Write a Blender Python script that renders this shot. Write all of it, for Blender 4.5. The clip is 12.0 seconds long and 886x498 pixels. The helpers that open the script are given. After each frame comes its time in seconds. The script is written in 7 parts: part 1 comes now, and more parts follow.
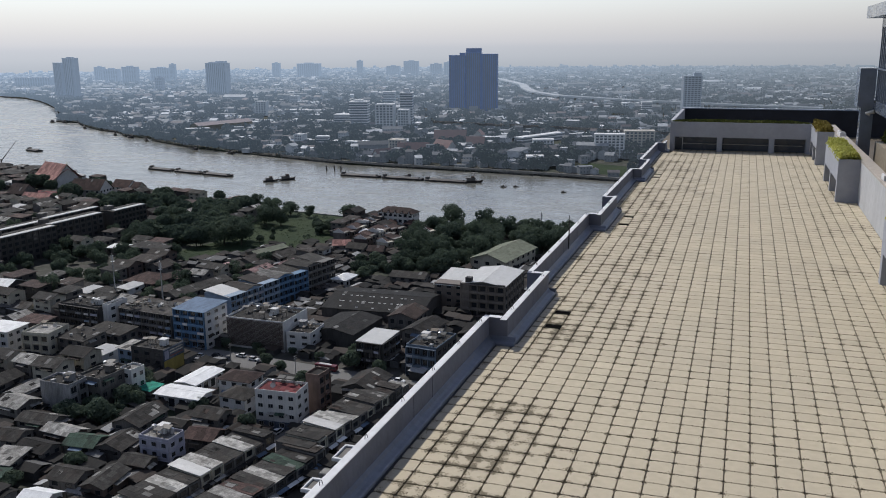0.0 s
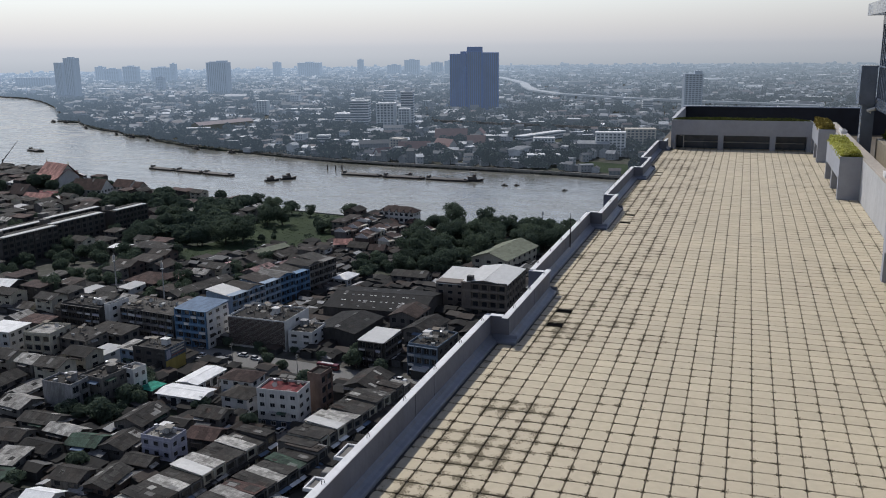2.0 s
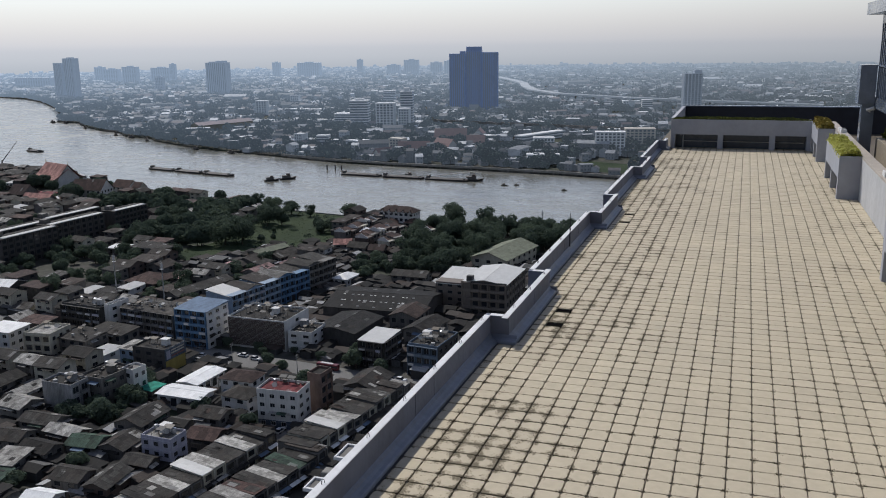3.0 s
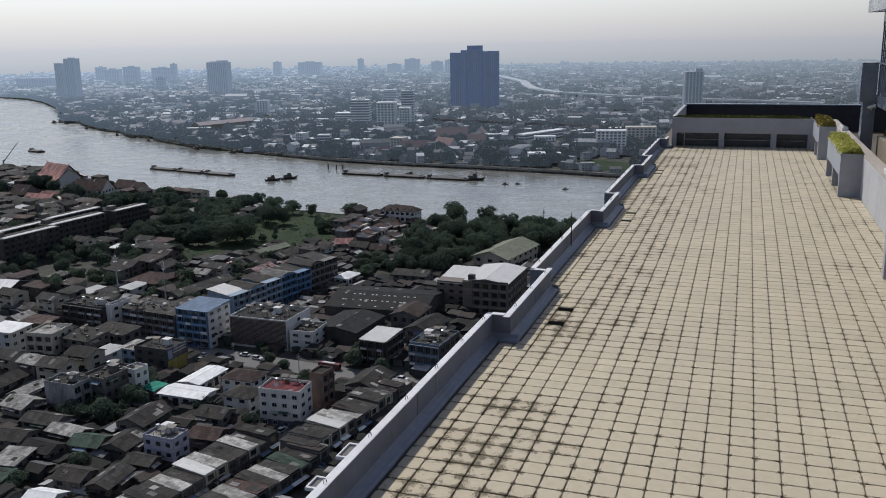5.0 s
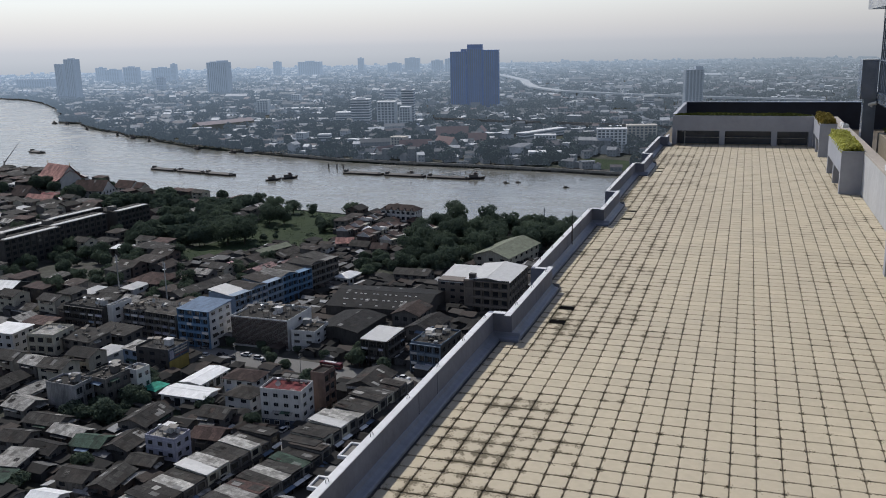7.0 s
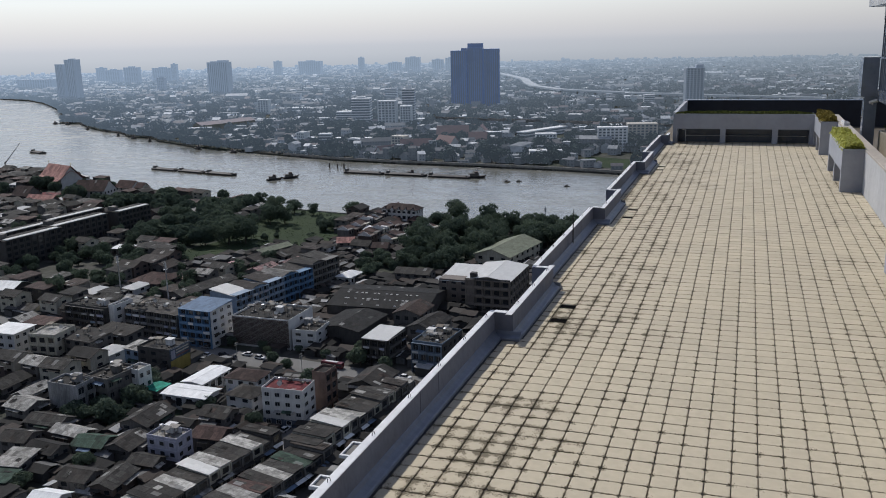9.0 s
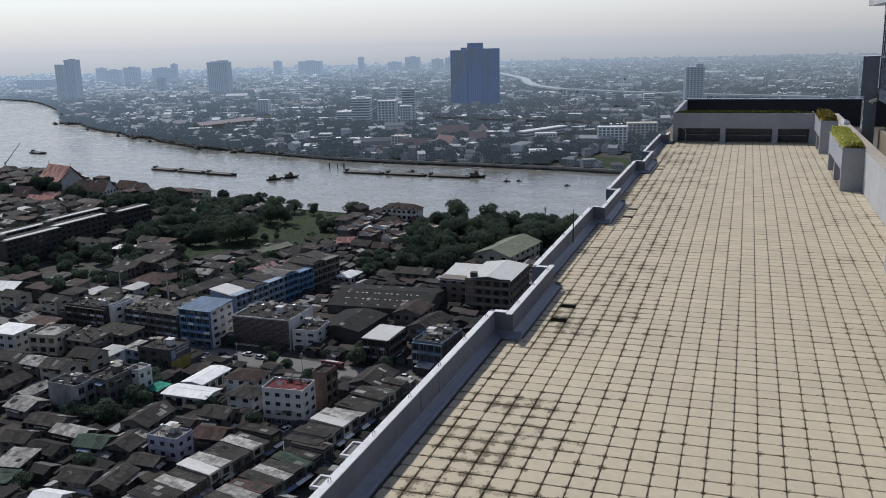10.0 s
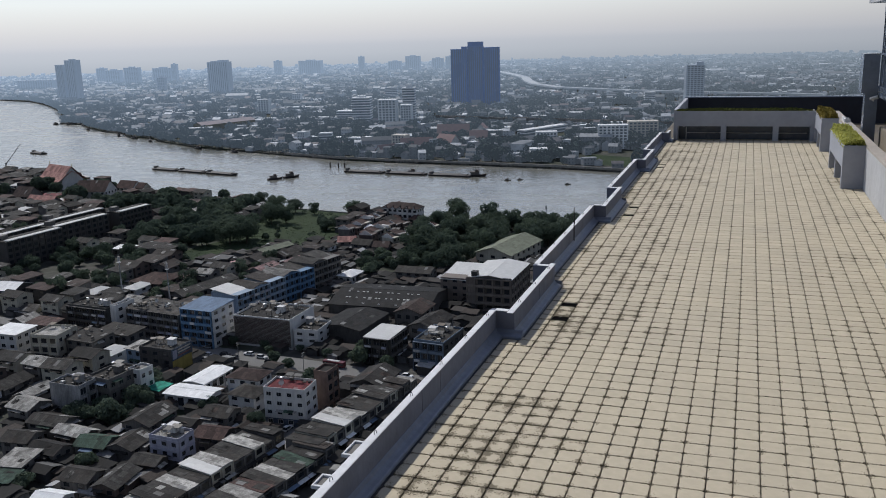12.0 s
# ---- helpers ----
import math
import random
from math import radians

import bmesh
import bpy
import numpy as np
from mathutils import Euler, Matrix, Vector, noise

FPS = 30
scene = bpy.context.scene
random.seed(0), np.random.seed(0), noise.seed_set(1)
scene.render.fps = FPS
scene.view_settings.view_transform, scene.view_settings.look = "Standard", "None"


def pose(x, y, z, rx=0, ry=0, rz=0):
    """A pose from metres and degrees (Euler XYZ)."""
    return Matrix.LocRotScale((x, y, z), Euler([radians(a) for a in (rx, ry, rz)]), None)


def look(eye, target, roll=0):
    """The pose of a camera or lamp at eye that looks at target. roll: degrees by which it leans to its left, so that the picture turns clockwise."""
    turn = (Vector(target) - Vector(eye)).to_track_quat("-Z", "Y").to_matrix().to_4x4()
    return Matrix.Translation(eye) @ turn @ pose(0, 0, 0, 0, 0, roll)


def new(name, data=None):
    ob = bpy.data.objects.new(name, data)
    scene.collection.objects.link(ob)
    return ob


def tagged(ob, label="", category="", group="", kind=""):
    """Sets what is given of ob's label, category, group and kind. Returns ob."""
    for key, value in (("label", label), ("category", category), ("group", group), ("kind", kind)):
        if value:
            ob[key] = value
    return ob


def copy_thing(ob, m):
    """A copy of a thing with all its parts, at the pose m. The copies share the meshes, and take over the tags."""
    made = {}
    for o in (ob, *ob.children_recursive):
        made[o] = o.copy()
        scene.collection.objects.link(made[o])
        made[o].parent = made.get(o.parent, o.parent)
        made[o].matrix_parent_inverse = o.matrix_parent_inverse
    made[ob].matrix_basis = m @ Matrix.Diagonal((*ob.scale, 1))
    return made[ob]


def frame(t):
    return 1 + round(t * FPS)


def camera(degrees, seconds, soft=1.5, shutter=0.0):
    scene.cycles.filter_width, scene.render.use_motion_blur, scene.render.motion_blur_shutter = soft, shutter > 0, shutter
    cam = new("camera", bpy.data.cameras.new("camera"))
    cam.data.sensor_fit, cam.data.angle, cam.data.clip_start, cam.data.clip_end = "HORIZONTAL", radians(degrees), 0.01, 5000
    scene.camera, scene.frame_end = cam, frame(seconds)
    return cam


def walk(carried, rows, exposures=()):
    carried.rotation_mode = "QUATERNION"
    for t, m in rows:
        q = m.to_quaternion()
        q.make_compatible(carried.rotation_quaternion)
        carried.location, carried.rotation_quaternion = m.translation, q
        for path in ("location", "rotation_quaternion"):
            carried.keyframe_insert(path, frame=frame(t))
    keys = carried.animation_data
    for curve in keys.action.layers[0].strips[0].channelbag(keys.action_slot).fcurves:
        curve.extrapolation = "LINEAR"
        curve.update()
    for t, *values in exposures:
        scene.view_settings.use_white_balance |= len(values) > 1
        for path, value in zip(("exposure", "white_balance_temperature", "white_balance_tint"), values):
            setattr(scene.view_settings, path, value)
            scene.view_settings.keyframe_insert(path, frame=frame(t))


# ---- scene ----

# The camera stands still, five metres over a roof terrace, and leans slowly to one side.
EYE = 120.0
DECK = EYE - 5.078
cam = camera(53.66, 12.0, soft=1.0)
walk(cam, [
    (0, pose(0, 0, EYE, 76.923, 0.453, 18.770)),
    (0.5, pose(0, 0, EYE, 76.900, 0.481, 18.788)),
    (1, pose(0, 0, EYE, 76.875, 0.521, 18.798)),
    (1.5, pose(0, 0, EYE, 76.859, 0.582, 18.802)),
    (2, pose(0, 0, EYE, 76.844, 0.645, 18.813)),
    (2.5, pose(0, 0, EYE, 76.835, 0.684, 18.811)),
    (3, pose(0, 0, EYE, 76.835, 0.720, 18.778)),
    (5, pose(0, 0, EYE, 76.774, 0.897, 18.826)),
    (5.5, pose(0, 0, EYE, 76.755, 0.964, 18.815)),
    (6, pose(0, 0, EYE, 76.738, 1.023, 18.814)),
    (6.5, pose(0, 0, EYE, 76.723, 1.085, 18.816)),
    (7, pose(0, 0, EYE, 76.711, 1.160, 18.826)),
    (9, pose(0, 0, EYE, 76.652, 1.345, 18.849)),
    (9.5, pose(0, 0, EYE, 76.652, 1.394, 18.846)),
    (10, pose(0, 0, EYE, 76.632, 1.436, 18.835)),
    (10.5, pose(0, 0, EYE, 76.615, 1.484, 18.828)),
    (11, pose(0, 0, EYE, 76.604, 1.547, 18.824)),
    (11.5, pose(0, 0, EYE, 76.585, 1.598, 18.819)),
    (12, pose(0, 0, EYE, 76.565, 1.637, 18.851)),
], exposures=[(0, -0.60, 6500, 10), (5, -0.63, 6500, 10), (9, -0.61, 6450, 9.8), (12, -0.67, 6390, 9.5)])

# ---------------------------------------------------------------- light
SUN_EL, SUN_AZ = 48.0, -47.0
world = bpy.data.worlds.new("hazy_sky")
scene.world = world
world.use_nodes = True
wn, wl = world.node_tree.nodes, world.node_tree.links
sky = wn.new("ShaderNodeTexSky")
sky.sky_type = "NISHITA"
sky.sun_disc = False
sky.sun_elevation = radians(SUN_EL)
sky.sun_rotation = radians(SUN_AZ)
sky.air_density, sky.dust_density, sky.ozone_density = 1.2, 0.15, 1.8
# haze: bright towards the sun and low over the horizon, dull behind and overhead
el, az = radians(SUN_EL), radians(SUN_AZ)
SUN_DIR = Vector((math.sin(az) * math.cos(el), math.cos(az) * math.cos(el), math.sin(el)))
where = wn.new("ShaderNodeTexCoord").outputs["Generated"]
aim = wn.new("ShaderNodeVectorMath")
aim.operation = "DOT_PRODUCT"
aim.inputs[1].default_value = SUN_DIR
wl.new(where, aim.inputs[0])
glow = wn.new("ShaderNodeMapRange")
glow.interpolation_type = "SMOOTHSTEP"
for i, v in enumerate((-0.25, 0.85, 0.30, 0.88)):
    glow.inputs[i + 1].default_value = v
wl.new(aim.outputs["Value"], glow.inputs[0])
high = wn.new("ShaderNodeSeparateXYZ")
wl.new(where, high.inputs[0])
thin = wn.new("ShaderNodeMapRange")
thin.interpolation_type = "SMOOTHSTEP"
for i, v in enumerate((0.04, 0.55, 1.0, 0.40)):
    thin.inputs[i + 1].default_value = v
wl.new(high.outputs[2], thin.inputs[0])
both = wn.new("ShaderNodeMath")
both.operation = "MULTIPLY"
wl.new(glow.outputs[0], both.inputs[0])
wl.new(thin.outputs[0], both.inputs[1])
veil = wn.new("ShaderNodeBackground")
tone = wn.new("ShaderNodeMix")
tone.data_type = "RGBA"
tone.inputs[6].default_value = (0.74, 0.84, 1.30, 1)
tone.inputs[7].default_value = (0.89, 0.925, 1.095, 1)
wl.new(thin.outputs[0], tone.inputs[0])
wl.new(tone.outputs[2], veil.inputs[0])
wl.new(both.outputs[0], veil.inputs[1])
total = wn.new("ShaderNodeAddShader")
wl.new(sky.outputs[0], wn["Background"].inputs[0])
wn["Background"].inputs[1].default_value = 0.062
wl.new(wn["Background"].outputs[0], total.inputs[0])
wl.new(veil.outputs[0], total.inputs[1])
wl.new(total.outputs[0], wn["World Output"].inputs[0])

sun_data = bpy.data.lights.new("sun", "SUN")
sun_data.energy, sun_data.angle, sun_data.color = 4.8, radians(1.2), (1.0, 0.965, 0.91)
sun = new("sun", sun_data)
sun.matrix_world = look(SUN_DIR * 900, (0, 0, 0))

# ---------------------------------------------------------------- materials


def node_mat(name, rough=0.8, metal=0.0, spec=0.5):
    m = bpy.data.materials.new(name)
    m.use_nodes = True
    b = m.node_tree.nodes["Principled BSDF"]
    b.inputs["Roughness"].default_value = rough
    b.inputs["Metallic"].default_value = metal
    b.inputs["Specular IOR Level"].default_value = spec
    return m, m.node_tree.nodes, m.node_tree.links, b


def noise_node(N, L, vec, scale, detail=4.0):
    n = N.new("ShaderNodeTexNoise")
    n.inputs["Scale"].default_value = scale
    n.inputs["Detail"].default_value = detail
    L.new(vec, n.inputs["Vector"])
    return n.outputs["Fac"]


def calc(N, L, op, a, b=None, clamp=False):
    n = N.new("ShaderNodeMath")
    n.operation, n.use_clamp = op, clamp
    for i, v in enumerate((a, b)):
        if v is None:
            continue
        if isinstance(v, (int, float)):
            n.inputs[i].default_value = v
        else:
            L.new(v, n.inputs[i])
    return n.outputs[0]


def span(N, L, v, a, b, c=0.0, d=1.0):
    n = N.new("ShaderNodeMapRange")
    L.new(v, n.inputs[0])
    for i, x in enumerate((a, b, c, d)):
        n.inputs[i + 1].default_value = x
    return n.outputs[0]


def blend(N, L, fac, a, b, mode="MIX"):
    n = N.new("ShaderNodeMix")
    n.data_type, n.blend_type = "RGBA", mode
    for i, v in ((0, fac), (6, a), (7, b)):
        if isinstance(v, (int, float)):
            n.inputs[i].default_value = v
        elif isinstance(v, tuple):
            n.inputs[i].default_value = (*v, 1)
        else:
            L.new(v, n.inputs[i])
    return n.outputs[2]


def ramp(N, L, fac, stops, hard=False):
    n = N.new("ShaderNodeValToRGB")
    if hard:
        n.color_ramp.interpolation = "CONSTANT"
    e = n.color_ramp.elements
    while len(e) < len(stops):
        e.new(0.5)
    for k, (p, c) in zip(e, stops):
        k.position, k.color = p, (*c, 1)
    L.new(fac, n.inputs[0])
    return n.outputs[0]


def bumped(N, L, b, height, strength, distance):
    n = N.new("ShaderNodeBump")
    n.inputs["Strength"].default_value, n.inputs["Distance"].default_value = strength, distance
    L.new(height, n.inputs["Height"])
    L.new(n.outputs[0], b.inputs["Normal"])


def paint(name, color, rough=0.75, metal=0.0, fine=8.0, coarse=0.35, vary=0.25, tint=0.12, streak=0.35, bump=0.15, spec=0.4):
    """A weathered surface: grain, coarse stains, rain streaks, and a tint of its own for every object."""
    m, N, L, b = node_mat(name, rough, metal, spec)
    pos = N.new("ShaderNodeNewGeometry").outputs["Position"]
    grain = noise_node(N, L, pos, fine)
    stain = noise_node(N, L, pos, coarse, 6)
    mp = N.new("ShaderNodeMapping")
    mp.inputs["Scale"].default_value = (fine * 0.35, fine * 0.35, fine * 0.03)
    L.new(pos, mp.inputs["Vector"])
    rain = noise_node(N, L, mp.outputs[0], 1.0, 3)
    rnd = N.new("ShaderNodeObjectInfo").outputs["Random"]
    k = calc(N, L, "MULTIPLY", span(N, L, grain, 0.3, 0.7, 1 - vary * 0.5, 1 + vary * 0.5), span(N, L, stain, 0.3, 0.7, 1 - vary, 1 + vary * 0.6))
    k = calc(N, L, "MULTIPLY", k, span(N, L, rain, 0.45, 0.8, 1.0, 1 - streak))
    k = calc(N, L, "MULTIPLY", k, span(N, L, rnd, 0, 1, 1 - tint, 1 + tint))
    v = N.new("ShaderNodeVectorMath")
    v.operation = "SCALE"
    v.inputs[0].default_value = color
    L.new(k, v.inputs["Scale"])
    L.new(v.outputs[0], b.inputs["Base Color"])
    L.new(span(N, L, stain, 0.3, 0.7, max(rough - 0.1, 0.05), min(rough + 0.1, 1)), b.inputs["Roughness"])
    if bump:
        bumped(N, L, b, grain, bump, 0.5 / fine)
    return m


def sheet_roof(name, stops, rough=0.8, metal=0.0, patch=(0.2, 0.197, 0.19), patches=0.12, rust=0.4, spec=0.15, rough_tone=1.0):
    """Corrugated roofing in separate sheets; each roof takes its colour from the ramp, some sheets are newer."""
    m, N, L, b = node_mat(name, rough, metal, spec)
    tc = N.new("ShaderNodeTexCoord").outputs["Object"]
    rnd = N.new("ShaderNodeObjectInfo").outputs["Random"]
    base = ramp(N, L, rnd, stops)
    br = N.new("ShaderNodeTexBrick")
    br.inputs["Scale"].default_value = 1.0
    br.inputs["Brick Width"].default_value, br.inputs["Row Height"].default_value = 1.6, 2.9
    br.inputs["Mortar Size"].default_value, br.inputs["Bias"].default_value = 0.03, 0.0
    br.inputs["Color1"].default_value, br.inputs["Color2"].default_value, br.inputs["Mortar"].default_value = (0, 0, 0, 1), (1, 1, 1, 1), (0.2, 0.2, 0.2, 1)
    off = N.new("ShaderNodeVectorMath")
    off.operation = "ADD"
    L.new(tc, off.inputs[0])
    sh = calc(N, L, "MULTIPLY", rnd, 180.0)
    cx = N.new("ShaderNodeCombineXYZ")
    L.new(sh, cx.inputs[0])
    L.new(sh, cx.inputs[1])
    L.new(cx.outputs[0], off.inputs[1])
    L.new(off.outputs[0], br.inputs["Vector"])
    cell = br.outputs["Color"]
    lum = N.new("ShaderNodeRGBToBW")
    L.new(cell, lum.inputs[0])
    k = rough_tone
    tone = span(N, L, lum.outputs[0], 0, 1, 1 - 0.4 * k, 1 + 0.42 * k)
    n1 = noise_node(N, L, off.outputs[0], 0.35, 6)
    n2 = noise_node(N, L, off.outputs[0], 3.0, 8)
    tone = calc(N, L, "MULTIPLY", tone, span(N, L, n2, 0.3, 0.7, 1 - 0.24 * k, 1 + 0.26 * k))
    tone = calc(N, L, "MULTIPLY", tone, span(N, L, noise_node(N, L, off.outputs[0], 0.9, 5), 0.3, 0.7, 1 - 0.3 * k, 1 + 0.3 * k))
    v = N.new("ShaderNodeVectorMath")
    v.operation = "SCALE"
    L.new(base, v.inputs[0])
    L.new(tone, v.inputs["Scale"])
    col = blend(N, L, span(N, L, lum.outputs[0], 1 - patches, 1 - patches + 0.02), v.outputs[0], patch)
    col = blend(N, L, span(N, L, n1, 0.52, 0.75, 0, rust), col, (0.05, 0.034, 0.026))
    L.new(col, b.inputs["Base Color"])
    w = N.new("ShaderNodeTexWave")
    w.inputs["Scale"].default_value = 1.6
    L.new(tc, w.inputs["Vector"])
    bumped(N, L, b, w.outputs["Fac"], 0.35, 0.05)
    return m


def leaves(name, dark, light, rough=0.8, thin=0.0):
    m, N, L, b = node_mat(name, rough, 0, 0.06)
    g = N.new("ShaderNodeNewGeometry")
    rnd = N.new("ShaderNodeObjectInfo").outputs["Random"]
    n = noise_node(N, L, g.outputs["Position"], 0.6)
    f = calc(N, L, "ADD", calc(N, L, "MULTIPLY", g.outputs["Random Per Island"], 0.5), calc(N, L, "MULTIPLY", n, 0.5))
    f = calc(N, L, "ADD", f, span(N, L, rnd, 0, 1, -0.25, 0.25), True)
    col = blend(N, L, f, dark, light)
    L.new(col, b.inputs["Base Color"])
    if thin:
        tl = N.new("ShaderNodeBsdfTranslucent")
        L.new(col, tl.inputs[0])
        mx = N.new("ShaderNodeMixShader")
        mx.inputs[0].default_value = thin
        L.new(b.outputs[0], mx.inputs[1])
        L.new(tl.outputs[0], mx.inputs[2])
        L.new(mx.outputs[0], N["Material Output"].inputs[0])
    return m


def per_island(name, stops, rough=0.7, spec=0.4, hard=False, fine=1.5):
    m, N, L, b = node_mat(name, rough, 0, spec)
    g = N.new("ShaderNodeNewGeometry")
    c = ramp(N, L, g.outputs["Random Per Island"], stops, hard)
    n = noise_node(N, L, g.outputs["Position"], fine, 3)
    v = N.new("ShaderNodeVectorMath")
    v.operation = "SCALE"
    L.new(c, v.inputs[0])
    L.new(span(N, L, n, 0.3, 0.7, 0.8, 1.2), v.inputs["Scale"])
    L.new(v.outputs[0], b.inputs["Base Color"])
    return m


WHITE_PAINT = paint("white_paint", (0.57, 0.56, 0.55), vary=0.12, streak=0.25)
GREY_PAINT = paint("grey_paint", (0.42, 0.43, 0.46), vary=0.12, fine=5, streak=0.12, tint=0.03)
# parapet's shade put into its colour: darker and bluer than the terrace paint
SHADED_PARAPET_PAINT = paint("parapet_paint", (0.168, 0.186, 0.245), vary=0.12, fine=5, coarse=0.8, streak=0.2, tint=0.02)
TERRACE_PAINT = paint("terrace_paint", (0.33, 0.345, 0.39), vary=0.08, fine=5, coarse=0.8, streak=0.10, tint=0.02)
SIDE_PAINT = paint("side_wall_paint", (0.47, 0.475, 0.49), vary=0.08, fine=5, coarse=0.8, streak=0.12, tint=0.02)
COPING_STONE = paint("coping_stone", (0.42, 0.375, 0.33), vary=0.15, fine=8, coarse=1.0, streak=0.1, tint=0.02)
COPING_PAINT = paint("coping_paint", (0.67, 0.675, 0.685), vary=0.10, fine=12, coarse=1.5, streak=0.1, tint=0.02)
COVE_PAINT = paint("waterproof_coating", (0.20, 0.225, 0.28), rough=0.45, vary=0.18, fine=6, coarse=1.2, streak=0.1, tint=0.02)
NAVY_TILE = paint("dark_cladding", (0.021, 0.025, 0.039), rough=0.35, vary=0.3, fine=3, streak=0.2)
CHARCOAL = paint("charcoal_cladding", (0.085, 0.105, 0.14), rough=0.25, vary=0.2, fine=3, streak=0.25)
SLATE = paint("slate_cladding", (0.20, 0.235, 0.30), rough=0.2, vary=0.2, fine=3, streak=0.25)
GLOSS_PANEL = paint("glossy_grey_panel", (0.21, 0.245, 0.31), rough=0.1, vary=0.2, fine=2, streak=0.2, spec=0.8)
BEIGE_STONE = paint("beige_stone", (0.34, 0.29, 0.22), vary=0.25, fine=9, streak=0.3)
DARK_GLASS = paint("dark_glass", (0.02, 0.024, 0.03), rough=0.08, vary=0.2, streak=0.0, bump=0.0, spec=0.6)
STEEL = paint("galvanised_steel", (0.45, 0.46, 0.48), rough=0.4, metal=0.8, vary=0.2, fine=20)
VOID = paint("black_drain", (0.008, 0.008, 0.008), rough=1.0, vary=0.1, streak=0, bump=0, spec=0.0)
BLACK_METAL = paint("black_metal", (0.03, 0.03, 0.035), rough=0.5, metal=0.4, vary=0.2, fine=20)
CONCRETE = paint("bare_concrete", (0.28, 0.27, 0.25), vary=0.35, streak=0.5)
ROAD_CONCRETE = paint("road_concrete", (0.17, 0.166, 0.16), rough=0.85, vary=0.3, fine=2, coarse=0.06, streak=0.0)
WALLS = {
    "white": WHITE_PAINT,
    "cream": paint("cream_plaster", (0.46, 0.43, 0.355), vary=0.2),
    "grey": paint("grey_plaster", (0.148, 0.139, 0.13), vary=0.3, streak=0.5),
    "dark": paint("dark_plaster", (0.066, 0.062, 0.059), vary=0.3, streak=0.5),
    "blue": paint("blue_plaster", (0.11, 0.205, 0.33), vary=0.2),
    "slateblue": paint("slate_blue_plaster", (0.12, 0.155, 0.20), vary=0.25),
    "paleblue": paint("pale_blue_plaster", (0.24, 0.31, 0.40), vary=0.2),
    "brown": paint("brown_plaster", (0.10, 0.076, 0.067), vary=0.25),
    "taupe": paint("taupe_plaster", (0.185, 0.155, 0.133), vary=0.2),
    "brick": paint("brown_brick", (0.17, 0.115, 0.095), vary=0.3, fine=4),
    "red": paint("red_brick_plaster", (0.22, 0.09, 0.07), vary=0.25),
    "yellow": paint("yellow_plaster", (0.38, 0.29, 0.08), vary=0.2),
    "weathered": paint("weathered_concrete", (0.30, 0.30, 0.305), vary=0.4, coarse=0.2, streak=0.6),
    "lilac": paint("lilac_plaster", (0.36, 0.36, 0.44), vary=0.2),
}
D1, D2, D3 = (0.0195, 0.0186, 0.0179), (0.0272, 0.0255, 0.0238), (0.0395, 0.036, 0.0325)
ROOFS = {
    "black": sheet_roof("sooty_sheet", [(0, (0.012, 0.0121, 0.0125)), (1, (0.016, 0.016, 0.0163))], patches=0.02, rust=0.2),
    "dark": sheet_roof("dark_fibre_sheet", [(0, D1), (0.5, D2), (1, D3)], patches=0.02),
    "mixed": sheet_roof("mixed_sheet", [(0, D1), (0.45, D2), (0.62, (0.05, 0.035, 0.03)), (0.8, D3), (0.93, (0.08, 0.077, 0.072)), (1, (0.16, 0.156, 0.148))], patches=0.03),
    "grey": sheet_roof("grey_sheet", [(0, (0.029, 0.0275, 0.026)), (1, (0.047, 0.0445, 0.041))], patches=0.03),
    "white": sheet_roof("white_sheet", [(0, (0.66, 0.66, 0.655)), (1, (0.74, 0.74, 0.735))], patches=0.0, rust=0.04, rough=0.5, rough_tone=0.25),
    "zinc": sheet_roof("zinc_sheet", [(0, (0.47, 0.465, 0.45)), (1, (0.53, 0.525, 0.508))], patches=0.0, rust=0.02, rough=0.5, rough_tone=0.14),
    "pale": sheet_roof("pale_sheet", [(0, (0.185, 0.178, 0.165)), (1, (0.33, 0.32, 0.297))], patches=0.05, rust=0.4),
    "green": sheet_roof("green_sheet", [(0, (0.03, 0.05, 0.038)), (1, (0.042, 0.07, 0.052))], patches=0.03, rust=0.2),
    "sage": sheet_roof("sage_sheet", [(0, (0.15, 0.163, 0.118)), (1, (0.17, 0.182, 0.135))], patches=0.0, rust=0.04, rough_tone=0.4),
    "teal": sheet_roof("teal_sheet", [(0, (0.02, 0.20, 0.145)), (1, (0.025, 0.22, 0.16))], patches=0.0, rust=0.05),
    "red": sheet_roof("red_sheet", [(0, (0.11, 0.024, 0.028)), (1, (0.135, 0.032, 0.035))], patches=0.03, rust=0.25),
    "brown": sheet_roof("brown_tile", [(0, (0.04, 0.027, 0.025)), (1, (0.068, 0.041, 0.036))], patches=0.02, rust=0.3),
    "orange": sheet_roof("temple_tile", [(0, (0.33, 0.175, 0.15)), (1, (0.37, 0.205, 0.175))], patches=0.0, rust=0.2),
    "blue": sheet_roof("blue_sheet", [(0, (0.12, 0.165, 0.235)), (1, (0.13, 0.18, 0.255))], patches=0.0, rust=0.06, rough_tone=0.35),
    "pink": sheet_roof("faded_red_sheet", [(0, (0.20, 0.12, 0.115)), (1, (0.25, 0.175, 0.165))], patches=0.03, rust=0.2),
}
TREE_LEAF = leaves("tree_leaves", (0.06, 0.083, 0.067), (0.125, 0.16, 0.11), thin=0.4)
HEDGE_LEAF = leaves("hedge_leaves", (0.36, 0.37, 0.08), (0.84, 0.82, 0.34), thin=0.4)
DRY_HEDGE = leaves("dry_hedge_leaves", (0.14, 0.115, 0.03), (0.33, 0.265, 0.075))
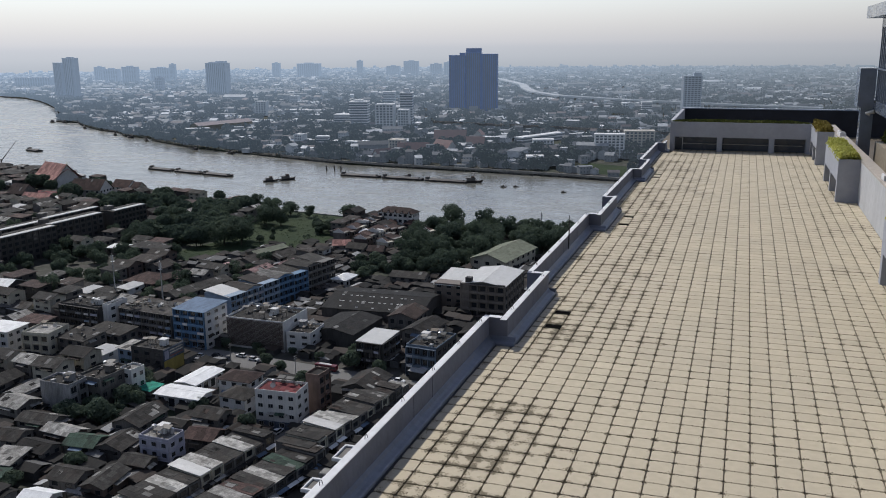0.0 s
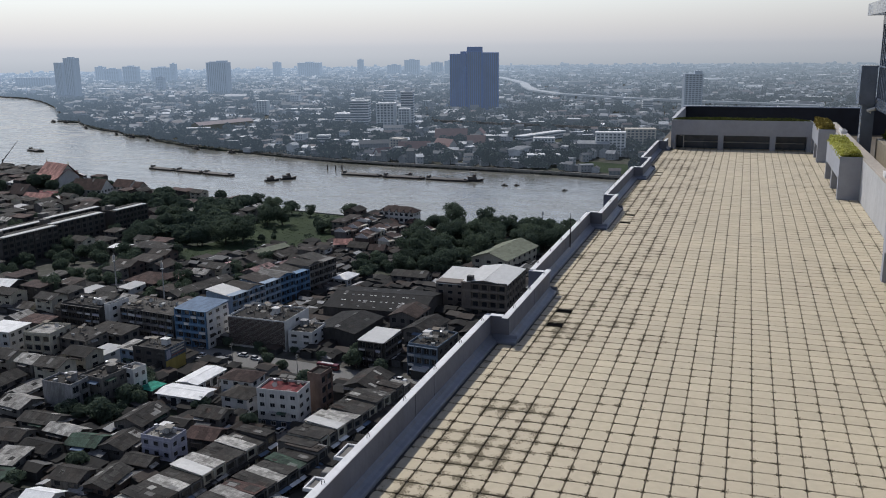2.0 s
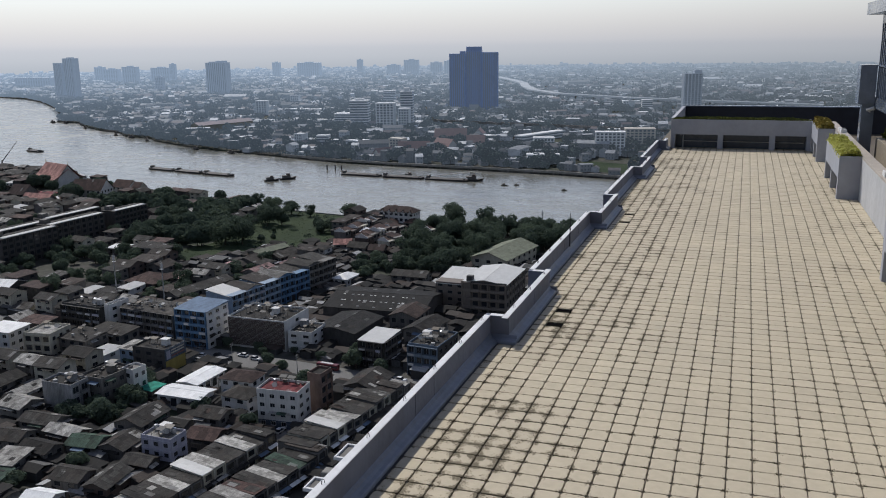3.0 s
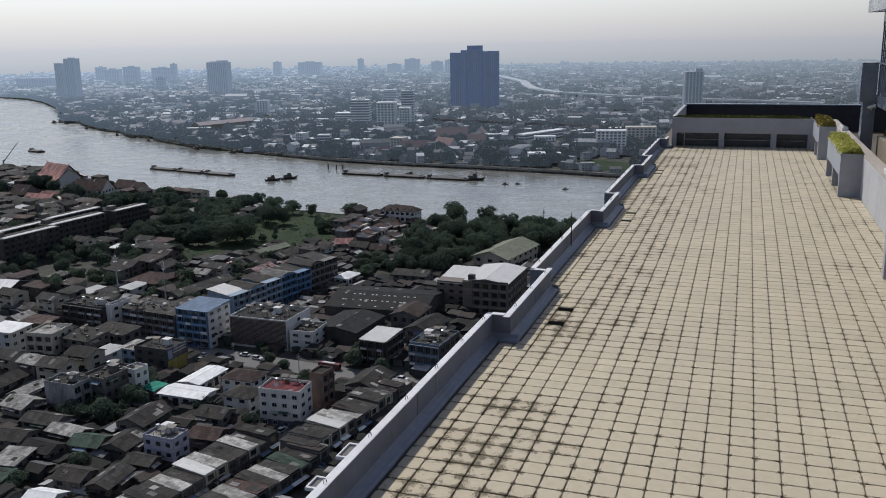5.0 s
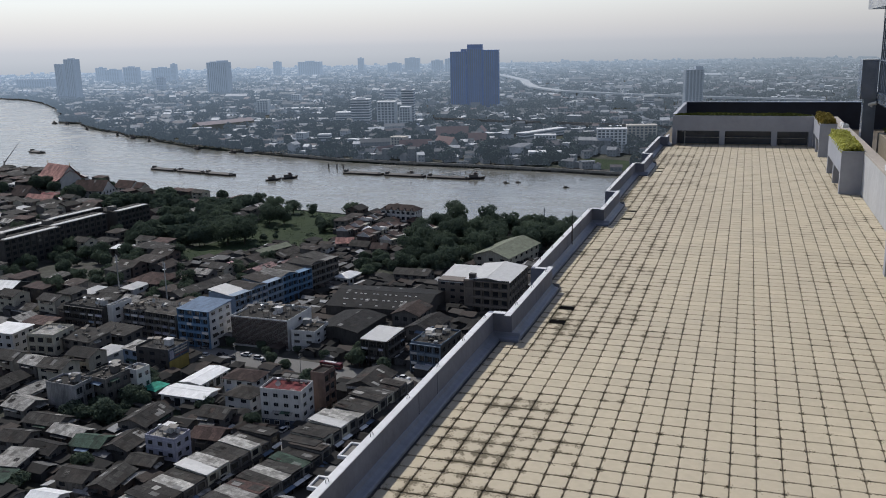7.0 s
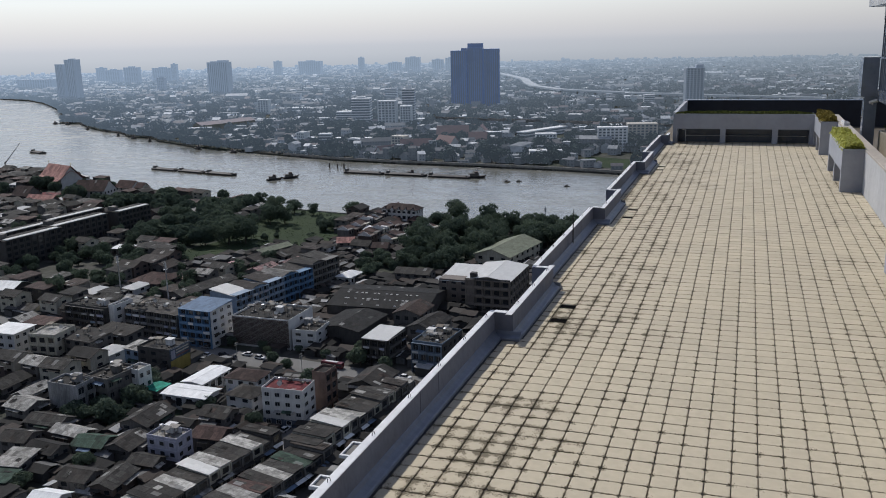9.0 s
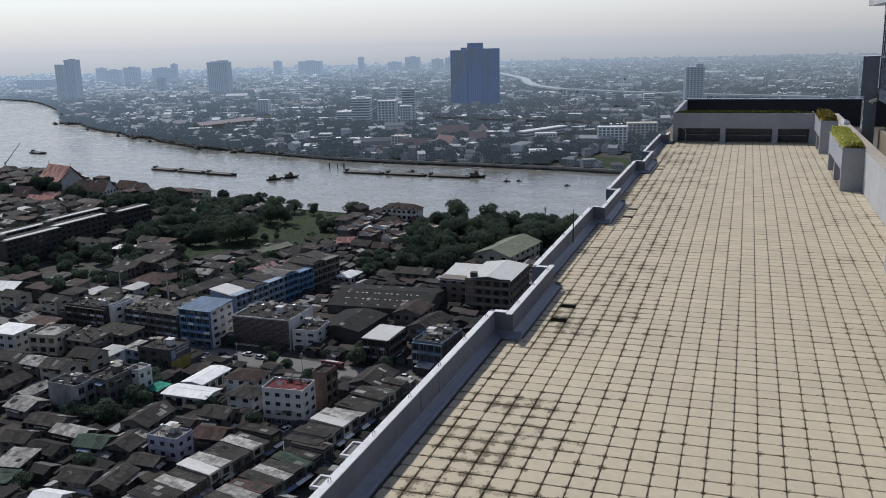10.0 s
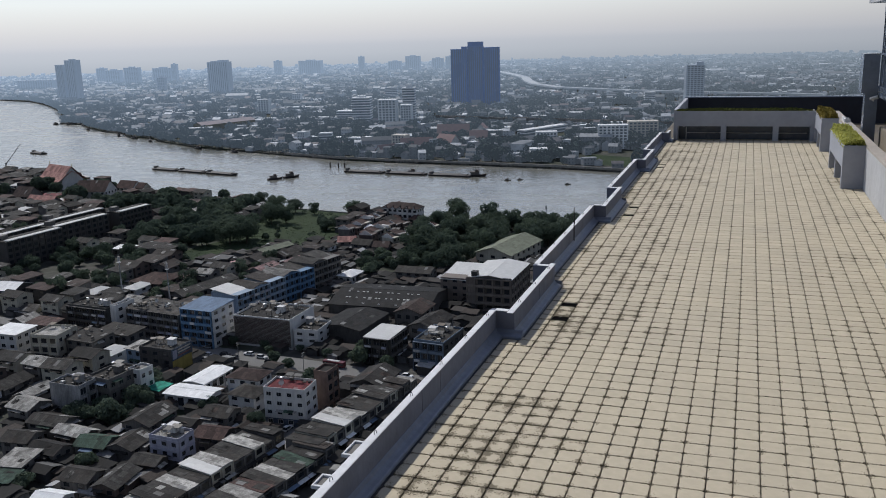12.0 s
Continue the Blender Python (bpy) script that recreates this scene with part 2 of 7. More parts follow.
GREEN_HEDGE = leaves("green_hedge_leaves", (0.04, 0.055, 0.018), (0.14, 0.155, 0.04))
GRASS_LEAF = leaves("grass_blades", (0.018, 0.033, 0.015), (0.038, 0.056, 0.023), thin=0.3)
BARK = paint("bark", (0.07, 0.055, 0.04), vary=0.3, fine=6)
SOIL = paint("soil", (0.07, 0.05, 0.035), vary=0.3)


def make_tile_mat():
    """Cream roof tiles: mould creeps in from the joints, heavily on the weather side."""
    m, N, L, b = node_mat("cream_roof_tile", 0.75, 0, 0.3)
    pos = N.new("ShaderNodeNewGeometry").outputs["Position"]
    sep = N.new("ShaderNodeSeparateXYZ")
    L.new(pos, sep.inputs[0])
    edge = []
    for k, org in ((0, 0.3594), (1, 11.882)):
        fr = calc(N, L, "FRACT", calc(N, L, "DIVIDE", calc(N, L, "SUBTRACT", sep.outputs[k], org - 60), 0.3))
        edge.append(calc(N, L, "SUBTRACT", 0.5, calc(N, L, "ABSOLUTE", calc(N, L, "SUBTRACT", fr, 0.5))))
    near = calc(N, L, "MINIMUM", edge[0], edge[1])
    corner = calc(N, L, "ADD", edge[0], edge[1])
    blot = noise_node(N, L, pos, 0.55, 3)
    fine = noise_node(N, L, pos, 48.0, 5)
    mid = noise_node(N, L, pos, 9.0, 5)
    side = span(N, L, sep.outputs[0], -0.4, -2.6, 0, 1.2)
    far_side = span(N, L, sep.outputs[0], 0.8, 2.6, 0, 0.5)
    amount = calc(N, L, "MULTIPLY", span(N, L, blot, 0.26, 0.56), calc(N, L, "ADD", calc(N, L, "ADD", side, far_side), 0.16))
    clump = noise_node(N, L, pos, 1.5, 4)
    amount = calc(N, L, "MULTIPLY", amount, span(N, L, clump, 0.36, 0.62, 0.25, 1.5))
    cross = calc(N, L, "SQRT", calc(N, L, "ADD", calc(N, L, "MULTIPLY", edge[0], edge[0]), calc(N, L, "MULTIPLY", edge[1], edge[1])))
    d = calc(N, L, "MINIMUM", calc(N, L, "MULTIPLY", near, 1.7), calc(N, L, "MULTIPLY", cross, 0.42))
    # a thin brown film first, then dark growth that breaks up into specks
    wide = calc(N, L, "MULTIPLY", amount, span(N, L, mid, 0.3, 0.7, 0.04, 0.36))
    film = calc(N, L, "DIVIDE", calc(N, L, "SUBTRACT", wide, near), 0.14, True)
    growth = calc(N, L, "SUBTRACT", calc(N, L, "ADD", calc(N, L, "MULTIPLY", amount, 0.10), 0.012), d)
    growth = calc(N, L, "ADD", growth, span(N, L, fine, 0.3, 0.7, -0.10, 0.10))
    growth = calc(N, L, "ADD", growth, span(N, L, mid, 0.3, 0.7, -0.09, 0.08))
    mould = calc(N, L, "DIVIDE", growth, 0.05, True)
    line = calc(N, L, "DIVIDE", calc(N, L, "SUBTRACT", span(N, L, mid, 0.3, 0.7, 0.016, 0.040), near), 0.014, True)
    patchy = span(N, L, noise_node(N, L, pos, 1.7, 4), 0.35, 0.65, 0.28, 0.88)
    mould = calc(N, L, "MAXIMUM", mould, calc(N, L, "MULTIPLY", line, patchy))
    rnd = N.new("ShaderNodeNewGeometry").outputs["Random Per Island"]
    tone = calc(N, L, "MULTIPLY", span(N, L, mid, 0.3, 0.7, 0.93, 1.07), span(N, L, rnd, 0, 1, 0.93, 1.07))
    v = N.new("ShaderNodeVectorMath")
    v.operation = "SCALE"
    v.inputs[0].default_value = (0.504, 0.437, 0.318)
    L.new(tone, v.inputs["Scale"])
    grime = blend(N, L, span(N, L, blot, 0.3, 0.75, 0, 0.35), v.outputs[0], (0.40, 0.35, 0.275))
    grime = blend(N, L, calc(N, L, "MULTIPLY", film, 0.38), grime, (0.33, 0.272, 0.188))
    L.new(blend(N, L, calc(N, L, "MULTIPLY", mould, 0.82), grime, (0.078, 0.062, 0.032)), b.inputs["Base Color"])
    bumped(N, L, b, fine, 0.25, 0.01)
    return m


TILE = make_tile_mat()
BED = paint("mouldy_bedding", (0.10, 0.08, 0.055), vary=0.35, fine=18, coarse=1.2, streak=0)


def make_water():
    m, N, L, b = node_mat("river_water", 0.16, 0, 0.8)
    pos = N.new("ShaderNodeNewGeometry").outputs["Position"]
    big = noise_node(N, L, pos, 0.006, 4)
    mp = N.new("ShaderNodeMapping")
    mp.inputs["Rotation"].default_value = (0, 0, radians(20))
    mp.inputs["Scale"].default_value = (0.13, 0.25, 0.2)
    L.new(pos, mp.inputs["Vector"])
    wave = calc(N, L, "ADD", noise_node(N, L, mp.outputs[0], 1.0, 6), calc(N, L, "MULTIPLY", noise_node(N, L, mp.outputs[0], 0.12, 4), 0.9))
    L.new(blend(N, L, span(N, L, big, 0.35, 0.65), (0.155, 0.153, 0.132), (0.205, 0.202, 0.174)), b.inputs["Base Color"])
    L.new(calc(N, L, "ADD", span(N, L, big, 0.35, 0.65, 0.10, 0.20), span(N, L, noise_node(N, L, mp.outputs[0], 0.25, 6), 0.35, 0.65, 0.0, 0.14)), b.inputs["Roughness"])
    bumped(N, L, b, wave, 0.26, 1.5)
    return m


WATER = make_water()


def make_ground():
    """City ground from far above: yards, dust, paving and weeds."""
    m, N, L, b = node_mat("city_ground", 0.9, 0, 0.3)
    pos = N.new("ShaderNodeNewGeometry").outputs["Position"]
    a = noise_node(N, L, pos, 0.012, 5)
    c = noise_node(N, L, pos, 0.12, 5)
    col = blend(N, L, span(N, L, a, 0.4, 0.6), (0.026, 0.036, 0.02), (0.05, 0.047, 0.042))
    col = blend(N, L, span(N, L, c, 0.5, 0.68), col, (0.085, 0.08, 0.072))
    L.new(col, b.inputs["Base Color"])
    bumped(N, L, b, c, 0.4, 1.0)
    return m


GROUND = make_ground()


def make_lawn():
    m, N, L, b = node_mat("rough_grass", 0.95, 0, 0.2)
    pos = N.new("ShaderNodeNewGeometry").outputs["Position"]
    a = noise_node(N, L, pos, 0.03, 6)
    c = noise_node(N, L, pos, 0.5, 5)
    col = blend(N, L, span(N, L, a, 0.35, 0.65), (0.018, 0.033, 0.015), (0.035, 0.052, 0.022))
    col = blend(N, L, span(N, L, c, 0.45, 0.75, 0, 0.6), col, (0.028, 0.045, 0.016))
    L.new(col, b.inputs["Base Color"])
    bumped(N, L, b, c, 0.6, 0.8)
    return m


LAWN = make_lawn()

# ---------------------------------------------------------------- builders


class Geo:
    """Gathers faces for one mesh; every face carries a material number."""

    def __init__(self):
        self.v, self.f, self.m = [], [], []

    def face(self, pts, mi=0):
        n = len(self.v)
        self.v += [tuple(p) for p in pts]
        self.f.append(tuple(range(n, n + len(pts))))
        self.m.append(mi)
        return self

    def hull(self, low, high, mi=0, lid=None):
        """A solid between two rings of equal length."""
        n, k = len(self.v), len(low)
        self.v += [tuple(p) for p in low] + [tuple(p) for p in high]
        for i in range(k):
            j = (i + 1) % k
            self.f.append((n + i, n + j, n + k + j, n + k + i))
            self.m.append(mi)
        self.f.append(tuple(range(n + k - 1, n - 1, -1)))
        self.f.append(tuple(range(n + k, n + 2 * k)))
        self.m += [mi, mi if lid is None else lid]
        return self

    def box(self, x0, x1, y0, y1, z0, z1, mi=0, lid=None):
        low = [(x0, y0, z0), (x1, y0, z0), (x1, y1, z0), (x0, y1, z0)]
        return self.hull(low, [(x, y, z1) for x, y, _ in low], mi, lid)

    def slab(self, x0, x1, y0, y1, z0, z1, c=0.006, mi=0):
        """A box with its upper edges chamfered."""
        def ring(e, z):
            return [(x0 + e, y0 + e, z), (x1 - e, y0 + e, z), (x1 - e, y1 - e, z), (x0 + e, y1 - e, z)]
        n = len(self.v)
        self.v += ring(0, z0) + ring(0, z1 - c) + ring(c, z1)
        for a in (0, 4):
            for i in range(4):
                j = (i + 1) % 4
                self.f.append((n + a + i, n + a + j, n + a + 4 + j, n + a + 4 + i))
                self.m.append(mi)
        self.f.append((n + 8, n + 9, n + 10, n + 11))
        self.m.append(mi)
        return self

    def tube(self, pts, r, sides=6, mi=0):
        """A round bar along points; r is one radius or one for every point."""
        rs = r if isinstance(r, (list, tuple)) else [r] * len(pts)
        P = [Vector(p) for p in pts]
        n = len(self.v)
        for i, p in enumerate(P):
            t = (P[min(i + 1, len(P) - 1)] - P[max(i - 1, 0)]).normalized()
            a = t.orthogonal().normalized()
            c = t.cross(a)
            for s in range(sides):
                w = 2 * math.pi * s / sides
                self.v.append(tuple(p + (a * math.cos(w) + c * math.sin(w)) * rs[i]))
        for i in range(len(P) - 1):
            for s in range(sides):
                q = (s + 1) % sides
                self.f.append((n + i * sides + s, n + i * sides + q, n + (i + 1) * sides + q, n + (i + 1) * sides + s))
                self.m.append(mi)
        self.f.append(tuple(range(n + sides - 1, n - 1, -1)))
        self.f.append(tuple(range(n + (len(P) - 1) * sides, n + len(P) * sides)))
        self.m += [mi, mi]
        return self

    def mesh(self, name, mats):
        me = bpy.data.meshes.new(name)
        me.from_pydata(self.v, [], self.f)
        for m in mats if isinstance(mats, (list, tuple)) else [mats]:
            me.materials.append(m)
        if any(self.m):
            me.polygons.foreach_set("material_index", self.m)
        me.update()
        return me


def part(name, geo, mats, parent=None, label="", at=None):
    """Links one mesh as an object, under a thing or on its own."""
    data = geo.mesh(name, mats) if isinstance(geo, Geo) else geo
    ob = new(name, data)
    if parent is not None:
        ob.parent = parent
    if at is not None:
        ob.matrix_basis = at
    return tagged(ob, label)


def thing(name, label, category, at, group="", kind=""):
    ob = new(name)
    ob.empty_display_size = 0.5
    ob.matrix_basis = at
    return tagged(ob, label, category, group, kind)


def solid(name, geo, mats, label, category, at=None, group="", kind=""):
    return tagged(part(name, geo, mats, None, label, at), "", category, group, kind)


def inside(x, y, poly):
    hit = False
    for (x0, y0), (x1, y1) in zip(poly, poly[1:] + poly[:1]):
        if (y0 > y) != (y1 > y) and x < (x1 - x0) * (y - y0) / (y1 - y0) + x0:
            hit = not hit
    return hit


# ---------------------------------------------------------------- ground, river, distance

NEAR_BANK = [(-4700, 1180), (-2500, 1000), (-1200, 800), (-718, 699), (-609, 684), (-470, 618), (-379, 596), (-313, 573), (-254, 563), (-195, 550), (-100, 540), (60, 528), (900, 470), (4700, 300)]
FAR_BANK = [(4700, 520), (900, 700), (60, 775), (-108, 797), (-163, 810), (-250, 822), (-344, 832), (-407, 843), (-490, 871), (-592, 909), (-664, 939), (-742, 985), (-772, 1015), (-826, 1030), (-868, 1071), (-925, 1097), (-1009, 1159), (-1058, 1202), (-1110, 1212), (-1148, 1280), (-1270, 1394), (-1332, 1460), (-1428, 1546), (-1537, 1644), (-1702, 1765), (-1843, 1816), (-2300, 1850), (-4700, 1950)]
SOUTH = NEAR_BANK + [(4700, -4700), (-4700, -4700)]
NORTH = FAR_BANK + [(-4700, 4700), (4700, 4700)]
g = Geo()
for poly in (SOUTH, NORTH):
    ring = poly[::-1]
    g.face([(x, y, 0) for x, y in ring])
    for (x0, y0), (x1, y1) in zip(ring, ring[1:] + ring[:1]):
        g.face([(x0, y0, -4), (x1, y1, -4), (x1, y1, 0), (x0, y0, 0)])
solid("ground", g, GROUND, "flat city ground of yards, dust and weeds", "ground", kind="structure")
g = Geo().face([(-4700, 200, -1.6), (4700, 200, -1.6), (4700, 2300, -1.6), (-4700, 2300, -1.6)])
solid("water", g, WATER, "wide muddy river with small ripples", "river", kind="structure")


def bank_wall(line, h, w, label):
    g = Geo()
    for (x0, y0), (x1, y1) in zip(line, line[1:]):
        a, b = Vector((x0, y0, 0)), Vector((x1, y1, 0))
        n = (b - a).cross(Vector((0, 0, 1))).normalized() * w
        g.hull([a + Vector((0, 0, -3)), b + Vector((0, 0, -3)), b + n + Vector((0, 0, -3)), a + n + Vector((0, 0, -3))],
               [a + Vector((0, 0, h)), b + Vector((0, 0, h)), b + n + Vector((0, 0, h)), a + n + Vector((0, 0, h))])
    solid("river_wall", g, CONCRETE, label, "flood wall", kind="structure")


bank_wall(FAR_BANK[1:9], 2.2, 1.2, "concrete flood wall along the river bank")
bank_wall(NEAR_BANK[5:11], 0.8, 1.0, "low concrete quay wall along the grass")

LAWN_POLY = [(-314, 574), (-257, 562), (-245, 503), (-242, 476), (-262, 462), (-274, 440), (-288, 420), (-294, 401), (-321, 428), (-312, 462), (-319, 513), (-328, 553)]
solid("lawn", Geo().face([(x, y, 0.05) for x, y in LAWN_POLY[::-1]]), LAWN, "open field of rough green grass", "lawn", kind="structure")
FAR_PARK = [(-165, 842), (-105, 822), (-95, 885), (-150, 905)]
solid("lawn", Geo().face([(x, y, 0.05) for x, y in FAR_PARK]), LAWN, "riverside park with a pale green lawn", "lawn", kind="structure")

ROADS = [  # centre line ends and width
    ((-330, 296), (-60, 272), 13.0),
    ((-128, 60), (-128, 190), 5.5),
    ((-136, 262), (-128, 190), 6.0),
    ((-97, 60), (-88, 280), 7.0),
]
for (x0, y0), (x1, y1), w in ROADS:
    a, b = Vector((x0, y0, 0.06)), Vector((x1, y1, 0.06))
    n = (b - a).cross(Vector((0, 0, 1))).normalized() * w / 2
    solid("road", Geo().face([a + n, b + n, b - n, a - n]), ROAD_CONCRETE, "worn pale concrete street", "road", kind="structure")


HAZE_TOP = 330.0


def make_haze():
    """Haze painted as a glow over the far distance, brighter on the side of the sun."""
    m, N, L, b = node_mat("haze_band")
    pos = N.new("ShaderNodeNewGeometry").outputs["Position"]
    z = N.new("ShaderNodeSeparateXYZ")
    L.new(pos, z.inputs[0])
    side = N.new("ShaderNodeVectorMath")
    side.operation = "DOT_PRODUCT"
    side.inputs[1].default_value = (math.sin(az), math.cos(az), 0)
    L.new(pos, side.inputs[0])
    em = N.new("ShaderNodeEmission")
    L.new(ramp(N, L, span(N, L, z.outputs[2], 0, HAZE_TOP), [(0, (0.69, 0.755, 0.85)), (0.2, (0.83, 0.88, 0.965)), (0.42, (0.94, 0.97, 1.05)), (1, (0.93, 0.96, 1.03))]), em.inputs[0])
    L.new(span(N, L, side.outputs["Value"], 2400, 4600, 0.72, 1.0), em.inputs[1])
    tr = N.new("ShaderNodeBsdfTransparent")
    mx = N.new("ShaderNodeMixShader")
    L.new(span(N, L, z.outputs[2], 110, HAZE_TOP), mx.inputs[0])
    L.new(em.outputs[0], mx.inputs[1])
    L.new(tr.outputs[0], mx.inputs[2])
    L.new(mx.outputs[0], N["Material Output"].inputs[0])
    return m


# backdrop ring that glows to stand for the haze at the horizon
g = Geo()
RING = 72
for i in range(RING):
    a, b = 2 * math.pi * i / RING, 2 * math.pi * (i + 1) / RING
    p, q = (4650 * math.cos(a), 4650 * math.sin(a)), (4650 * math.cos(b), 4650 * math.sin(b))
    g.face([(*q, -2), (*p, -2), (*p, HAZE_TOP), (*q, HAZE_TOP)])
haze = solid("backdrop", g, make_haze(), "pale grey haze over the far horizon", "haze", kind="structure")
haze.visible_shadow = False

# ---------------------------------------------------------------- trees


def leaf_card(g, c, s, rng, out=None):
    """One bent spray of leaves: two triangles that meet at a rib; out turns it to face that way."""
    a = Vector((rng.gauss(0, 1), rng.gauss(0, 1), rng.gauss(0, 0.7))).normalized()
    if out is not None:
        a = (a * 0.7 + out).normalized()
    u = a.orthogonal().normalized()
    w = a.cross(u)
    t = rng.random() * 6.28
    u, w = u * math.cos(t) + w * math.sin(t), w * math.cos(t) - u * math.sin(t)
    c = Vector(c)
    n = len(g.v)
    k = rng.uniform(0.5, 0.85)
    pts = [c - u * s, c + w * s * k + a * s * 0.2, c + u * s * rng.uniform(0.7, 1), c - w * s * k + a * s * 0.2]
    g.v += [tuple(p) for p in pts]
    g.f += [(n, n + 1, n + 2), (n, n + 2, n + 3)]
    g.m += [0, 0]


def make_tree(seed, height, spread, lobes, label, at):
    rng = random.Random(seed)
    tree = thing("tree", label, "tree", at, "city trees")
    trunk = Geo()
    th = height * 0.34
    lean = rng.uniform(-0.4, 0.4)
    trunk.tube([(0, 0, -0.3), (lean * 0.3, 0, th * 0.5), (lean, 0.1, th), (lean, 0.1, height * 0.8)], [0.34, 0.26, 0.2, 0.06], 7)
    crown = Geo()
    for i in range(lobes):
        a = 6.283 * i / lobes + rng.uniform(-0.4, 0.4)
        rr = spread * rng.uniform(0.25, 0.62) * (0 if i == 0 else 1)
        c = Vector((rr * math.cos(a) + lean, rr * math.sin(a), height * rng.uniform(0.27, 0.78)))
        r = spread * rng.uniform(0.38, 0.58)
        trunk.tube([(lean * 0.8, 0.05, th * rng.uniform(0.7, 1)), tuple(c * 0.6 + Vector((0, 0, height * 0.24))), tuple(c)], [0.13, 0.09, 0.03], 5)
        for _ in range(260):
            d = Vector((rng.gauss(0, 1), rng.gauss(0, 1), rng.gauss(0.15, 0.8))).normalized()
            leaf_card(crown, c + Vector((d.x, d.y, d.z * 0.85)) * r * rng.uniform(0.7, 1.1), rng.uniform(0.28, 0.62), rng, d)
    part("trunk", trunk, BARK, tree)
    part("crown", crown, TREE_LEAF, tree, "dense dark green crown")
    return tree


TREE_KINDS = [(1, 9.0, 4.6, 8, "broad dark green tree between the houses"), (2, 12.0, 5.6, 9, "tall spreading dark green tree"),
              (3, 7.0, 3.6, 7, "small round dark green tree"), (4, 14.0, 6.0, 11, "old rain tree with a wide crown")]


def plant(x, y, kind, scale, turn):
    m = pose(x, y, 0, 0, 0, turn) @ Matrix.Diagonal((scale, scale * (0.9 + 0.2 * abs(math.sin(x))), scale * (0.75 + 0.35 * abs(math.sin(y * 1.7))), 1))
    if kind not in TREE_MADE:
        s, h, sp, lb, lab = TREE_KINDS[kind]
        TREE_MADE[kind] = make_tree(s, h, sp, lb, lab, Matrix())
        TREE_MADE[kind].matrix_basis = m
    else:
        src = TREE_MADE[kind]
        keep = src.matrix_basis.copy()
        src.matrix_basis = Matrix()
        copy_thing(src, m)
        src.matrix_basis = keep


TREE_MADE = {}

# ---------------------------------------------------------------- houses of the near city


def roof_geo(kind, w, d, h, over=0.6, pitch=0.35, t=0.14):
    """A roof over a w by d plan that starts at height h: gable along the longer side, hip, shed or a flat deck with a rim."""
    g = Geo()
    W, D = w / 2 + over, d / 2 + over
    if kind == "flat":
        r, q = 0.18, 0.75
        g.box(-w / 2 + r, w / 2 - r, -d / 2 + r, d / 2 - r, h - 0.12, h + 0.03)
        return g
    if kind == "shed":
        a = D * pitch * 0.5
        ring = [(-W, -D, h - a + 0.3), (W, -D, h - a + 0.3), (W, D, h + a + 0.3), (-W, D, h + a + 0.3)]
        return g.hull(ring, [(x, y, z + t) for x, y, z in ring])
    along = w >= d
    A, B = (W, D) if along else (D, W)
    rise = B * pitch
    z0, z1 = h - over * pitch, h + rise

    def P(s, u, z):
        return (s, u, z) if along else (-u, s, z)
    if kind == "hip":
        e = max(A - B * 0.9, 0.15)
        n = len(g.v)
        for z in (0, t):
            g.v += [P(-A, -B, z0 + z), P(A, -B, z0 + z), P(A, B, z0 + z), P(-A, B, z0 + z)]
        g.v += [P(-e, 0, z1 + t), P(e, 0, z1 + t)]
        g.f += [tuple(n + i for i in f) for f in ((3, 2, 1, 0), (0, 1, 5, 4), (1, 2, 6, 5), (2, 3, 7, 6), (3, 0, 4, 7), (4, 5, 9, 8), (6, 7, 8, 9), (5, 6, 9), (7, 4, 8))]
        g.m += [0] * 9
        return g
    prof = [(-B, z0), (0, z1), (B, z0), (B, z0 + t), (0.14, z1 + t - 0.02), (0, z1 + t + 0.1), (-0.14, z1 + t - 0.02), (-B, z0 + t)]
    return g.hull([P(-A, u, z) for u, z in prof], [P(A, u, z) for u, z in prof])


def wall_geo(roof, w, d, h, pitch=0.35, over=0.6):
    g = Geo()
    if roof == "gable":
        along = w >= d
        B = (d if along else w) / 2 + over
        rise = B * pitch - 0.05
        if along:
            for x0, x1 in ((-w / 2, w / 2),):
                low = [(x0, -d / 2, 0), (x0, d / 2, 0), (x0, d / 2, h), (x0, 0, h + rise), (x0, -d / 2, h)]
                g.hull(low[::-1], [(x1, y, z) for _, y, z in low][::-1])
        else:
            low = [(-w / 2, -d / 2, 0), (w / 2, -d / 2, 0), (w / 2, -d / 2, h), (0, -d / 2, h + rise), (-w / 2, -d / 2, h)]
            g.hull(low[::-1], [(x, d / 2, z) for x, _, z in low][::-1])
        return g
    g.box(-w / 2, w / 2, -d / 2, d / 2, 0, h)
    if roof == "flat":
        r, n = 0.18, len(g.v)
        for z, e in ((h - 0.02, -0.01), (h + 0.8, -0.01), (h + 0.8, r), (h - 0.02, r)):
            g.v += [(-w / 2 + e, -d / 2 + e, z), (w / 2 - e, -d / 2 + e, z), (w / 2 - e, d / 2 - e, z), (-w / 2 + e, d / 2 - e, z)]
        for k in range(3):
            for i in range(4):
                j = (i + 1) % 4
                g.f.append((n + 4 * k + i, n + 4 * k + j, n + 4 * k + 4 + j, n + 4 * k + 4 + i))
                g.m.append(0)
    return g


SHEETS = random.Random(9)


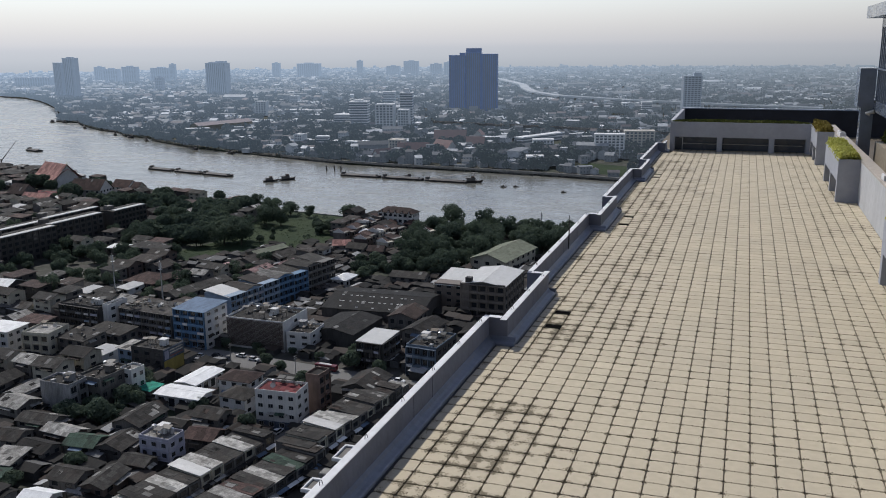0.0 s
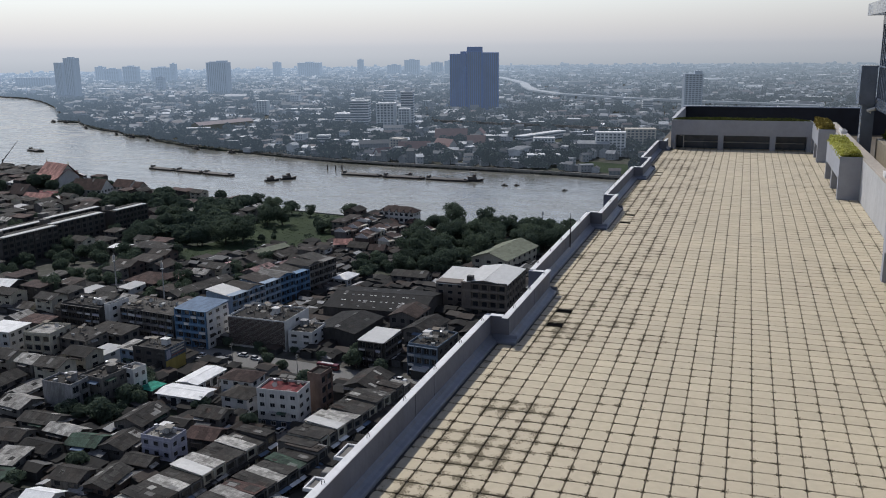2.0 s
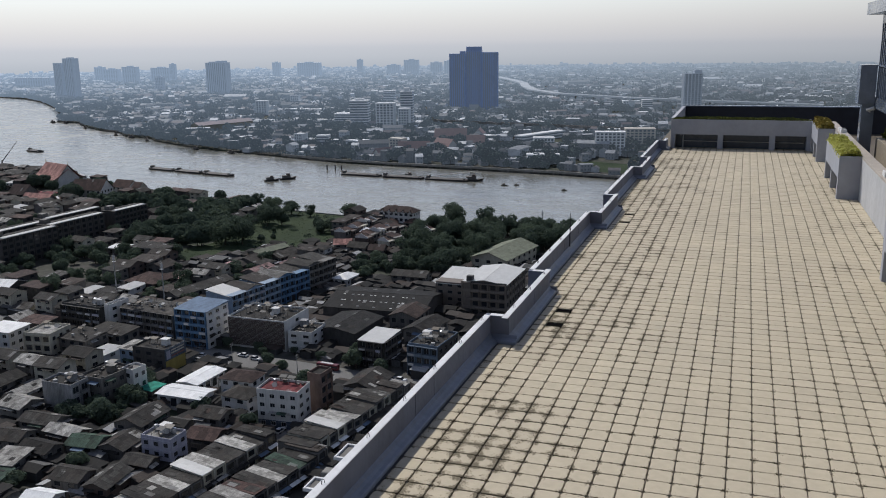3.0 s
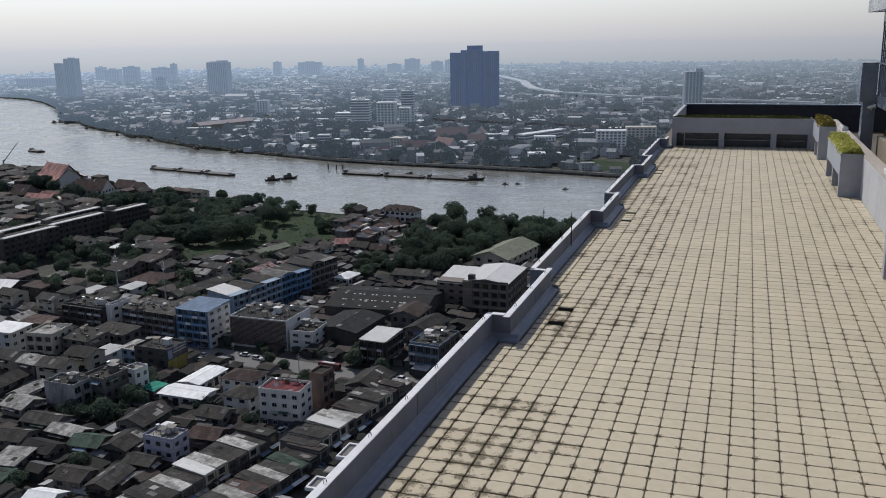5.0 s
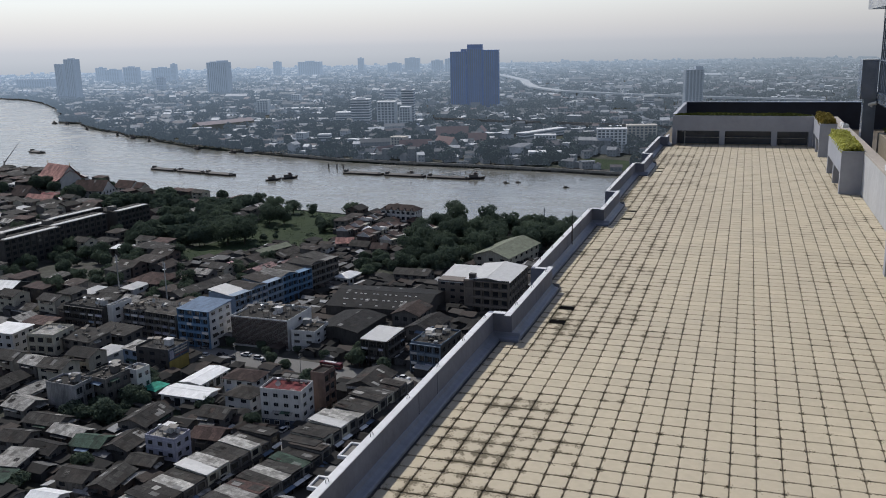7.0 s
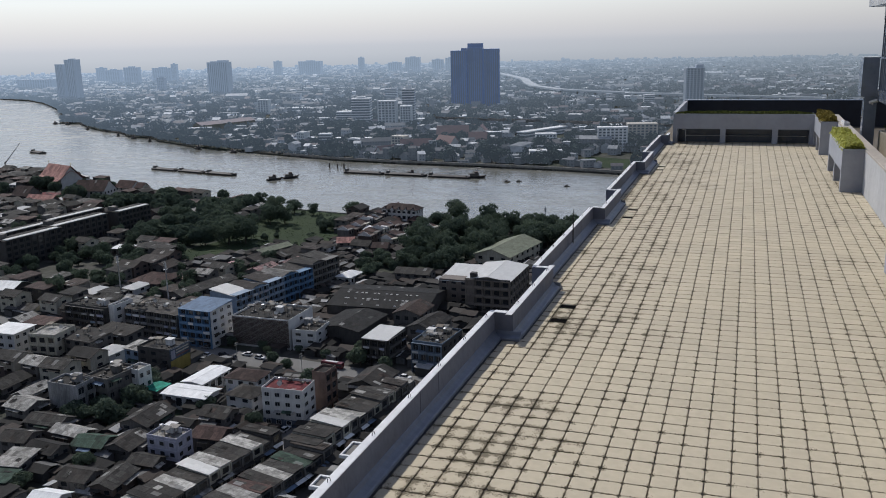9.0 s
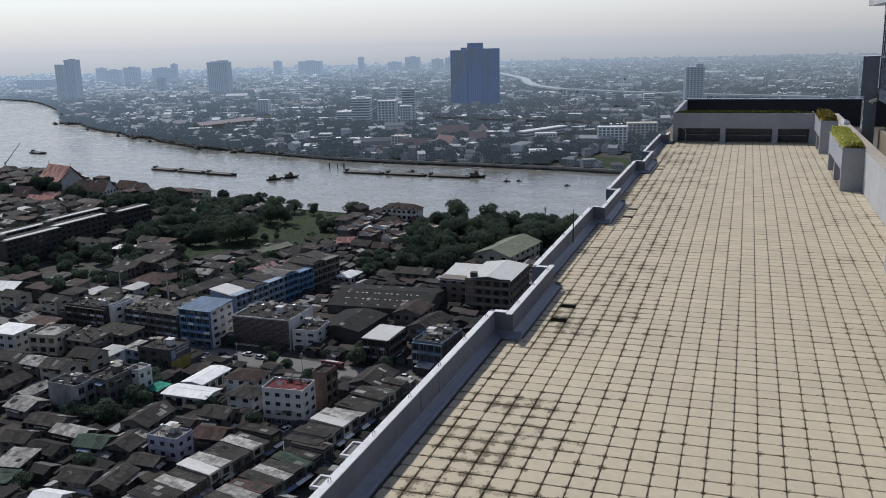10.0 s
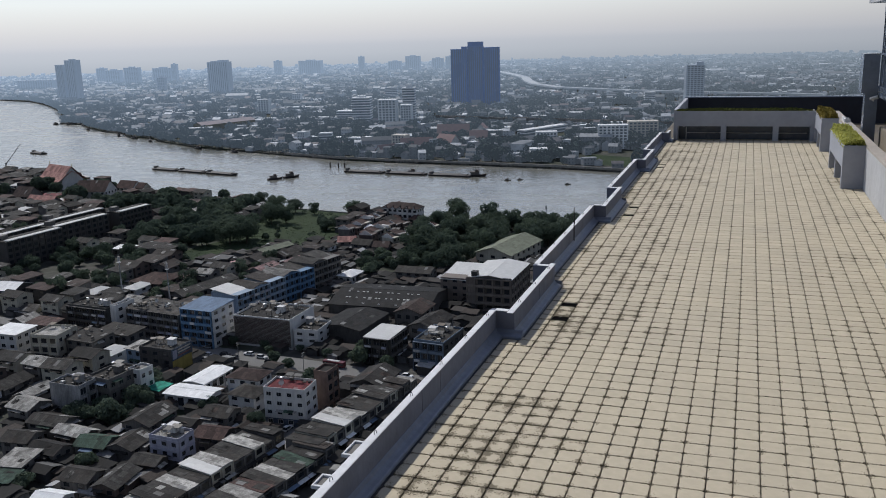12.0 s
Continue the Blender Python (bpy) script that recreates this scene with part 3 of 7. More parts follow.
def loose_sheets(g, kind, w, d, h, over, pitch, n, t=0.14):
    """Newer and rustier sheets laid over a pitched roof, a little proud of it; materials 1 to 3."""
    r = SHEETS
    along = w >= d or kind == "shed"
    A, B = (w / 2, d / 2) if along else (d / 2, w / 2)
    full = B + over
    slope = pitch * 0.5 if kind == "shed" else pitch * (full + over) / full
    for _ in range(n):
        a_, b_ = r.uniform(0.4, 1.3), B * r.uniform(0.12, 0.42)
        s, u = r.uniform(-A + a_, A - a_) if A > a_ else 0, r.uniform(b_ + 0.1, max(B - b_, b_ + 0.2)) * r.choice((-1, 1))
        mi = r.choice((1, 1, 2, 2, 3))
        sk = r.uniform(-0.1, 0.1)

        def P(p, q, up):
            if kind == "shed":
                z = h + 0.3 + q * slope + t
            else:
                z = h + full * pitch - abs(q) * slope + t
            z += up
            return (p, q, z) if along else (-q, p, z)
        ring = [(s - a_, u - b_ - sk), (s + a_, u - b_ + sk), (s + a_, u + b_ + sk), (s - a_, u + b_ - sk)]
        g.hull([P(p, q, 0.0) for p, q in ring], [P(p, q, 0.07) for p, q in ring], mi)
    return g


def awning_geo(w, out, drop, t=0.06):
    """A sheet canopy on a wall: w wide, reaching out towards -y."""
    g = Geo()
    ring = [(-w / 2, -out, -drop), (w / 2, -out, -drop), (w / 2, 0, 0), (-w / 2, 0, 0)]
    g.hull(ring, [(x, y, z + t) for x, y, z in ring])
    for x in (-w / 2 + 0.1, w / 2 - 0.1):
        g.tube([(x, -out + 0.1, -drop), (x, 0, -drop - 0.5)], 0.04, 4)
    return g


WINDOW_MESH = {}


def window_mesh(w, h, fm):
    key = (round(w, 1), round(h, 1), fm.name)
    if key not in WINDOW_MESH:
        g = Geo()
        w, h, f = key[0], key[1], 0.1

        def rect(e, yy):
            return [(-w / 2 - e, yy, -h / 2 - e), (w / 2 + e, yy, -h / 2 - e), (w / 2 + e, yy, h / 2 + e), (-w / 2 - e, yy, h / 2 + e)]
        g.v = rect(f, 0.02) + rect(f, -0.1) + rect(0, -0.1) + rect(0, -0.03)
        for k in range(3):
            for i in range(4):
                j = (i + 1) % 4
                g.f.append((4 * k + i, 4 * k + j, 4 * k + 4 + j, 4 * k + 4 + i))
                g.m.append(0)
        g.f.append((12, 13, 14, 15))
        g.m.append(1)
        WINDOW_MESH[key] = g.mesh("window", [fm, DARK_GLASS])
    return WINDOW_MESH[key]


PANE_MESH = {}


def pane_mesh(w, h):
    key = (round(w, 1), round(h, 1))
    if key not in PANE_MESH:
        w, h = key
        g = Geo().box(-w / 2 + 0.01, w / 2 - 0.01, -0.05, -0.035, -h / 2 + 0.01, h / 2 - 0.01)
        g.box(-0.03, 0.03, -0.075, -0.05, -h / 2 + 0.01, h / 2 - 0.01, 1)
        PANE_MESH[key] = g.mesh("pane", [DARK_GLASS, STEEL])
    return PANE_MESH[key]


def dress(ob, wall, side, length, depth, h, floors, bays, style, fm, wall_mat, lowest=0, panes=False):
    """Windows, bands and piers on one face. side 0: front (-y), 1: right (+x), 3: left (-x)."""
    fh = h / floors
    bw = length / bays

    def turned(s, z):
        if side == 0:
            return pose(s, -depth, z)
        return pose(depth, s, z, 0, 0, 90) if side == 1 else pose(-depth, s, z, 0, 0, -90)
    m_ = wall_mat
    if style in ("balcony", "grid"):
        out = 1.0 if style == "balcony" else 0.3
        me = Geo().box(-length / 2, length / 2, -out, 0.02, -0.2, 0.9 if style == "balcony" else 0.12).mesh("balcony" if style == "balcony" else "floor_band", m_)
        for k in range(1, floors):
            part(me.name.split(".")[0], me, None, ob, "", turned(0, k * fh))
        part("eaves_band", Geo().box(-length / 2, length / 2, -out, 0.02, -0.2, -0.01), m_, ob, "", turned(0, h))
        me = Geo().box(-0.13, 0.13, -out - 0.06, 0.02, 0, h - 0.22).mesh("pier", m_)
        for i in range(bays + 1):
            part("pier", me, None, ob, "", turned(max(-length / 2 + 0.13, min(length / 2 - 0.13, -length / 2 + i * bw)), 0))
    if style == "lines":
        me = Geo().box(-length / 2, length / 2, -0.14, 0.02, -0.25, 0).mesh("string_course", m_)
        for k in range(1, floors + 1):
            part("string_course", me, None, ob, "", turned(0, k * fh))
    if style == "none":
        return
    ww = min(bw * (0.62 if style in ("balcony", "grid") else 0.45), 2.4)
    wh = fh * (0.55 if style in ("balcony", "grid") else 0.42)
    me = window_mesh(ww, wh, fm)
    for k in range(lowest, floors):
        for i in range(bays):
            s, z = -length / 2 + (i + 0.5) * bw, k * fh + fh * 0.54
            if side == 0:
                at = pose(s, -depth, z)
            elif side == 1:
                at = pose(depth, s, z, 0, 0, 90)
            else:
                at = pose(-depth, s, z, 0, 0, -90)
            win = part("window", me, None, ob, "", at)
            if panes:
                part("pane", pane_mesh(ww, wh), None, win)
    if panes and style == "balcony":
        r = SHEETS
        for k in range(1, floors):
            for i in range(bays):
                if r.random() < 0.6:
                    pw = bw * r.uniform(0.5, 0.95)
                    me = Geo().box(-pw / 2, pw / 2, -1.09, -1.01, -0.1, r.uniform(0.6, 1.1)).mesh("balcony_panel", WALLS[r.choice(("white", "lilac", "grey", "weathered", "paleblue"))])
                    part("balcony_panel", me, None, ob, "", turned(-length / 2 + (i + 0.5) * bw, k * fh))


def building(name, label, x, y, w, d, h, yaw, floors, roof, walls, roofs, front=("plain", 3), right=("plain", 2), pitch=0.35, over=0.6, group="", frames=None, side_wall=None, lowest=0, sheets=0, awnings=0):
    panes = name in ("apartment_house", "shophouse_row") and y < 345
    ob = thing(name, label, name.split("_")[-1] if name != "shophouse" else "shophouse", pose(x, y, 0, 0, 0, yaw), group)
    wg = wall_geo(roof, w, d, h, pitch, over)
    fm = frames or WALLS[walls]
    dress(ob, wg, 0, w, d / 2, h, floors, front[1], front[0], fm, WALLS[walls], lowest, panes)
    if side_wall:
        part("side_wall", Geo().box(w / 2, w / 2 + 0.12, -d / 2 - 0.1, d / 2, 0, h + (0.3 if roof == "flat" else 0)), WALLS[side_wall], ob, side_wall + " painted side wall")
        fm = WALLS[side_wall]
    dress(ob, wg, 1, d, w / 2 + (0.12 if side_wall else 0), h, floors, right[1], right[0], fm, WALLS[side_wall or walls], lowest, panes)
    part("wall", wg, WALLS[walls], ob)
    rg = roof_geo(roof, w, d, h, over, pitch)
    if sheets and roof in ("gable", "shed"):
        loose_sheets(rg, roof, w, d, h, over, pitch, sheets)
        part("roof", rg, [ROOFS[roofs], ROOFS["mixed"], ROOFS["grey"], ROOFS["pale"]], ob)
    else:
        part("roof", rg, ROOFS[roofs], ob)
    r = SHEETS
    if roof == "flat" and w > 9 and walls != "cream" and roofs != "red":
        u, v = r.uniform(-0.25, 0.3) * w, r.uniform(0.0, 0.25) * d
        part("stair_head", Geo().box(u - 1.3, u + 1.3, v - 1.2, v + 1.2, h, h + 2.4).box(u - 1.6, u + 1.6, v - 1.5, v + 1.5, h + 2.4, h + 2.55), WALLS[r.choice(("weathered", "white", "grey"))], ob)
    for k in range(awnings):
        z = h / floors * r.choice(range(1, floors + 1)) - r.uniform(0.4, 0.8)
        aw = min(w if k % 2 == 0 else d, 9) * r.uniform(0.35, 0.8)
        at = pose(r.uniform(-0.5, 0.5) * (w - aw), -d / 2, z) if k % 2 == 0 else pose(w / 2 + (0.12 if side_wall else 0), r.uniform(-0.5, 0.5) * (d - aw), z, 0, 0, 90)
        part("awning", awning_geo(aw, r.uniform(0.9, 1.8), r.uniform(0.2, 0.6)), ROOFS[r.choice(("mixed", "grey", "pale", "dark", "pale", "green", "blue"))], ob, "", at)
    return ob


TAKEN = []


def claim(x, y, w, d, yaw):
    TAKEN.append((x, y, w / 2 + 1.2, d / 2 + 1.2, radians(yaw)))


def free(x, y, r):
    for cx, cy, hw, hd, a in TAKEN:
        dx, dy = x - cx, y - cy
        u, v = dx * math.cos(a) + dy * math.sin(a), -dx * math.sin(a) + dy * math.cos(a)
        if abs(u) < hw + r and abs(v) < hd + r:
            return False
    return True


def house(name, label, x, y, w, d, h, yaw, *rest, **more):
    claim(x, y, w, d, yaw)
    return building(name, label, x, y, w, d, h, yaw, *rest, **more)


# the street of blocks below the terrace
house("apartment_house", "blue painted five-storey block with a blue sheet roof", -208, 297, 15.3, 14.5, 16, -4, 5, "shed", "blue", "blue", ("balcony", 4), ("plain", 3), pitch=0.12, over=0.5, side_wall="white", awnings=3)
for i, (rf, wl_, hh) in enumerate((("zinc", "paleblue", 12.6), ("mixed", "paleblue", 12.6), ("mixed", "paleblue", 13.2), ("mixed", "blue", 13.4), ("mixed", "blue", 12.8), ("grey", "grey", 14.2), ("grey", "grey", 14.2))):
    s = -32 + i * 10.7
    u = radians(78)
    house("shophouse_row", "terrace of four-storey blue shophouses with railed balconies", -205 + s * math.cos(u) - 5 * math.sin(u), 359 + s * math.sin(u) + 5 * math.cos(u), 10.7, 15, hh, 78, 4, "gable" if i % 2 else "shed", wl_, rf, ("balcony", 3), ("none", 1), pitch=0.2, over=0.4, group="blue shophouse terrace")
brown = house("office_building", "brown building behind horizontal slats with a white side wall", -182, 306, 26.4, 20, 12.0, -1, 4, "flat", "white", "dark", ("none", 1), ("plain", 1))
me = Geo().box(-13.0, 13.0, -0.35, 0, -0.16, 0.16).mesh("slat", WALLS["brown"])
for k in range(22):
    part("slat", me, None, brown, "dark brown louvre slat" if k == 0 else "", pose(0, -10.05, 1.2 + k * 0.52))
house("shop_building", "small white shop building with an arched front", -163, 303, 10.6, 13, 8.2, 2, 3, "flat", "white", "dark", ("lines", 2), ("plain", 2))
ware = house("warehouse", "long dark warehouse with rows of roof lights", -150, 354, 46, 34, 7.2, 3, 1, "gable", "dark", "black", ("none", 1), ("none", 1), pitch=0.16, over=0.4)
me = Geo().box(-0.5, 0.5, -0.24, 0.24, 0, 0.16).mesh("roof_light", WHITE_PAINT)
rng = random.Random(5)
for r_, n_ in ((-15, 5), (-9.5, 13), (-3.5, 12)):
    for i in range(n_):
        xx = -19 + 36 * (i + rng.uniform(0.2, 0.8)) / n_
        zz = 7.2 + (17.4 - abs(r_)) * 0.16 + 0.12
        part("roof_light", me, None, ware, "", pose(xx, r_, zz, 9.1, 0, 0))
house("warehouse", "dark sheet-roofed warehouse behind the shops", -152, 319, 20, 25, 6.8, -5, 1, "gable", "dark", "black", ("none", 1), ("none", 1), pitch=0.16, over=0.4)
house("apartment_house", "dark block with balconies and a white sheet roof", -128, 296, 10.2, 14.4, 10.8, -5, 3, "shed", "dark", "zinc", ("balcony", 3), ("balcony", 3), pitch=0.08, over=0.5, awnings=3)
house("apartment_house", "blue-grey flat-roofed block of small flats", -106, 296, 12.3, 18, 11.6, -6, 3, "flat", "slateblue", "grey", ("balcony", 4), ("plain", 4), side_wall="dark")
school = house("school_building", "large taupe four-storey block under a white roof", -105, 378.5, 20.7, 31, 15.6, -1.6, 4, "gable", "taupe", "zinc", ("balcony", 5), ("grid", 7), pitch=0.14, over=0.4)
part("stair_tower", Geo().box(-10.7, -6.2, -16.0, -15.3, 0, 16.0), WALLS["taupe"], school, "plain taupe stair tower")
part("roof_box", Geo().box(-8.4, -5.6, -15.2, -12.6, 15.6, 18.4), WALLS["dark"], school, "dark box at the edge of the roof")
part("gutter_wall", Geo().box(-6.1, 10.5, -15.9, -15.3, 15.3, 16.3), WALLS["dark"], school, "stained dark parapet below the roof")
house("school_wing", "lower taupe wing with a pale roof", -123.5, 382, 14.4, 23, 12.8, -2.4, 4, "shed", "taupe", "zinc", ("plain", 3), ("none", 1), pitch=0.2, over=0.4)
house("sports_hall", "hall with a pale green gabled roof among trees", -121, 458, 20.6, 40, 8, -11, 2, "gable", "cream", "sage", ("plain", 3), ("plain", 6), pitch=0.3, over=1.0)
mansion = house("mansion", "white riverside mansion with a brown hipped roof", -216, 540, 26, 10, 11.5, -6, 3, "hip", "white", "brown", ("grid", 7), ("plain", 3), pitch=0.5, over=0.6)
for k in range(5):
    u = -10.4 + 5.2 * k
    part("gable", Geo().hull([(u - 1.7, -5.4, 10.2), (u + 1.7, -5.4, 10.2), (u, -5.4, 12.6)], [(u - 1.7, 0.0, 10.2), (u + 1.7, 0.0, 10.2), (u, 0.0, 12.6)]), WHITE_PAINT, mansion, "white gable front")
    part("gable_roof", Geo().hull([(u - 2.0, -5.6, 10.0), (u, -5.6, 12.85), (u + 2.0, -5.6, 10.0), (u, -5.6, 12.6)], [(u - 2.0, 0.1, 10.0), (u, 0.1, 12.85), (u + 2.0, 0.1, 10.0), (u, 0.1, 12.6)]), ROOFS["brown"], mansion, "brown gable roof")
house("canopy_shed", "open shed under a bright white roof", -175, 237, 16.7, 8.5, 5.4, -1, 1, "gable", "white", "white", ("grid", 4), ("none", 1), pitch=0.12, over=0.8)
house("canopy_shed", "long open shed under a bright white roof", -178.5, 251.5, 8.0, 15.5, 5.4, -4, 1, "gable", "white", "white", ("none", 1), ("grid", 4), pitch=0.12, over=0.8)
deck_house = house("apartment_house", "white four-storey house with a red roof deck", -136, 235, 14.4, 9.4, 12.4, 3, 4, "flat", "white", "red", ("plain", 4), ("plain", 2), awnings=3)
# solid dark box round the base, standing for the shaded open ground floor
part("undercroft", Geo().box(-7.24, 7.24, -4.74, 4.74, 0, 2.7), CHARCOAL, deck_house, "dark box for the shade of an open ground floor")
house("stair_tower", "narrow brown stair tower with a flat top", -128.5, 246, 5, 7, 14.4, -5, 4, "flat", "brick", "dark", ("none", 1), ("grid", 2))
bill = house("corner_shop", "corner shophouse with a yellow side wall and a hoarding", -207, 266, 15, 11.8, 9.2, -3, 3, "flat", "dark", "grey", ("lines", 3), ("none", 1))
part("side_wall", Geo().box(7.5, 7.62, -5.6, 5.6, 0.3, 5.2), WALLS["yellow"], bill, "yellow painted wall")
sign = part("hoarding", Geo().box(7.5, 7.9, -5.9, 5.9, 5.4, 9.8), CHARCOAL, bill, "dark advertising hoarding")
part("picture_field", Geo().box(7.9, 7.93, -5.5, -3.2, 5.9, 9.2), WALLS["lilac"], sign)
for z_ in (6.4, 7.5, 8.6):
    part("text_bar", Geo().box(7.9, 7.93, -2.6, 4.9, z_, z_ + 0.45), WALLS["cream"] if z_ > 7 else WALLS["red"], sign)
house("apartment_house", "white rendered house with a white roof", -279, 264, 13.4, 11.2, 10, 0, 3, "shed", "white", "white", ("plain", 3), ("plain", 3), pitch=0.05)
house("town_house", "cream three-storey house with a roof terrace", -258, 264, 11.9, 13, 11.0, 6, 3, "flat", "cream", "pale", ("grid", 3), ("plain", 3), awnings=3)
house("town_house", "grey house with a dark roof and white trim", -244, 268, 13.8, 12, 9, -5, 3, "shed", "grey", "dark", ("plain", 3), ("plain", 3), pitch=0.15, awnings=3)
house("shophouse_row", "dark four-storey row with a white end wall", -264, 296, 22.2, 10.7, 12.4, -5, 4, "flat", "dark", "mixed", ("balcony", 5), ("none", 1), awnings=3)
house("end_house", "white end house with small paired windows", -251, 297, 3.0, 11.3, 13.4, -5, 4, "flat", "white", "grey", ("none", 1), ("plain", 2))
house("shophouse_row", "dark four-storey shophouse row with striped balconies", -232, 301, 29, 14.5, 12.2, -7, 4, "gable", "grey", "mixed", ("balcony", 7), ("none", 1), pitch=0.12, awnings=3)
house("apartment_house", "weathered pale concrete block with a blank wall", -211, 221, 12.4, 8, 11.2, -3, 3, "flat", "weathered", "dark", ("none", 1), ("grid", 2))
house("apartment_house", "dark flat-roofed block with pale gable ends", -203, 232, 10, 14, 11.2, -8, 3, "flat", "grey", "dark", ("plain", 3), ("lines", 4), awnings=3)
house("town_house", "narrow white house with three floors", -196.5, 238, 5.5, 6, 11.2, -10, 3, "flat", "white", "pale", ("plain", 1), ("plain", 2))
house("town_house", "three-storey white and blue house with a roof terrace", -156, 199, 10.6, 7.2, 9.2, -3, 3, "flat", "lilac", "pale", ("lines", 3), ("lines", 2))
house("garage_shed", "flat shed with a bright teal roof", -191, 239, 7, 6, 4.4, -8, 1, "shed", "grey", "teal", ("none", 1), ("none", 1), pitch=0.1)
# low houses with sheet roofs below
LOW = "low house under a weathered sheet roof"
for (x, y, w, d, h, yaw, rk, wc, rc, lab) in (
    (-177, 216, 10.4, 14, 5.2, -1, "gable", "grey", "grey", "long low house with a grey gabled roof"),
    (-181, 196, 9.8, 8, 5.2, 4, "gable", "grey", "green", "low house with a green gabled roof"),
    (-171, 198.6, 9, 10.5, 5.2, 0, "gable", "grey", "dark", LOW),
    (-206, 205, 13.2, 7.5, 5.2, -1, "gable", "grey", "grey", LOW),
    (-206, 192.5, 9, 8, 5.2, 5, "gable", "grey", "dark", LOW),
    (-193, 200.5, 12.5, 6, 5, -6, "gable", "brown", "pale", "low house with a patched pale roof"),
    (-192, 188.5, 10.7, 7, 5.2, -5, "gable", "grey", "dark", LOW),
    (-195, 179.7, 8, 9.2, 5.4, 8, "shed", "grey", "pale", "low house under a pale sheet roof"),
    (-192, 171, 7, 6, 4.4, 8, "shed", "dark", "green", "lean-to with a green sheet roof"),
    (-169, 176, 9, 7.5, 6, 0, "gable", "grey", "dark", "two-storey house with a dark grey roof"),
    (-158.5, 177, 7, 11.3, 6, 4, "gable", "brown", "grey", "grey-roofed house with a dark brown side wall"),
    (-169, 164, 8, 8, 5.2, 2, "gable", "white", "white", "small house with a bright white roof"),
    (-222, 212, 10, 9, 6, -8, "gable", "grey", "pale", "house with a pale sheet roof"),
    (-229, 222, 6, 11, 6, -3, "gable", "grey", "pale", "narrow house with a pale sheet roof"),
    (-158, 190.5, 8.5, 6, 5, -1, "gable", "dark", "grey", LOW),
    (-149.5, 211, 9.3, 8, 5.2, 2, "gable", "dark", "brown", "low house with a brown roof"),
    (-155.5, 224, 9.8, 8, 5.8, -3, "gable", "grey", "dark", LOW),
    (-155.5, 241, 10.4, 9, 6, -6, "hip", "white", "dark", "white house with a dark hipped roof"),
    (-162.5, 253, 12.4, 9.2, 6.8, 0, "hip", "white", "brown", "white house with a brown tiled roof"),
    (-117.5, 261, 11.4, 15.4, 7.2, -3, "gable", "dark", "dark", "dark house with a wide grey roof"),
    (-239, 280, 17.2, 9.4, 8, -7, "shed", "grey", "dark", LOW),
    (-219, 267, 8, 8, 7.2, -8, "shed", "paleblue", "pale", "pale blue house under a sheet roof"),
    (-131, 336, 12, 15, 8.4, -2, "gable", "grey", "mixed", LOW),
    (-118.5, 322, 11, 18, 8, -9, "gable", "grey", "dark", "workshop under a dark sheet roof"),
    (-157, 407, 18.5, 10, 5.2, -1, "gable", "grey", "grey", "long grey shed among trees"),
    (-189, 396, 8, 12, 4.6, -6, "hip", "white", "white", "white tent roof beside the warehouse"),
    (-281, 360, 18.5, 18, 6, -4, "hip", "brown", "brown", "house with a broad brown roof"),
    (-236, 390, 11.8, 15, 6, -8, "gable", "grey", "pink", "house with a faded red sheet roof"),
    (-228, 405, 11, 13, 6, -8, "gable", "grey", "pink", "house with a faded red sheet roof"),
    (-246, 350, 10, 36, 7, -12, "gable", "grey", "grey", "long row of shops under one grey roof"),
    (-259, 440, 8, 24, 4.2, -17, "gable", "grey", "sage", "long shed with a faded green roof"),
    (-243, 428, 11, 18, 5.4, -11, "gable", "grey", "dark", LOW),
    (-365, 426, 13, 9, 7, -3, "hip", "grey", "grey", "grey house with a hipped roof"),
    (-348, 420.5, 12.2, 8, 4.4, 3, "shed", "grey", "white", "shed with a bright white roof"),
    (-320, 344, 9.4, 6, 4.4, -10, "shed", "grey", "white", "small shed with a white roof"),
    (-342, 326, 15, 14, 7, 5, "gable", "dark", "white", "hall with a white sheet roof"),
    (-337, 312, 14, 9, 6, 0, "gable", "dark", "dark", LOW),
    (-515, 535, 27, 12, 6, -6, "gable", "grey", "orange", "long building with an orange-red roof"),
    (-504, 581, 27, 18, 8.5, 8, "gable", "white", "brown", "temple hall with a steep dark brown roof"),
    (-490, 606, 19, 12, 7, -10, "gable", "white", "brown", "riverside hall with a dark roof"),
    (-464, 590, 8, 8, 10, -10, "gable", "cream", "brown", "tall pavilion with a steep roof"),
    (-542, 570, 22, 9, 4.4, 1, "shed", "grey", "red", "long shed with a red roof"),
    (-551, 556, 16, 16, 7, -2, "gable", "grey", "brown", "old house with a steep brown roof"),
    (-369, 522, 14, 22, 6, -4, "gable", "grey", "pale", "boat shed with a pale roof by the river"),
):
    steep = 0.75 if rc in ("brown", "orange") and y > 440 else (0.32 if rk != "shed" else 0.14)
    house("low_house" if h < 6.5 else "town_house", lab, x, y, w, d, h, yaw, 2 if h > 5 else 1, rk, wc, rc, ("plain", max(2, int(w / 4))), ("plain", max(2, int(d / 4))), pitch=steep, over=0.7, sheets=0 if rc in ("white", "orange", "sage", "brown") else int(w * d / 28), awnings=2 if y < 330 else 0)

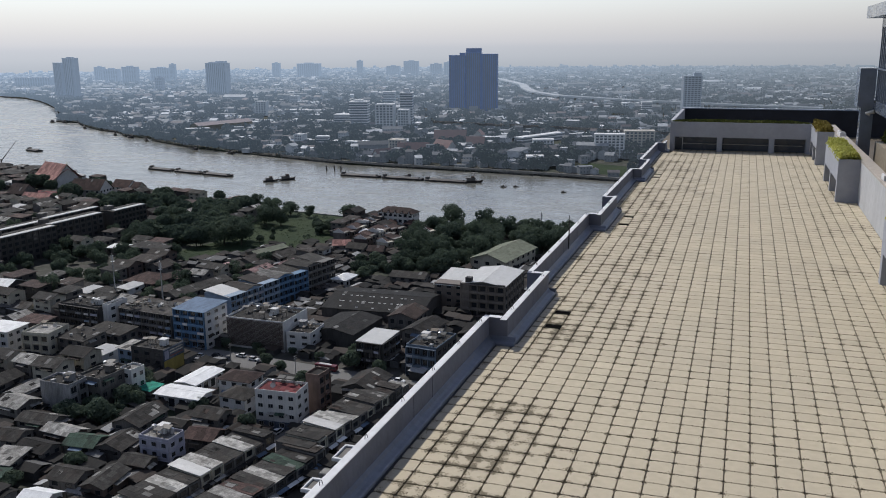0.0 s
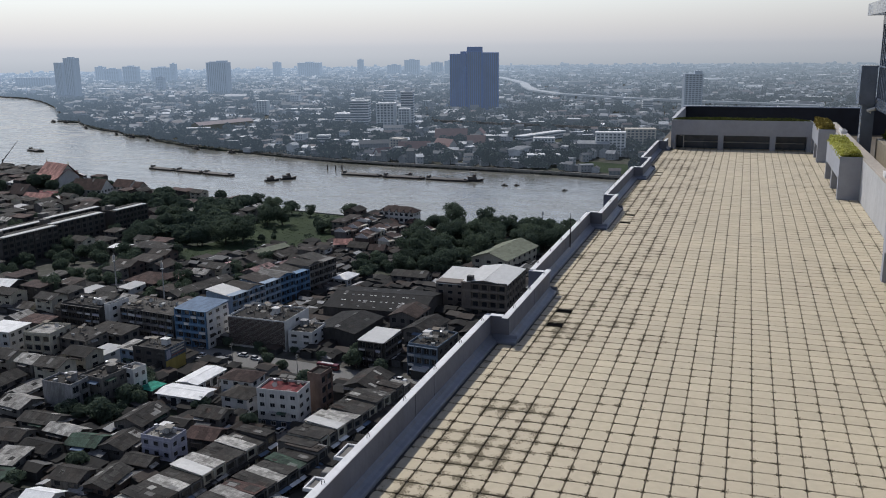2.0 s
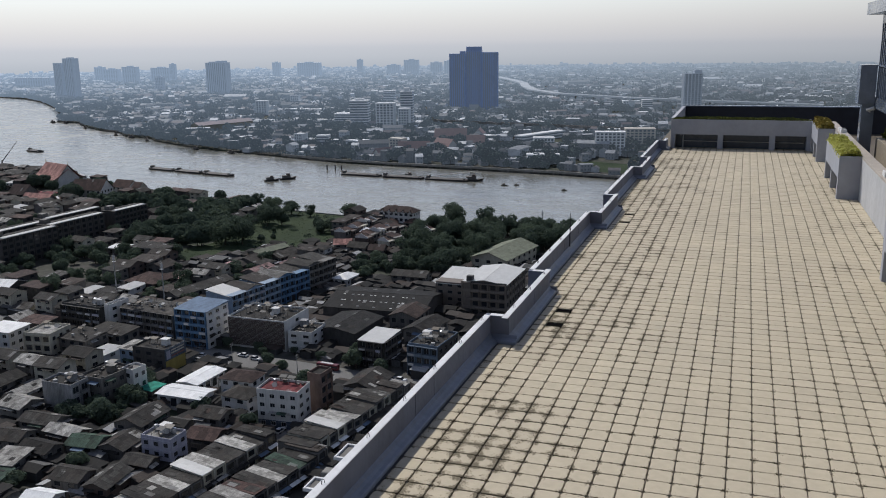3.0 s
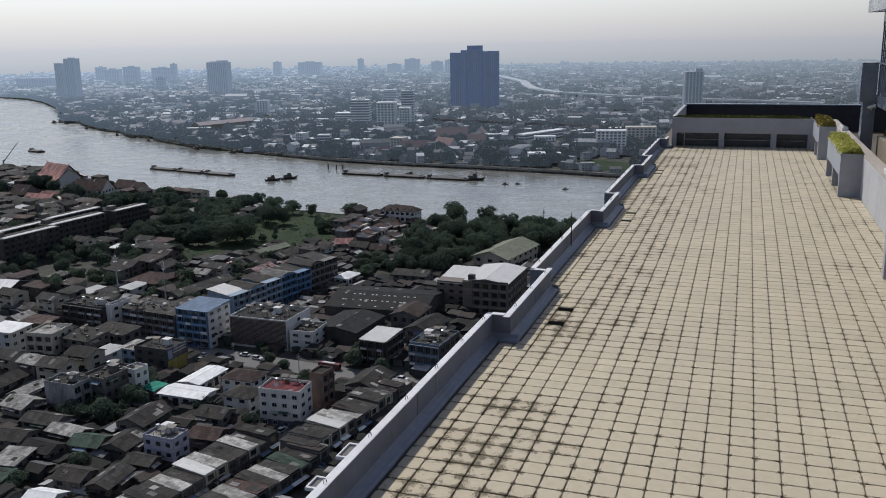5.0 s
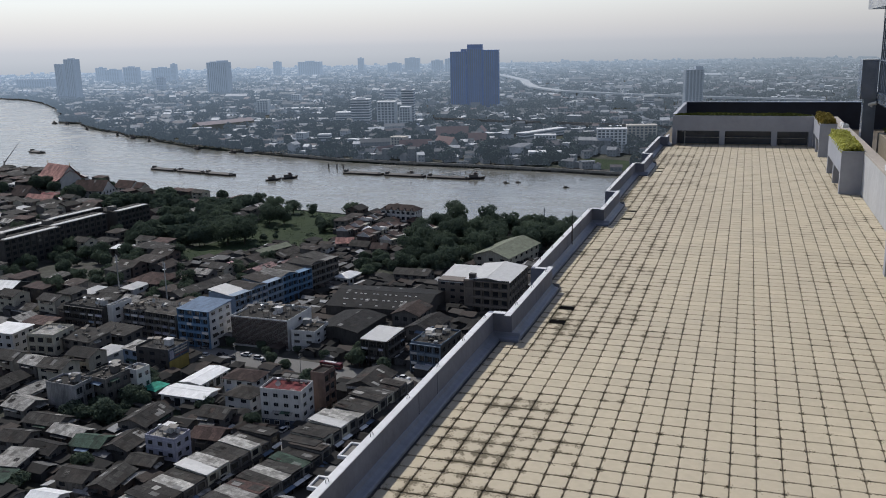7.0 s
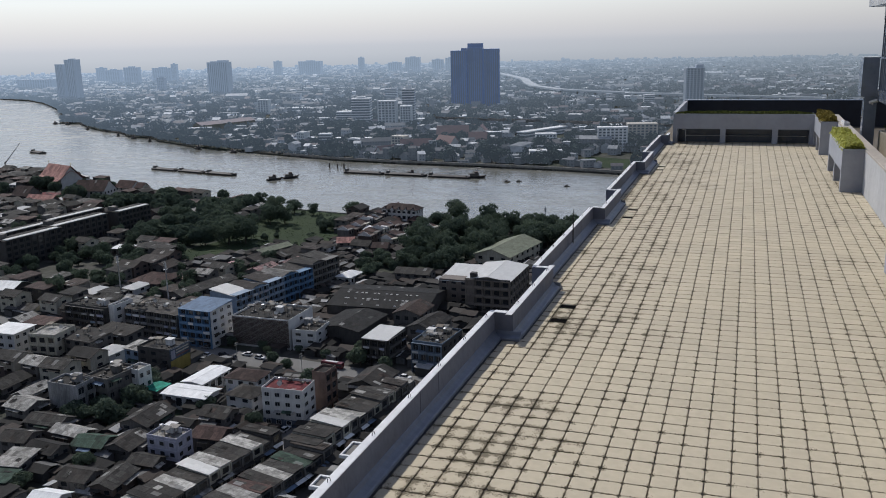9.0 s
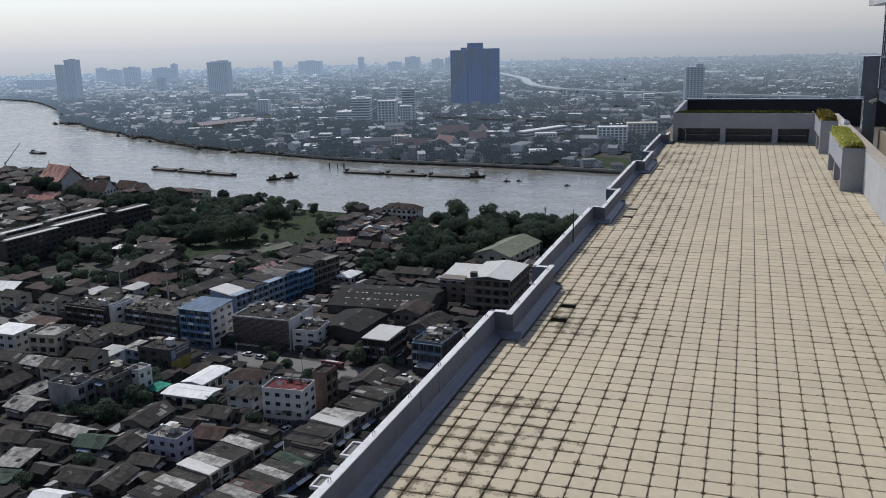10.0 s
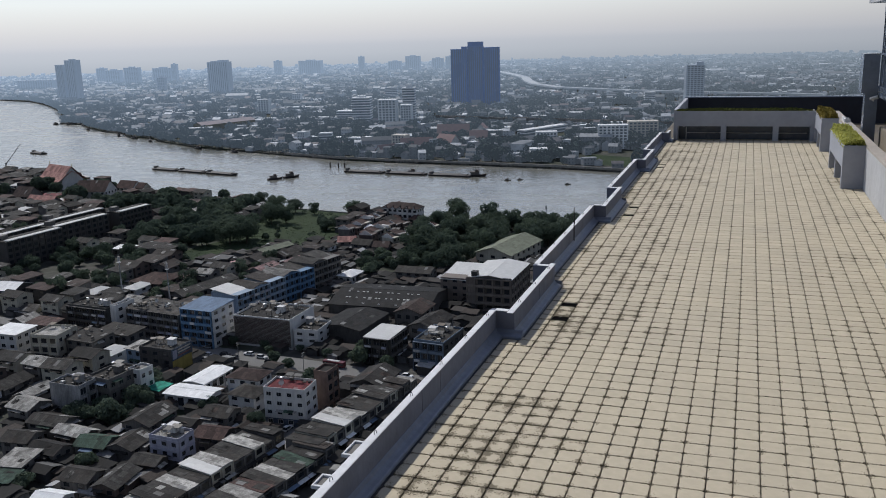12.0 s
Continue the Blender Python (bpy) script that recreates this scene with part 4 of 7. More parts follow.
# pink canopies of a lane of stalls
PINK_CLOTH = paint("faded_pink_canopy", (0.42, 0.25, 0.25), vary=0.2, streak=0.3)
stall = thing("stall_row", "lane of stalls under faded pink canopies", "stalls", pose(-276, 364, 0, 0, 0, 75))
claim(-270, 388, 54, 7, 75)
for i in range(11):
    w_ = 3.6 + 0.5 * math.sin(i * 2.3)
    part("canopy", awning_geo(4.2, w_, 0.7).tube([(-2, -w_ + 0.2, -4.2), (-2, -w_ + 0.2, -0.7)], 0.06, 5), PINK_CLOTH, stall, "", pose(2.2 + i * 4.5, 0.4 * math.sin(i * 1.7), 4.2 + 0.3 * math.sin(i * 3.1)))
part("back_wall", Geo().box(0, 50, 0.2, 0.5, 0, 4.0), WALLS["grey"], stall)

# temple hall with stacked roofs
TX, TY = -584, 632
temple = thing("temple_hall", "white temple hall with stacked orange-red roofs", "temple", pose(TX, TY, 0, 0, 0, -20) @ Matrix.Diagonal((1.4, 1.4, 1.05, 1)))
claim(TX, TY, 30, 24, -10)
g = wall_geo("gable", 25.6, 14, 7.5, 1.46, 0.3)
part("wall", g, WHITE_PAINT, temple)
dress(temple, None, 0, 23, 7.0, 7.5, 1, 7, "grid", WHITE_PAINT, WHITE_PAINT)
part("roof", roof_geo("gable", 25.4, 22, 6.4, 1.0, 0.7), ROOFS["orange"], temple, "lower tier of orange-red tiles")
part("roof", roof_geo("gable", 26.4, 12, 10.6, 0.5, 1.25), ROOFS["orange"], temple, "steep upper tier of orange-red tiles")
for s in (-1, 1):
    part("gable_finial", Geo().tube([(s * 13.5, 0, 18.7), (s * 14.0, 0, 20.2), (s * 13.7, 0, 21.8)], [0.3, 0.16, 0.03], 6), WALLS["yellow"], temple, "gilded horn on the ridge")

# rows of shops along the lanes
TOPS_A = ["mixed", "dark", "pale", "pale", "dark", "dark", "pale", "dark", "zinc", "pale", "dark", "grey", "pale", "grey", "mixed"]
TOPS_B = ["dark", "mixed", "dark", "pale", "dark", "grey", "pale", "brown", "dark", "pale", "grey", "green", "dark", "mixed"]
TOPS_C = ["grey", "dark", "grey", "zinc", "pale", "pale", "grey", "dark", "dark", "grey", "dark", "mixed", "pale"]


def shop_row(x, y, yaw, n, unit, depth, h, seed, tops, label, group):
    """Units side by side from a first front corner; the fronts face right of the row's run."""
    rng = random.Random(seed)
    u = radians(yaw)
    for i in range(n):
        s = (i + 0.5) * unit
        hh = h + rng.choice((0, 0, 0.3, 0.7, -0.4))
        cx, cy = x + s * math.cos(u) - depth / 2 * math.sin(u), y + s * math.sin(u) + depth / 2 * math.cos(u)
        top = tops[i % len(tops)]
        ob = house("shophouse", label, cx, cy, unit, depth, hh, yaw, 2, "shed", rng.choice(("grey", "dark", "grey", "cream")), top, ("grid", 1), ("none", 1), pitch=rng.choice((0.03, -0.05, 0.08)), over=0.12, group=group, sheets=0 if top in ("white", "zinc", "pale") else 2)
        aw = Geo()
        z = hh * 0.52
        aw.hull([(-unit / 2 + 0.1, -depth / 2 - 1.5, z - 0.35), (unit / 2 - 0.1, -depth / 2 - 1.5, z - 0.35), (unit / 2 - 0.1, -depth / 2 - 0.25, z), (-unit / 2 + 0.1, -depth / 2 - 0.25, z)],
                [(-unit / 2 + 0.1, -depth / 2 - 1.5, z - 0.28), (unit / 2 - 0.1, -depth / 2 - 1.5, z - 0.28), (unit / 2 - 0.1, -depth / 2 - 0.25, z + 0.07), (-unit / 2 + 0.1, -depth / 2 - 0.25, z + 0.07)])
        part("awning", aw, ROOFS[rng.choice(("white", "grey", "pale", "dark", "blue"))], ob)


shop_row(-139.5, 150, 80, 15, 4.4, 12, 5.8, 3, TOPS_A, "two-storey shophouse with a patched flat sheet roof", "first lane of shophouses")
shop_row(-120.5, 150, 79, 14, 4.4, 12, 5.8, 7, TOPS_B, "two-storey shophouse with a sheet awning", "second lane of shophouses")
shop_row(-112.5, 208, 81, 13, 4.4, 12, 6.6, 1, TOPS_C, "two-storey shophouse with a long awning", "third lane of shophouses")

# terraces with brown roofs and white fire walls near the mansion
def brick_terrace(x0, y0, x1, y1, n, depth, h, seed):
    rng = random.Random(seed)
    yaw = math.degrees(math.atan2(y1 - y0, x1 - x0))
    unit = math.hypot(x1 - x0, y1 - y0) / n
    for i in range(n):
        s = (i + 0.5) * unit
        hh, off = h + rng.choice((0, 0, 0.5, -0.8, 1.2)), rng.choice((0, 0, 0.6, -1.2))
        u = radians(yaw)
        cx, cy = x0 + s * math.cos(u) - off * math.sin(u), y0 + s * math.sin(u) + off * math.cos(u)
        top = rng.choice(("brown", "brown", "brown", "brown", "brown", "brown", "dark"))
        ob = house("terrace_house", "terraced house with a brown roof and white fire walls" if top == "brown" else "terraced house with a patched sheet roof", cx, cy, unit, depth, hh, yaw, 2, "gable" if unit > depth else "shed", rng.choice(("grey", "brown", "cream")), top, ("plain", 2), ("none", 1), pitch=0.5, over=0.05, group="brown-roofed terraces")
        if i % 2 == 0:
            e = unit / 2 + 0.1
            ring = [(-e, -depth / 2 - 0.1, hh - 0.3), (-e, -depth / 2 - 0.1, hh + 0.25), (-e, 0, hh + depth * 0.25 + 0.35), (-e, depth / 2 + 0.1, hh + 0.25), (-e, depth / 2 + 0.1, hh - 0.3)]
            part("fire_wall", Geo().hull(ring, [(a + 0.2, b, c) for a, b, c in ring]), WHITE_PAINT, ob, "white fire wall")
        if rng.random() < 0.4:
            d = rng.uniform(0.7, 1.1)
            part("dormer", Geo().hull([(-d, -depth / 2 - 0.3, hh - 0.6), (d, -depth / 2 - 0.3, hh - 0.6), (d, -0.6, hh + 0.4), (-d, -0.6, hh + 0.4)], [(-d, -depth / 2 - 0.3, hh + 1.0), (d, -depth / 2 - 0.3, hh + 1.0), (d, -0.6, hh + 1.2), (-d, -0.6, hh + 1.2)]), WHITE_PAINT, ob, "white dormer")


brick_terrace(-233, 482, -226, 572, 13, 8.0, 7.6, 1)
brick_terrace(-215, 474, -209, 520, 6, 9.0, 6.6, 2)
brick_terrace(-199, 470, -184, 512, 7, 9.0, 6.4, 3)
for x, y, w, d, yaw, rk, rc in ((-222, 463, 10, 8, 20, "gable", "orange"), (-209, 458, 12, 8, -8, "gable", "dark"), (-222, 500, 7, 9, 5, "shed", "white"), (-218, 530, 8, 8, 12, "hip", "brown"), (-204, 534, 9, 8, -5, "hip", "brown"), (-196, 455, 9, 8, 6, "gable", "brown"), (-205, 495, 6, 7, 8, "shed", "pale")):
    house("low_house", "small house with a " + {"orange": "faded orange tiled roof", "white": "white sheet roof", "pale": "pale sheet roof", "brown": "brown tiled roof", "dark": "dark sheet roof"}[rc], x, y, w, d, 5.4, yaw, 2, rk, "grey", rc, ("plain", 2), ("plain", 2), pitch=0.5 if rk != "shed" else 0.14)

# long apartment blocks by the temple
for (x, y, w, wd) in ((-391, 391, 40, 10.5), (-393, 432, 44, 10.5), (-386, 474, 30, 10.5), (-408, 400, 46, 9), (-409, 448, 46, 9)):
    ob = house("apartment_block", "long dark five-storey block with white roof strips", x, y, w, wd, 17, 85, 5, "gable", "dark", "dark", ("grid", 9), ("none", 1), pitch=0.08, over=0.5, group="riverside apartment blocks")
    part("roof_strip", Geo().box(-w / 2 + 1.5, w / 2 - 1.5, -wd / 2 - 0.3, -wd / 2 + 3.6, 17.2, 17.62), ROOFS["zinc"], ob, "white roof strip")
    part("stair_head", Geo().box(-w / 2 + 2, -w / 2 + 7, wd / 2 - 4.5, wd / 2 - 0.5, 17.2, 19.8), WALLS["grey"], ob)

# generic houses that fill the blocks
LANES = [((x0, y0), (x1, y1), w) for (x0, y0), (x1, y1), w in ROADS]


def on_road(x, y, r):
    for (x0, y0), (x1, y1), w in LANES:
        dx, dy = x1 - x0, y1 - y0
        t = max(0, min(1, ((x - x0) * dx + (y - y0) * dy) / (dx * dx + dy * dy)))
        if math.hypot(x - x0 - t * dx, y - y0 - t * dy) < w / 2 + r:
            return True
    return False


WOODS = [
    ([(-172, 424), (-195, 500), (-185, 545), (-100, 548), (-85, 470), (-110, 480), (-140, 440), (-150, 418)], 84, 8.6),
    ([(-345, 440), (-380, 500), (-385, 560), (-342, 572), (-336, 530), (-318, 485), (-314, 450)], 34, 10.0),
    ([(-205, 212), (-213, 236), (-198, 246), (-187, 232), (-188, 216)], 12, 6.5),
    ([(-250, 556), (-310, 568), (-330, 572), (-330, 560), (-250, 552)], 3, 9.0),
    ([(-372, 355), (-402, 400), (-372, 412), (-335, 425), (-310, 398), (-318, 358), (-340, 348)], 24, 8.0),
    ([(-480, 560), (-385, 590), (-385, 520), (-440, 520)], 16, 11.0),
    ([(-352, 432), (-322, 430), (-313, 462), (-325, 500), (-350, 540), (-378, 500), (-372, 450)], 34, 8.5),
    ([(-196, 404), (-168, 404), (-160, 428), (-200, 446)], 11, 7.5),
    ([(-640, 560), (-560, 640), (-470, 612), (-480, 560), (-560, 540)], 10, 11.0),
]


def nearest_bank(x):
    for (x0, y0), (x1, y1) in zip(NEAR_BANK, NEAR_BANK[1:]):
        if x0 <= x <= x1:
            return y0 + (y1 - y0) * (x - x0) / (x1 - x0)
    return 500


LOW_YARDS = [(-304, 396), (-268, 462), (-238, 482), (-232, 440), (-258, 405), (-280, 380)]  # nothing but sheds along the lane by the field
HOUSE_KINDS = []
rng = random.Random(11)
for i in range(14):
    HOUSE_KINDS.append((rng.choice((8, 9, 10, 11, 13)), rng.choice((8, 9, 10, 12)), rng.choice((3.4, 5.6, 5.8, 6.2, 8.5)), ("gable", "gable", "shed", "hip", "gable", "shed", "gable")[i % 7],
                        ("grey", "dark", "white", "grey", "brown", "cream", "grey")[(i * 3) % 7], ("mixed", "dark", "mixed", "grey", "mixed", "brown", "mixed", "pale", "dark", "mixed", "zinc", "grey", "mixed", "dark")[i]))
HOUSE_MADE = {}
rng = random.Random(21)
count = 0
cy_ = math.cos(radians(-5))
sy_ = math.sin(radians(-5))
spots = []
for iu in range(-62, 5):
    for iv in range(8, 58):
        u, v = iu * 12.0 + rng.uniform(-1.5, 1.5), iv * 12.8 + rng.uniform(-1.5, 1.5)
        x, y = u * cy_ - v * sy_, u * sy_ + v * cy_
        a = math.degrees(math.atan2(x, y))
        if not -49 < a < -11 or y < 140 or y > nearest_bank(x) - 12 or math.hypot(x, y) > 1000:
            continue
        spots.append((x, y))
for x, y in spots:
    if inside(x, y, LAWN_POLY) or inside(x, y, LOW_YARDS) or on_road(x, y, 4) or any(inside(x, y, p) for p, _, _ in WOODS):
        continue
    if not free(x, y, 3.6) or count >= 290:
        continue
    k = rng.randrange(14)
    w, d, h, rk, wc, rc = HOUSE_KINDS[k]
    m = pose(x, y, 0, 0, 0, -5 + rng.uniform(-5, 5) + rng.choice((0, 0, 90)))
    if k not in HOUSE_MADE:
        HOUSE_MADE[k] = building("town_house" if h > 5 else "low_house", {"dark": "old house under a dark sheet roof", "mixed": "old house under a patched rusty sheet roof", "grey": "house under a grey sheet roof", "brown": "house with a brown tiled roof", "pale": "house with a pale sheet roof", "zinc": "house with a zinc sheet roof", "white": "house with a white sheet roof", "green": "house with a green sheet roof"}[rc],
                                 0, 0, w, d, h, 0, 1 if h < 5 else (3 if h > 8 else 2), rk, wc, rc, ("plain", 2), ("plain", 1), pitch=0.14 if rk == "shed" else 0.34, group="old town houses", lowest=1 if h > 5 else 0, sheets=0 if rc in ("white", "brown") else 4, awnings=1)
        HOUSE_MADE[k].matrix_basis = m
    else:
        src = HOUSE_MADE[k]
        keep = src.matrix_basis.copy()
        copy_thing(src, m)
    claim(x, y, w * 0.8, d * 0.8, 0)
    count += 1

# lean-tos and sheds that close the yards
rng = random.Random(23)
g = Geo()
for x, y in spots:
    if inside(x, y, LAWN_POLY) or any(inside(x, y, p) for p, _, _ in WOODS):
        continue
    for _ in range(4):
        px, py = x + rng.uniform(-7, 7), y + rng.uniform(-7, 7)
        if on_road(px, py, 2.2) or not free(px, py, -1.4) or rng.random() < 0.1:
            continue
        w, d, h, rise = rng.uniform(1.6, 4.4), rng.uniform(1.5, 3.2), rng.uniform(2.3, 3.6), rng.uniform(0.1, 1.0)
        yaw = radians(-5 + rng.uniform(-7, 7) + rng.choice((0, 90)))
        c, s = math.cos(yaw), math.sin(yaw)
        tip = rng.choice((0, 0, d + 0.4))

        def P(u, v, z):
            return (px + u * c - v * s, py + u * s + v * c, z)
        n = len(g.v)
        g.v += [P(-w, -d, 0), P(w, -d, 0), P(w, d, 0), P(-w, d, 0), P(-w, -d, h), P(w, -d, h), P(w, d, h), P(-w, d, h)]
        g.f += [(n, n + 1, n + 5, n + 4), (n + 1, n + 2, n + 6, n + 5), (n + 2, n + 3, n + 7, n + 6), (n + 3, n, n + 4, n + 7)]
        g.m += [0, 0, 0, 0]
        e = 0.45
        roof = [(-w - e, -d - e, h - 0.1), (w + e, -d - e, h - 0.1), (w + e, tip, h + rise), (-w - e, tip, h + rise)]
        g.hull([P(*v) for v in roof], [P(a_, b_, z_ + 0.1) for a_, b_, z_ in roof], 1)
        if not tip:
            roof = [(-w - e, 0, h + rise), (w + e, 0, h + rise), (w + e, d + e, h - 0.1), (-w - e, d + e, h - 0.1)]
            g.hull([P(*v) for v in roof], [P(a_, b_, z_ + 0.1) for a_, b_, z_ in roof], 1)
solid("yard_sheds", g, [per_island("shed_walls", [(0, (0.03, 0.03, 0.031)), (0.7, (0.075, 0.075, 0.077)), (1, (0.2, 0.2, 0.2))]), per_island("shed_roofs", [(0, (0.015, 0.0147, 0.0145)), (0.55, (0.029, 0.0275, 0.026)), (0.68, (0.05, 0.037, 0.031)), (0.86, (0.07, 0.0675, 0.064)), (0.94, (0.16, 0.16, 0.16)), (1, (0.4, 0.4, 0.4))], spec=0.15, rough=0.85)], "jumble of small sheet-roofed lean-tos in the yards", "sheds", kind="stuff")

# odds and ends on the flat roofs
g = Geo()
for x, y, w, d, z, n in ((-182, 306, 24, 17, 12.05, 46), (-163, 303, 8, 10, 8.25, 10), (-106, 296, 9, 14, 11.65, 22), (-136, 238.5, 11, 1, 12.45, 6), (-211, 221, 10, 5, 11.25, 8), (-203, 232, 7, 11, 11.25, 16), (-264, 296, 19, 8, 12.45, 24), (-258, 268, 8, 3, 11.05, 3), (-156, 199, 8, 4, 9.25, 7), (-207, 266, 11, 8, 9.25, 10), (-238, 300, 14, 10, 13.0, 26), (-224, 301, 12, 10, 13.0, 20), (-244, 268, 11, 9, 9.6, 8)):
    for _ in range(n):
        px, py = x + rng.uniform(-w, w) / 2, y + rng.uniform(-d, d) / 2
        k = rng.random()
        if k < 0.45:
            a_, b_, c_ = rng.uniform(0.15, 0.7), rng.uniform(0.15, 0.7), rng.uniform(0.2, 0.9)
            g.box(px - a_, px + a_, py - b_, py + b_, z, z + c_)
        elif k < 0.75:
            g.tube([(px, py, z), (px, py, z + rng.uniform(1, 3))], 0.08, 5)
        else:
            a_, b_ = rng.uniform(0.6, 1.6), rng.uniform(0.5, 1.2)
            hgt = rng.uniform(1.6, 2.6)
            g.hull([(px - a_, py - b_, z + hgt), (px + a_, py - b_, z + hgt), (px + a_, py + b_, z + hgt + 0.4), (px - a_, py + b_, z + hgt + 0.4)], [(px - a_, py - b_, z + hgt + 0.08), (px + a_, py - b_, z + hgt + 0.08), (px + a_, py + b_, z + hgt + 0.48), (px - a_, py + b_, z + hgt + 0.48)])
            g.tube([(px - a_ * 0.9, py, z), (px - a_ * 0.9, py, z + hgt + 0.2)], 0.07, 5)
            g.tube([(px + a_ * 0.9, py, z), (px + a_ * 0.9, py, z + hgt + 0.2)], 0.07, 5)
solid("roof_clutter", g, per_island("junk", [(0, (0.03, 0.03, 0.03)), (0.5, (0.09, 0.085, 0.08)), (0.7, (0.13, 0.10, 0.07)), (0.92, (0.26, 0.255, 0.24)), (1, (0.45, 0.45, 0.44))]), "crates, pipes and shelters on flat roofs", "clutter", kind="stuff")

# trees
rng = random.Random(31)
bush, g = random.Random(33), Geo()
for _ in range(60):
    x, y = bush.uniform(-328, -242), bush.uniform(402, 572)
    if inside(x, y, LAWN_POLY):
        r_ = bush.uniform(0.7, 2.2)
        for _ in range(70):
            d = Vector((bush.gauss(0, 1), bush.gauss(0, 1), abs(bush.gauss(0.2, 0.8)))).normalized()
            leaf_card(g, (x + d.x * r_, y + d.y * r_, d.z * r_ * 0.8), bush.uniform(0.25, 0.5), bush, d)
solid("bushes", g, TREE_LEAF, "low dark bushes scattered over the field", "bushes", kind="stuff")
FAR_WOODS = []
planted = 0
for poly, n, gap in WOODS:
    xs, ys = [p[0] for p in poly], [p[1] for p in poly]
    got, tries = [], 0
    while len(got) < n and tries < n * 40:
        tries += 1
        x, y = rng.uniform(min(xs), max(xs)), rng.uniform(min(ys), max(ys))
        if not inside(x, y, poly) or y > nearest_bank(x) - 2 or not free(x, y, 1.0) or any(math.hypot(x - a, y - b) < gap * 0.72 for a, b in got):
            continue
        got.append((x, y))
        if min(xs) < -370 and min(ys) > 430:
            FAR_WOODS.append((x, y))
            continue
        plant(x, y, rng.choice((0, 1, 1, 3)) if gap > 8 else rng.choice((0, 2)), rng.uniform(0.7, 1.3), rng.uniform(0, 360))
more = random.Random(37)
for x, y in spots:
    if not (x < -245 and 318 < y < 450) or inside(x, y, LAWN_POLY) or inside(x, y, LOW_YARDS) or any(inside(x, y, p) for p, _, _ in WOODS):
        continue
    px, py = x + more.uniform(4, 8), y + more.uniform(4, 8)
    if free(px, py, -0.4) and not on_road(px, py, 1) and more.random() < 0.75:
        plant(px, py, more.choice((0, 1, 2)), more.uniform(0.7, 1.05), more.uniform(0, 360))
for x, y in spots:
    if planted > 52 or rng.random() < 0.45 or inside(x, y, LAWN_POLY) or any(inside(x, y, p) for p, _, _ in WOODS):
        continue
    px, py = x + 6.5, y + 6.0
    if free(px, py, 0.3) and not on_road(px, py, 1):
        plant(px, py, rng.choice((0, 2, 2)), rng.uniform(0.7, 1.05), rng.uniform(0, 360))
        planted += 1
for x, y, k, s in ((-300, 458, 3, 1.35), (-291, 463, 3, 1.25), (-306, 468, 3, 1.3), (-297, 474, 1, 1.35), (-313, 452, 1, 1.1), (-305, 518, 3, 1.1), (-297, 524, 1, 1.1), (-312, 528, 3, 1.0), (-318, 548, 1, 1.15), (-309, 560, 3, 1.0), (-324, 562, 1, 1.1), (-258, 508, 0, 1.2), (-251, 513, 0, 1.1), (-264, 513, 2, 1.2), (-257, 519, 0, 1.0), (-250, 534, 2, 1.2), (-247, 545, 0, 0.9), (-284, 473, 2, 0.8), (-278, 478, 2, 0.6), (-290, 500, 2, 0.5), (-328, 566, 1, 1.0), (-345, 574, 1, 1.0), (-160.8, 277, 0, 0.6), (-166.4, 278, 2, 0.8), (-194, 293, 2, 0.6), (-180, 293.5, 2, 0.6), (-164, 294, 2, 0.55), (-134, 287, 2, 1.1), (-138, 288.5, 0, 0.8), (-122, 284, 2, 0.9)):
    plant(x, y, k, s, 70 * k + x)
for x, y, k, s in ((-166.5, 233, 0, 0.85), (-187, 172, 0, 0.8), (-177, 187, 2, 1.0), (-144, 226, 2, 0.9), (-345, 560, 3, 1.0), (-176, 290, 2, 0.6), (-150, 289.5, 2, 0.65), (-140, 300, 0, 0.6), (-143, 262, 0, 0.9), ):
    plant(x, y, k, s, 40 * k)

# ---------------------------------------------------------------- the far side of the river

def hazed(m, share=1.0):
    """Haze painted into the far backdrop: glow grows and base colour fades with distance, most of all on the side of
    the sun.
    """
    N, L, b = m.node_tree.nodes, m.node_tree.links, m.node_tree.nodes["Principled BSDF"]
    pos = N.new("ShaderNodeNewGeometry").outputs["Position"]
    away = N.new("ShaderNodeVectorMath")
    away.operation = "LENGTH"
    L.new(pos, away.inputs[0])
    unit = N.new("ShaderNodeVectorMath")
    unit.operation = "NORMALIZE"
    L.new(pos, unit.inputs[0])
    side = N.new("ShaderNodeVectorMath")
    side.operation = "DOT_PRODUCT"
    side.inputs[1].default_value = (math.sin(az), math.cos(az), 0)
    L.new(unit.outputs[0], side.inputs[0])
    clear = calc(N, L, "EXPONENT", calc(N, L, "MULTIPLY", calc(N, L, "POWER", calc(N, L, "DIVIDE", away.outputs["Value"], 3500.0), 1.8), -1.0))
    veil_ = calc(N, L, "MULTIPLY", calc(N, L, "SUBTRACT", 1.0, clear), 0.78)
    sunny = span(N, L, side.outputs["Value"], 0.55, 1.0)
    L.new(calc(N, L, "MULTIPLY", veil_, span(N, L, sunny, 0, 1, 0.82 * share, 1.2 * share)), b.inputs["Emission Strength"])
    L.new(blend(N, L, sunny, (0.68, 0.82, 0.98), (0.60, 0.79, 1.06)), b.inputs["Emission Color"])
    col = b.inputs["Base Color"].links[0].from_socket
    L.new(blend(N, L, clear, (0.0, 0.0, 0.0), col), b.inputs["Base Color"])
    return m


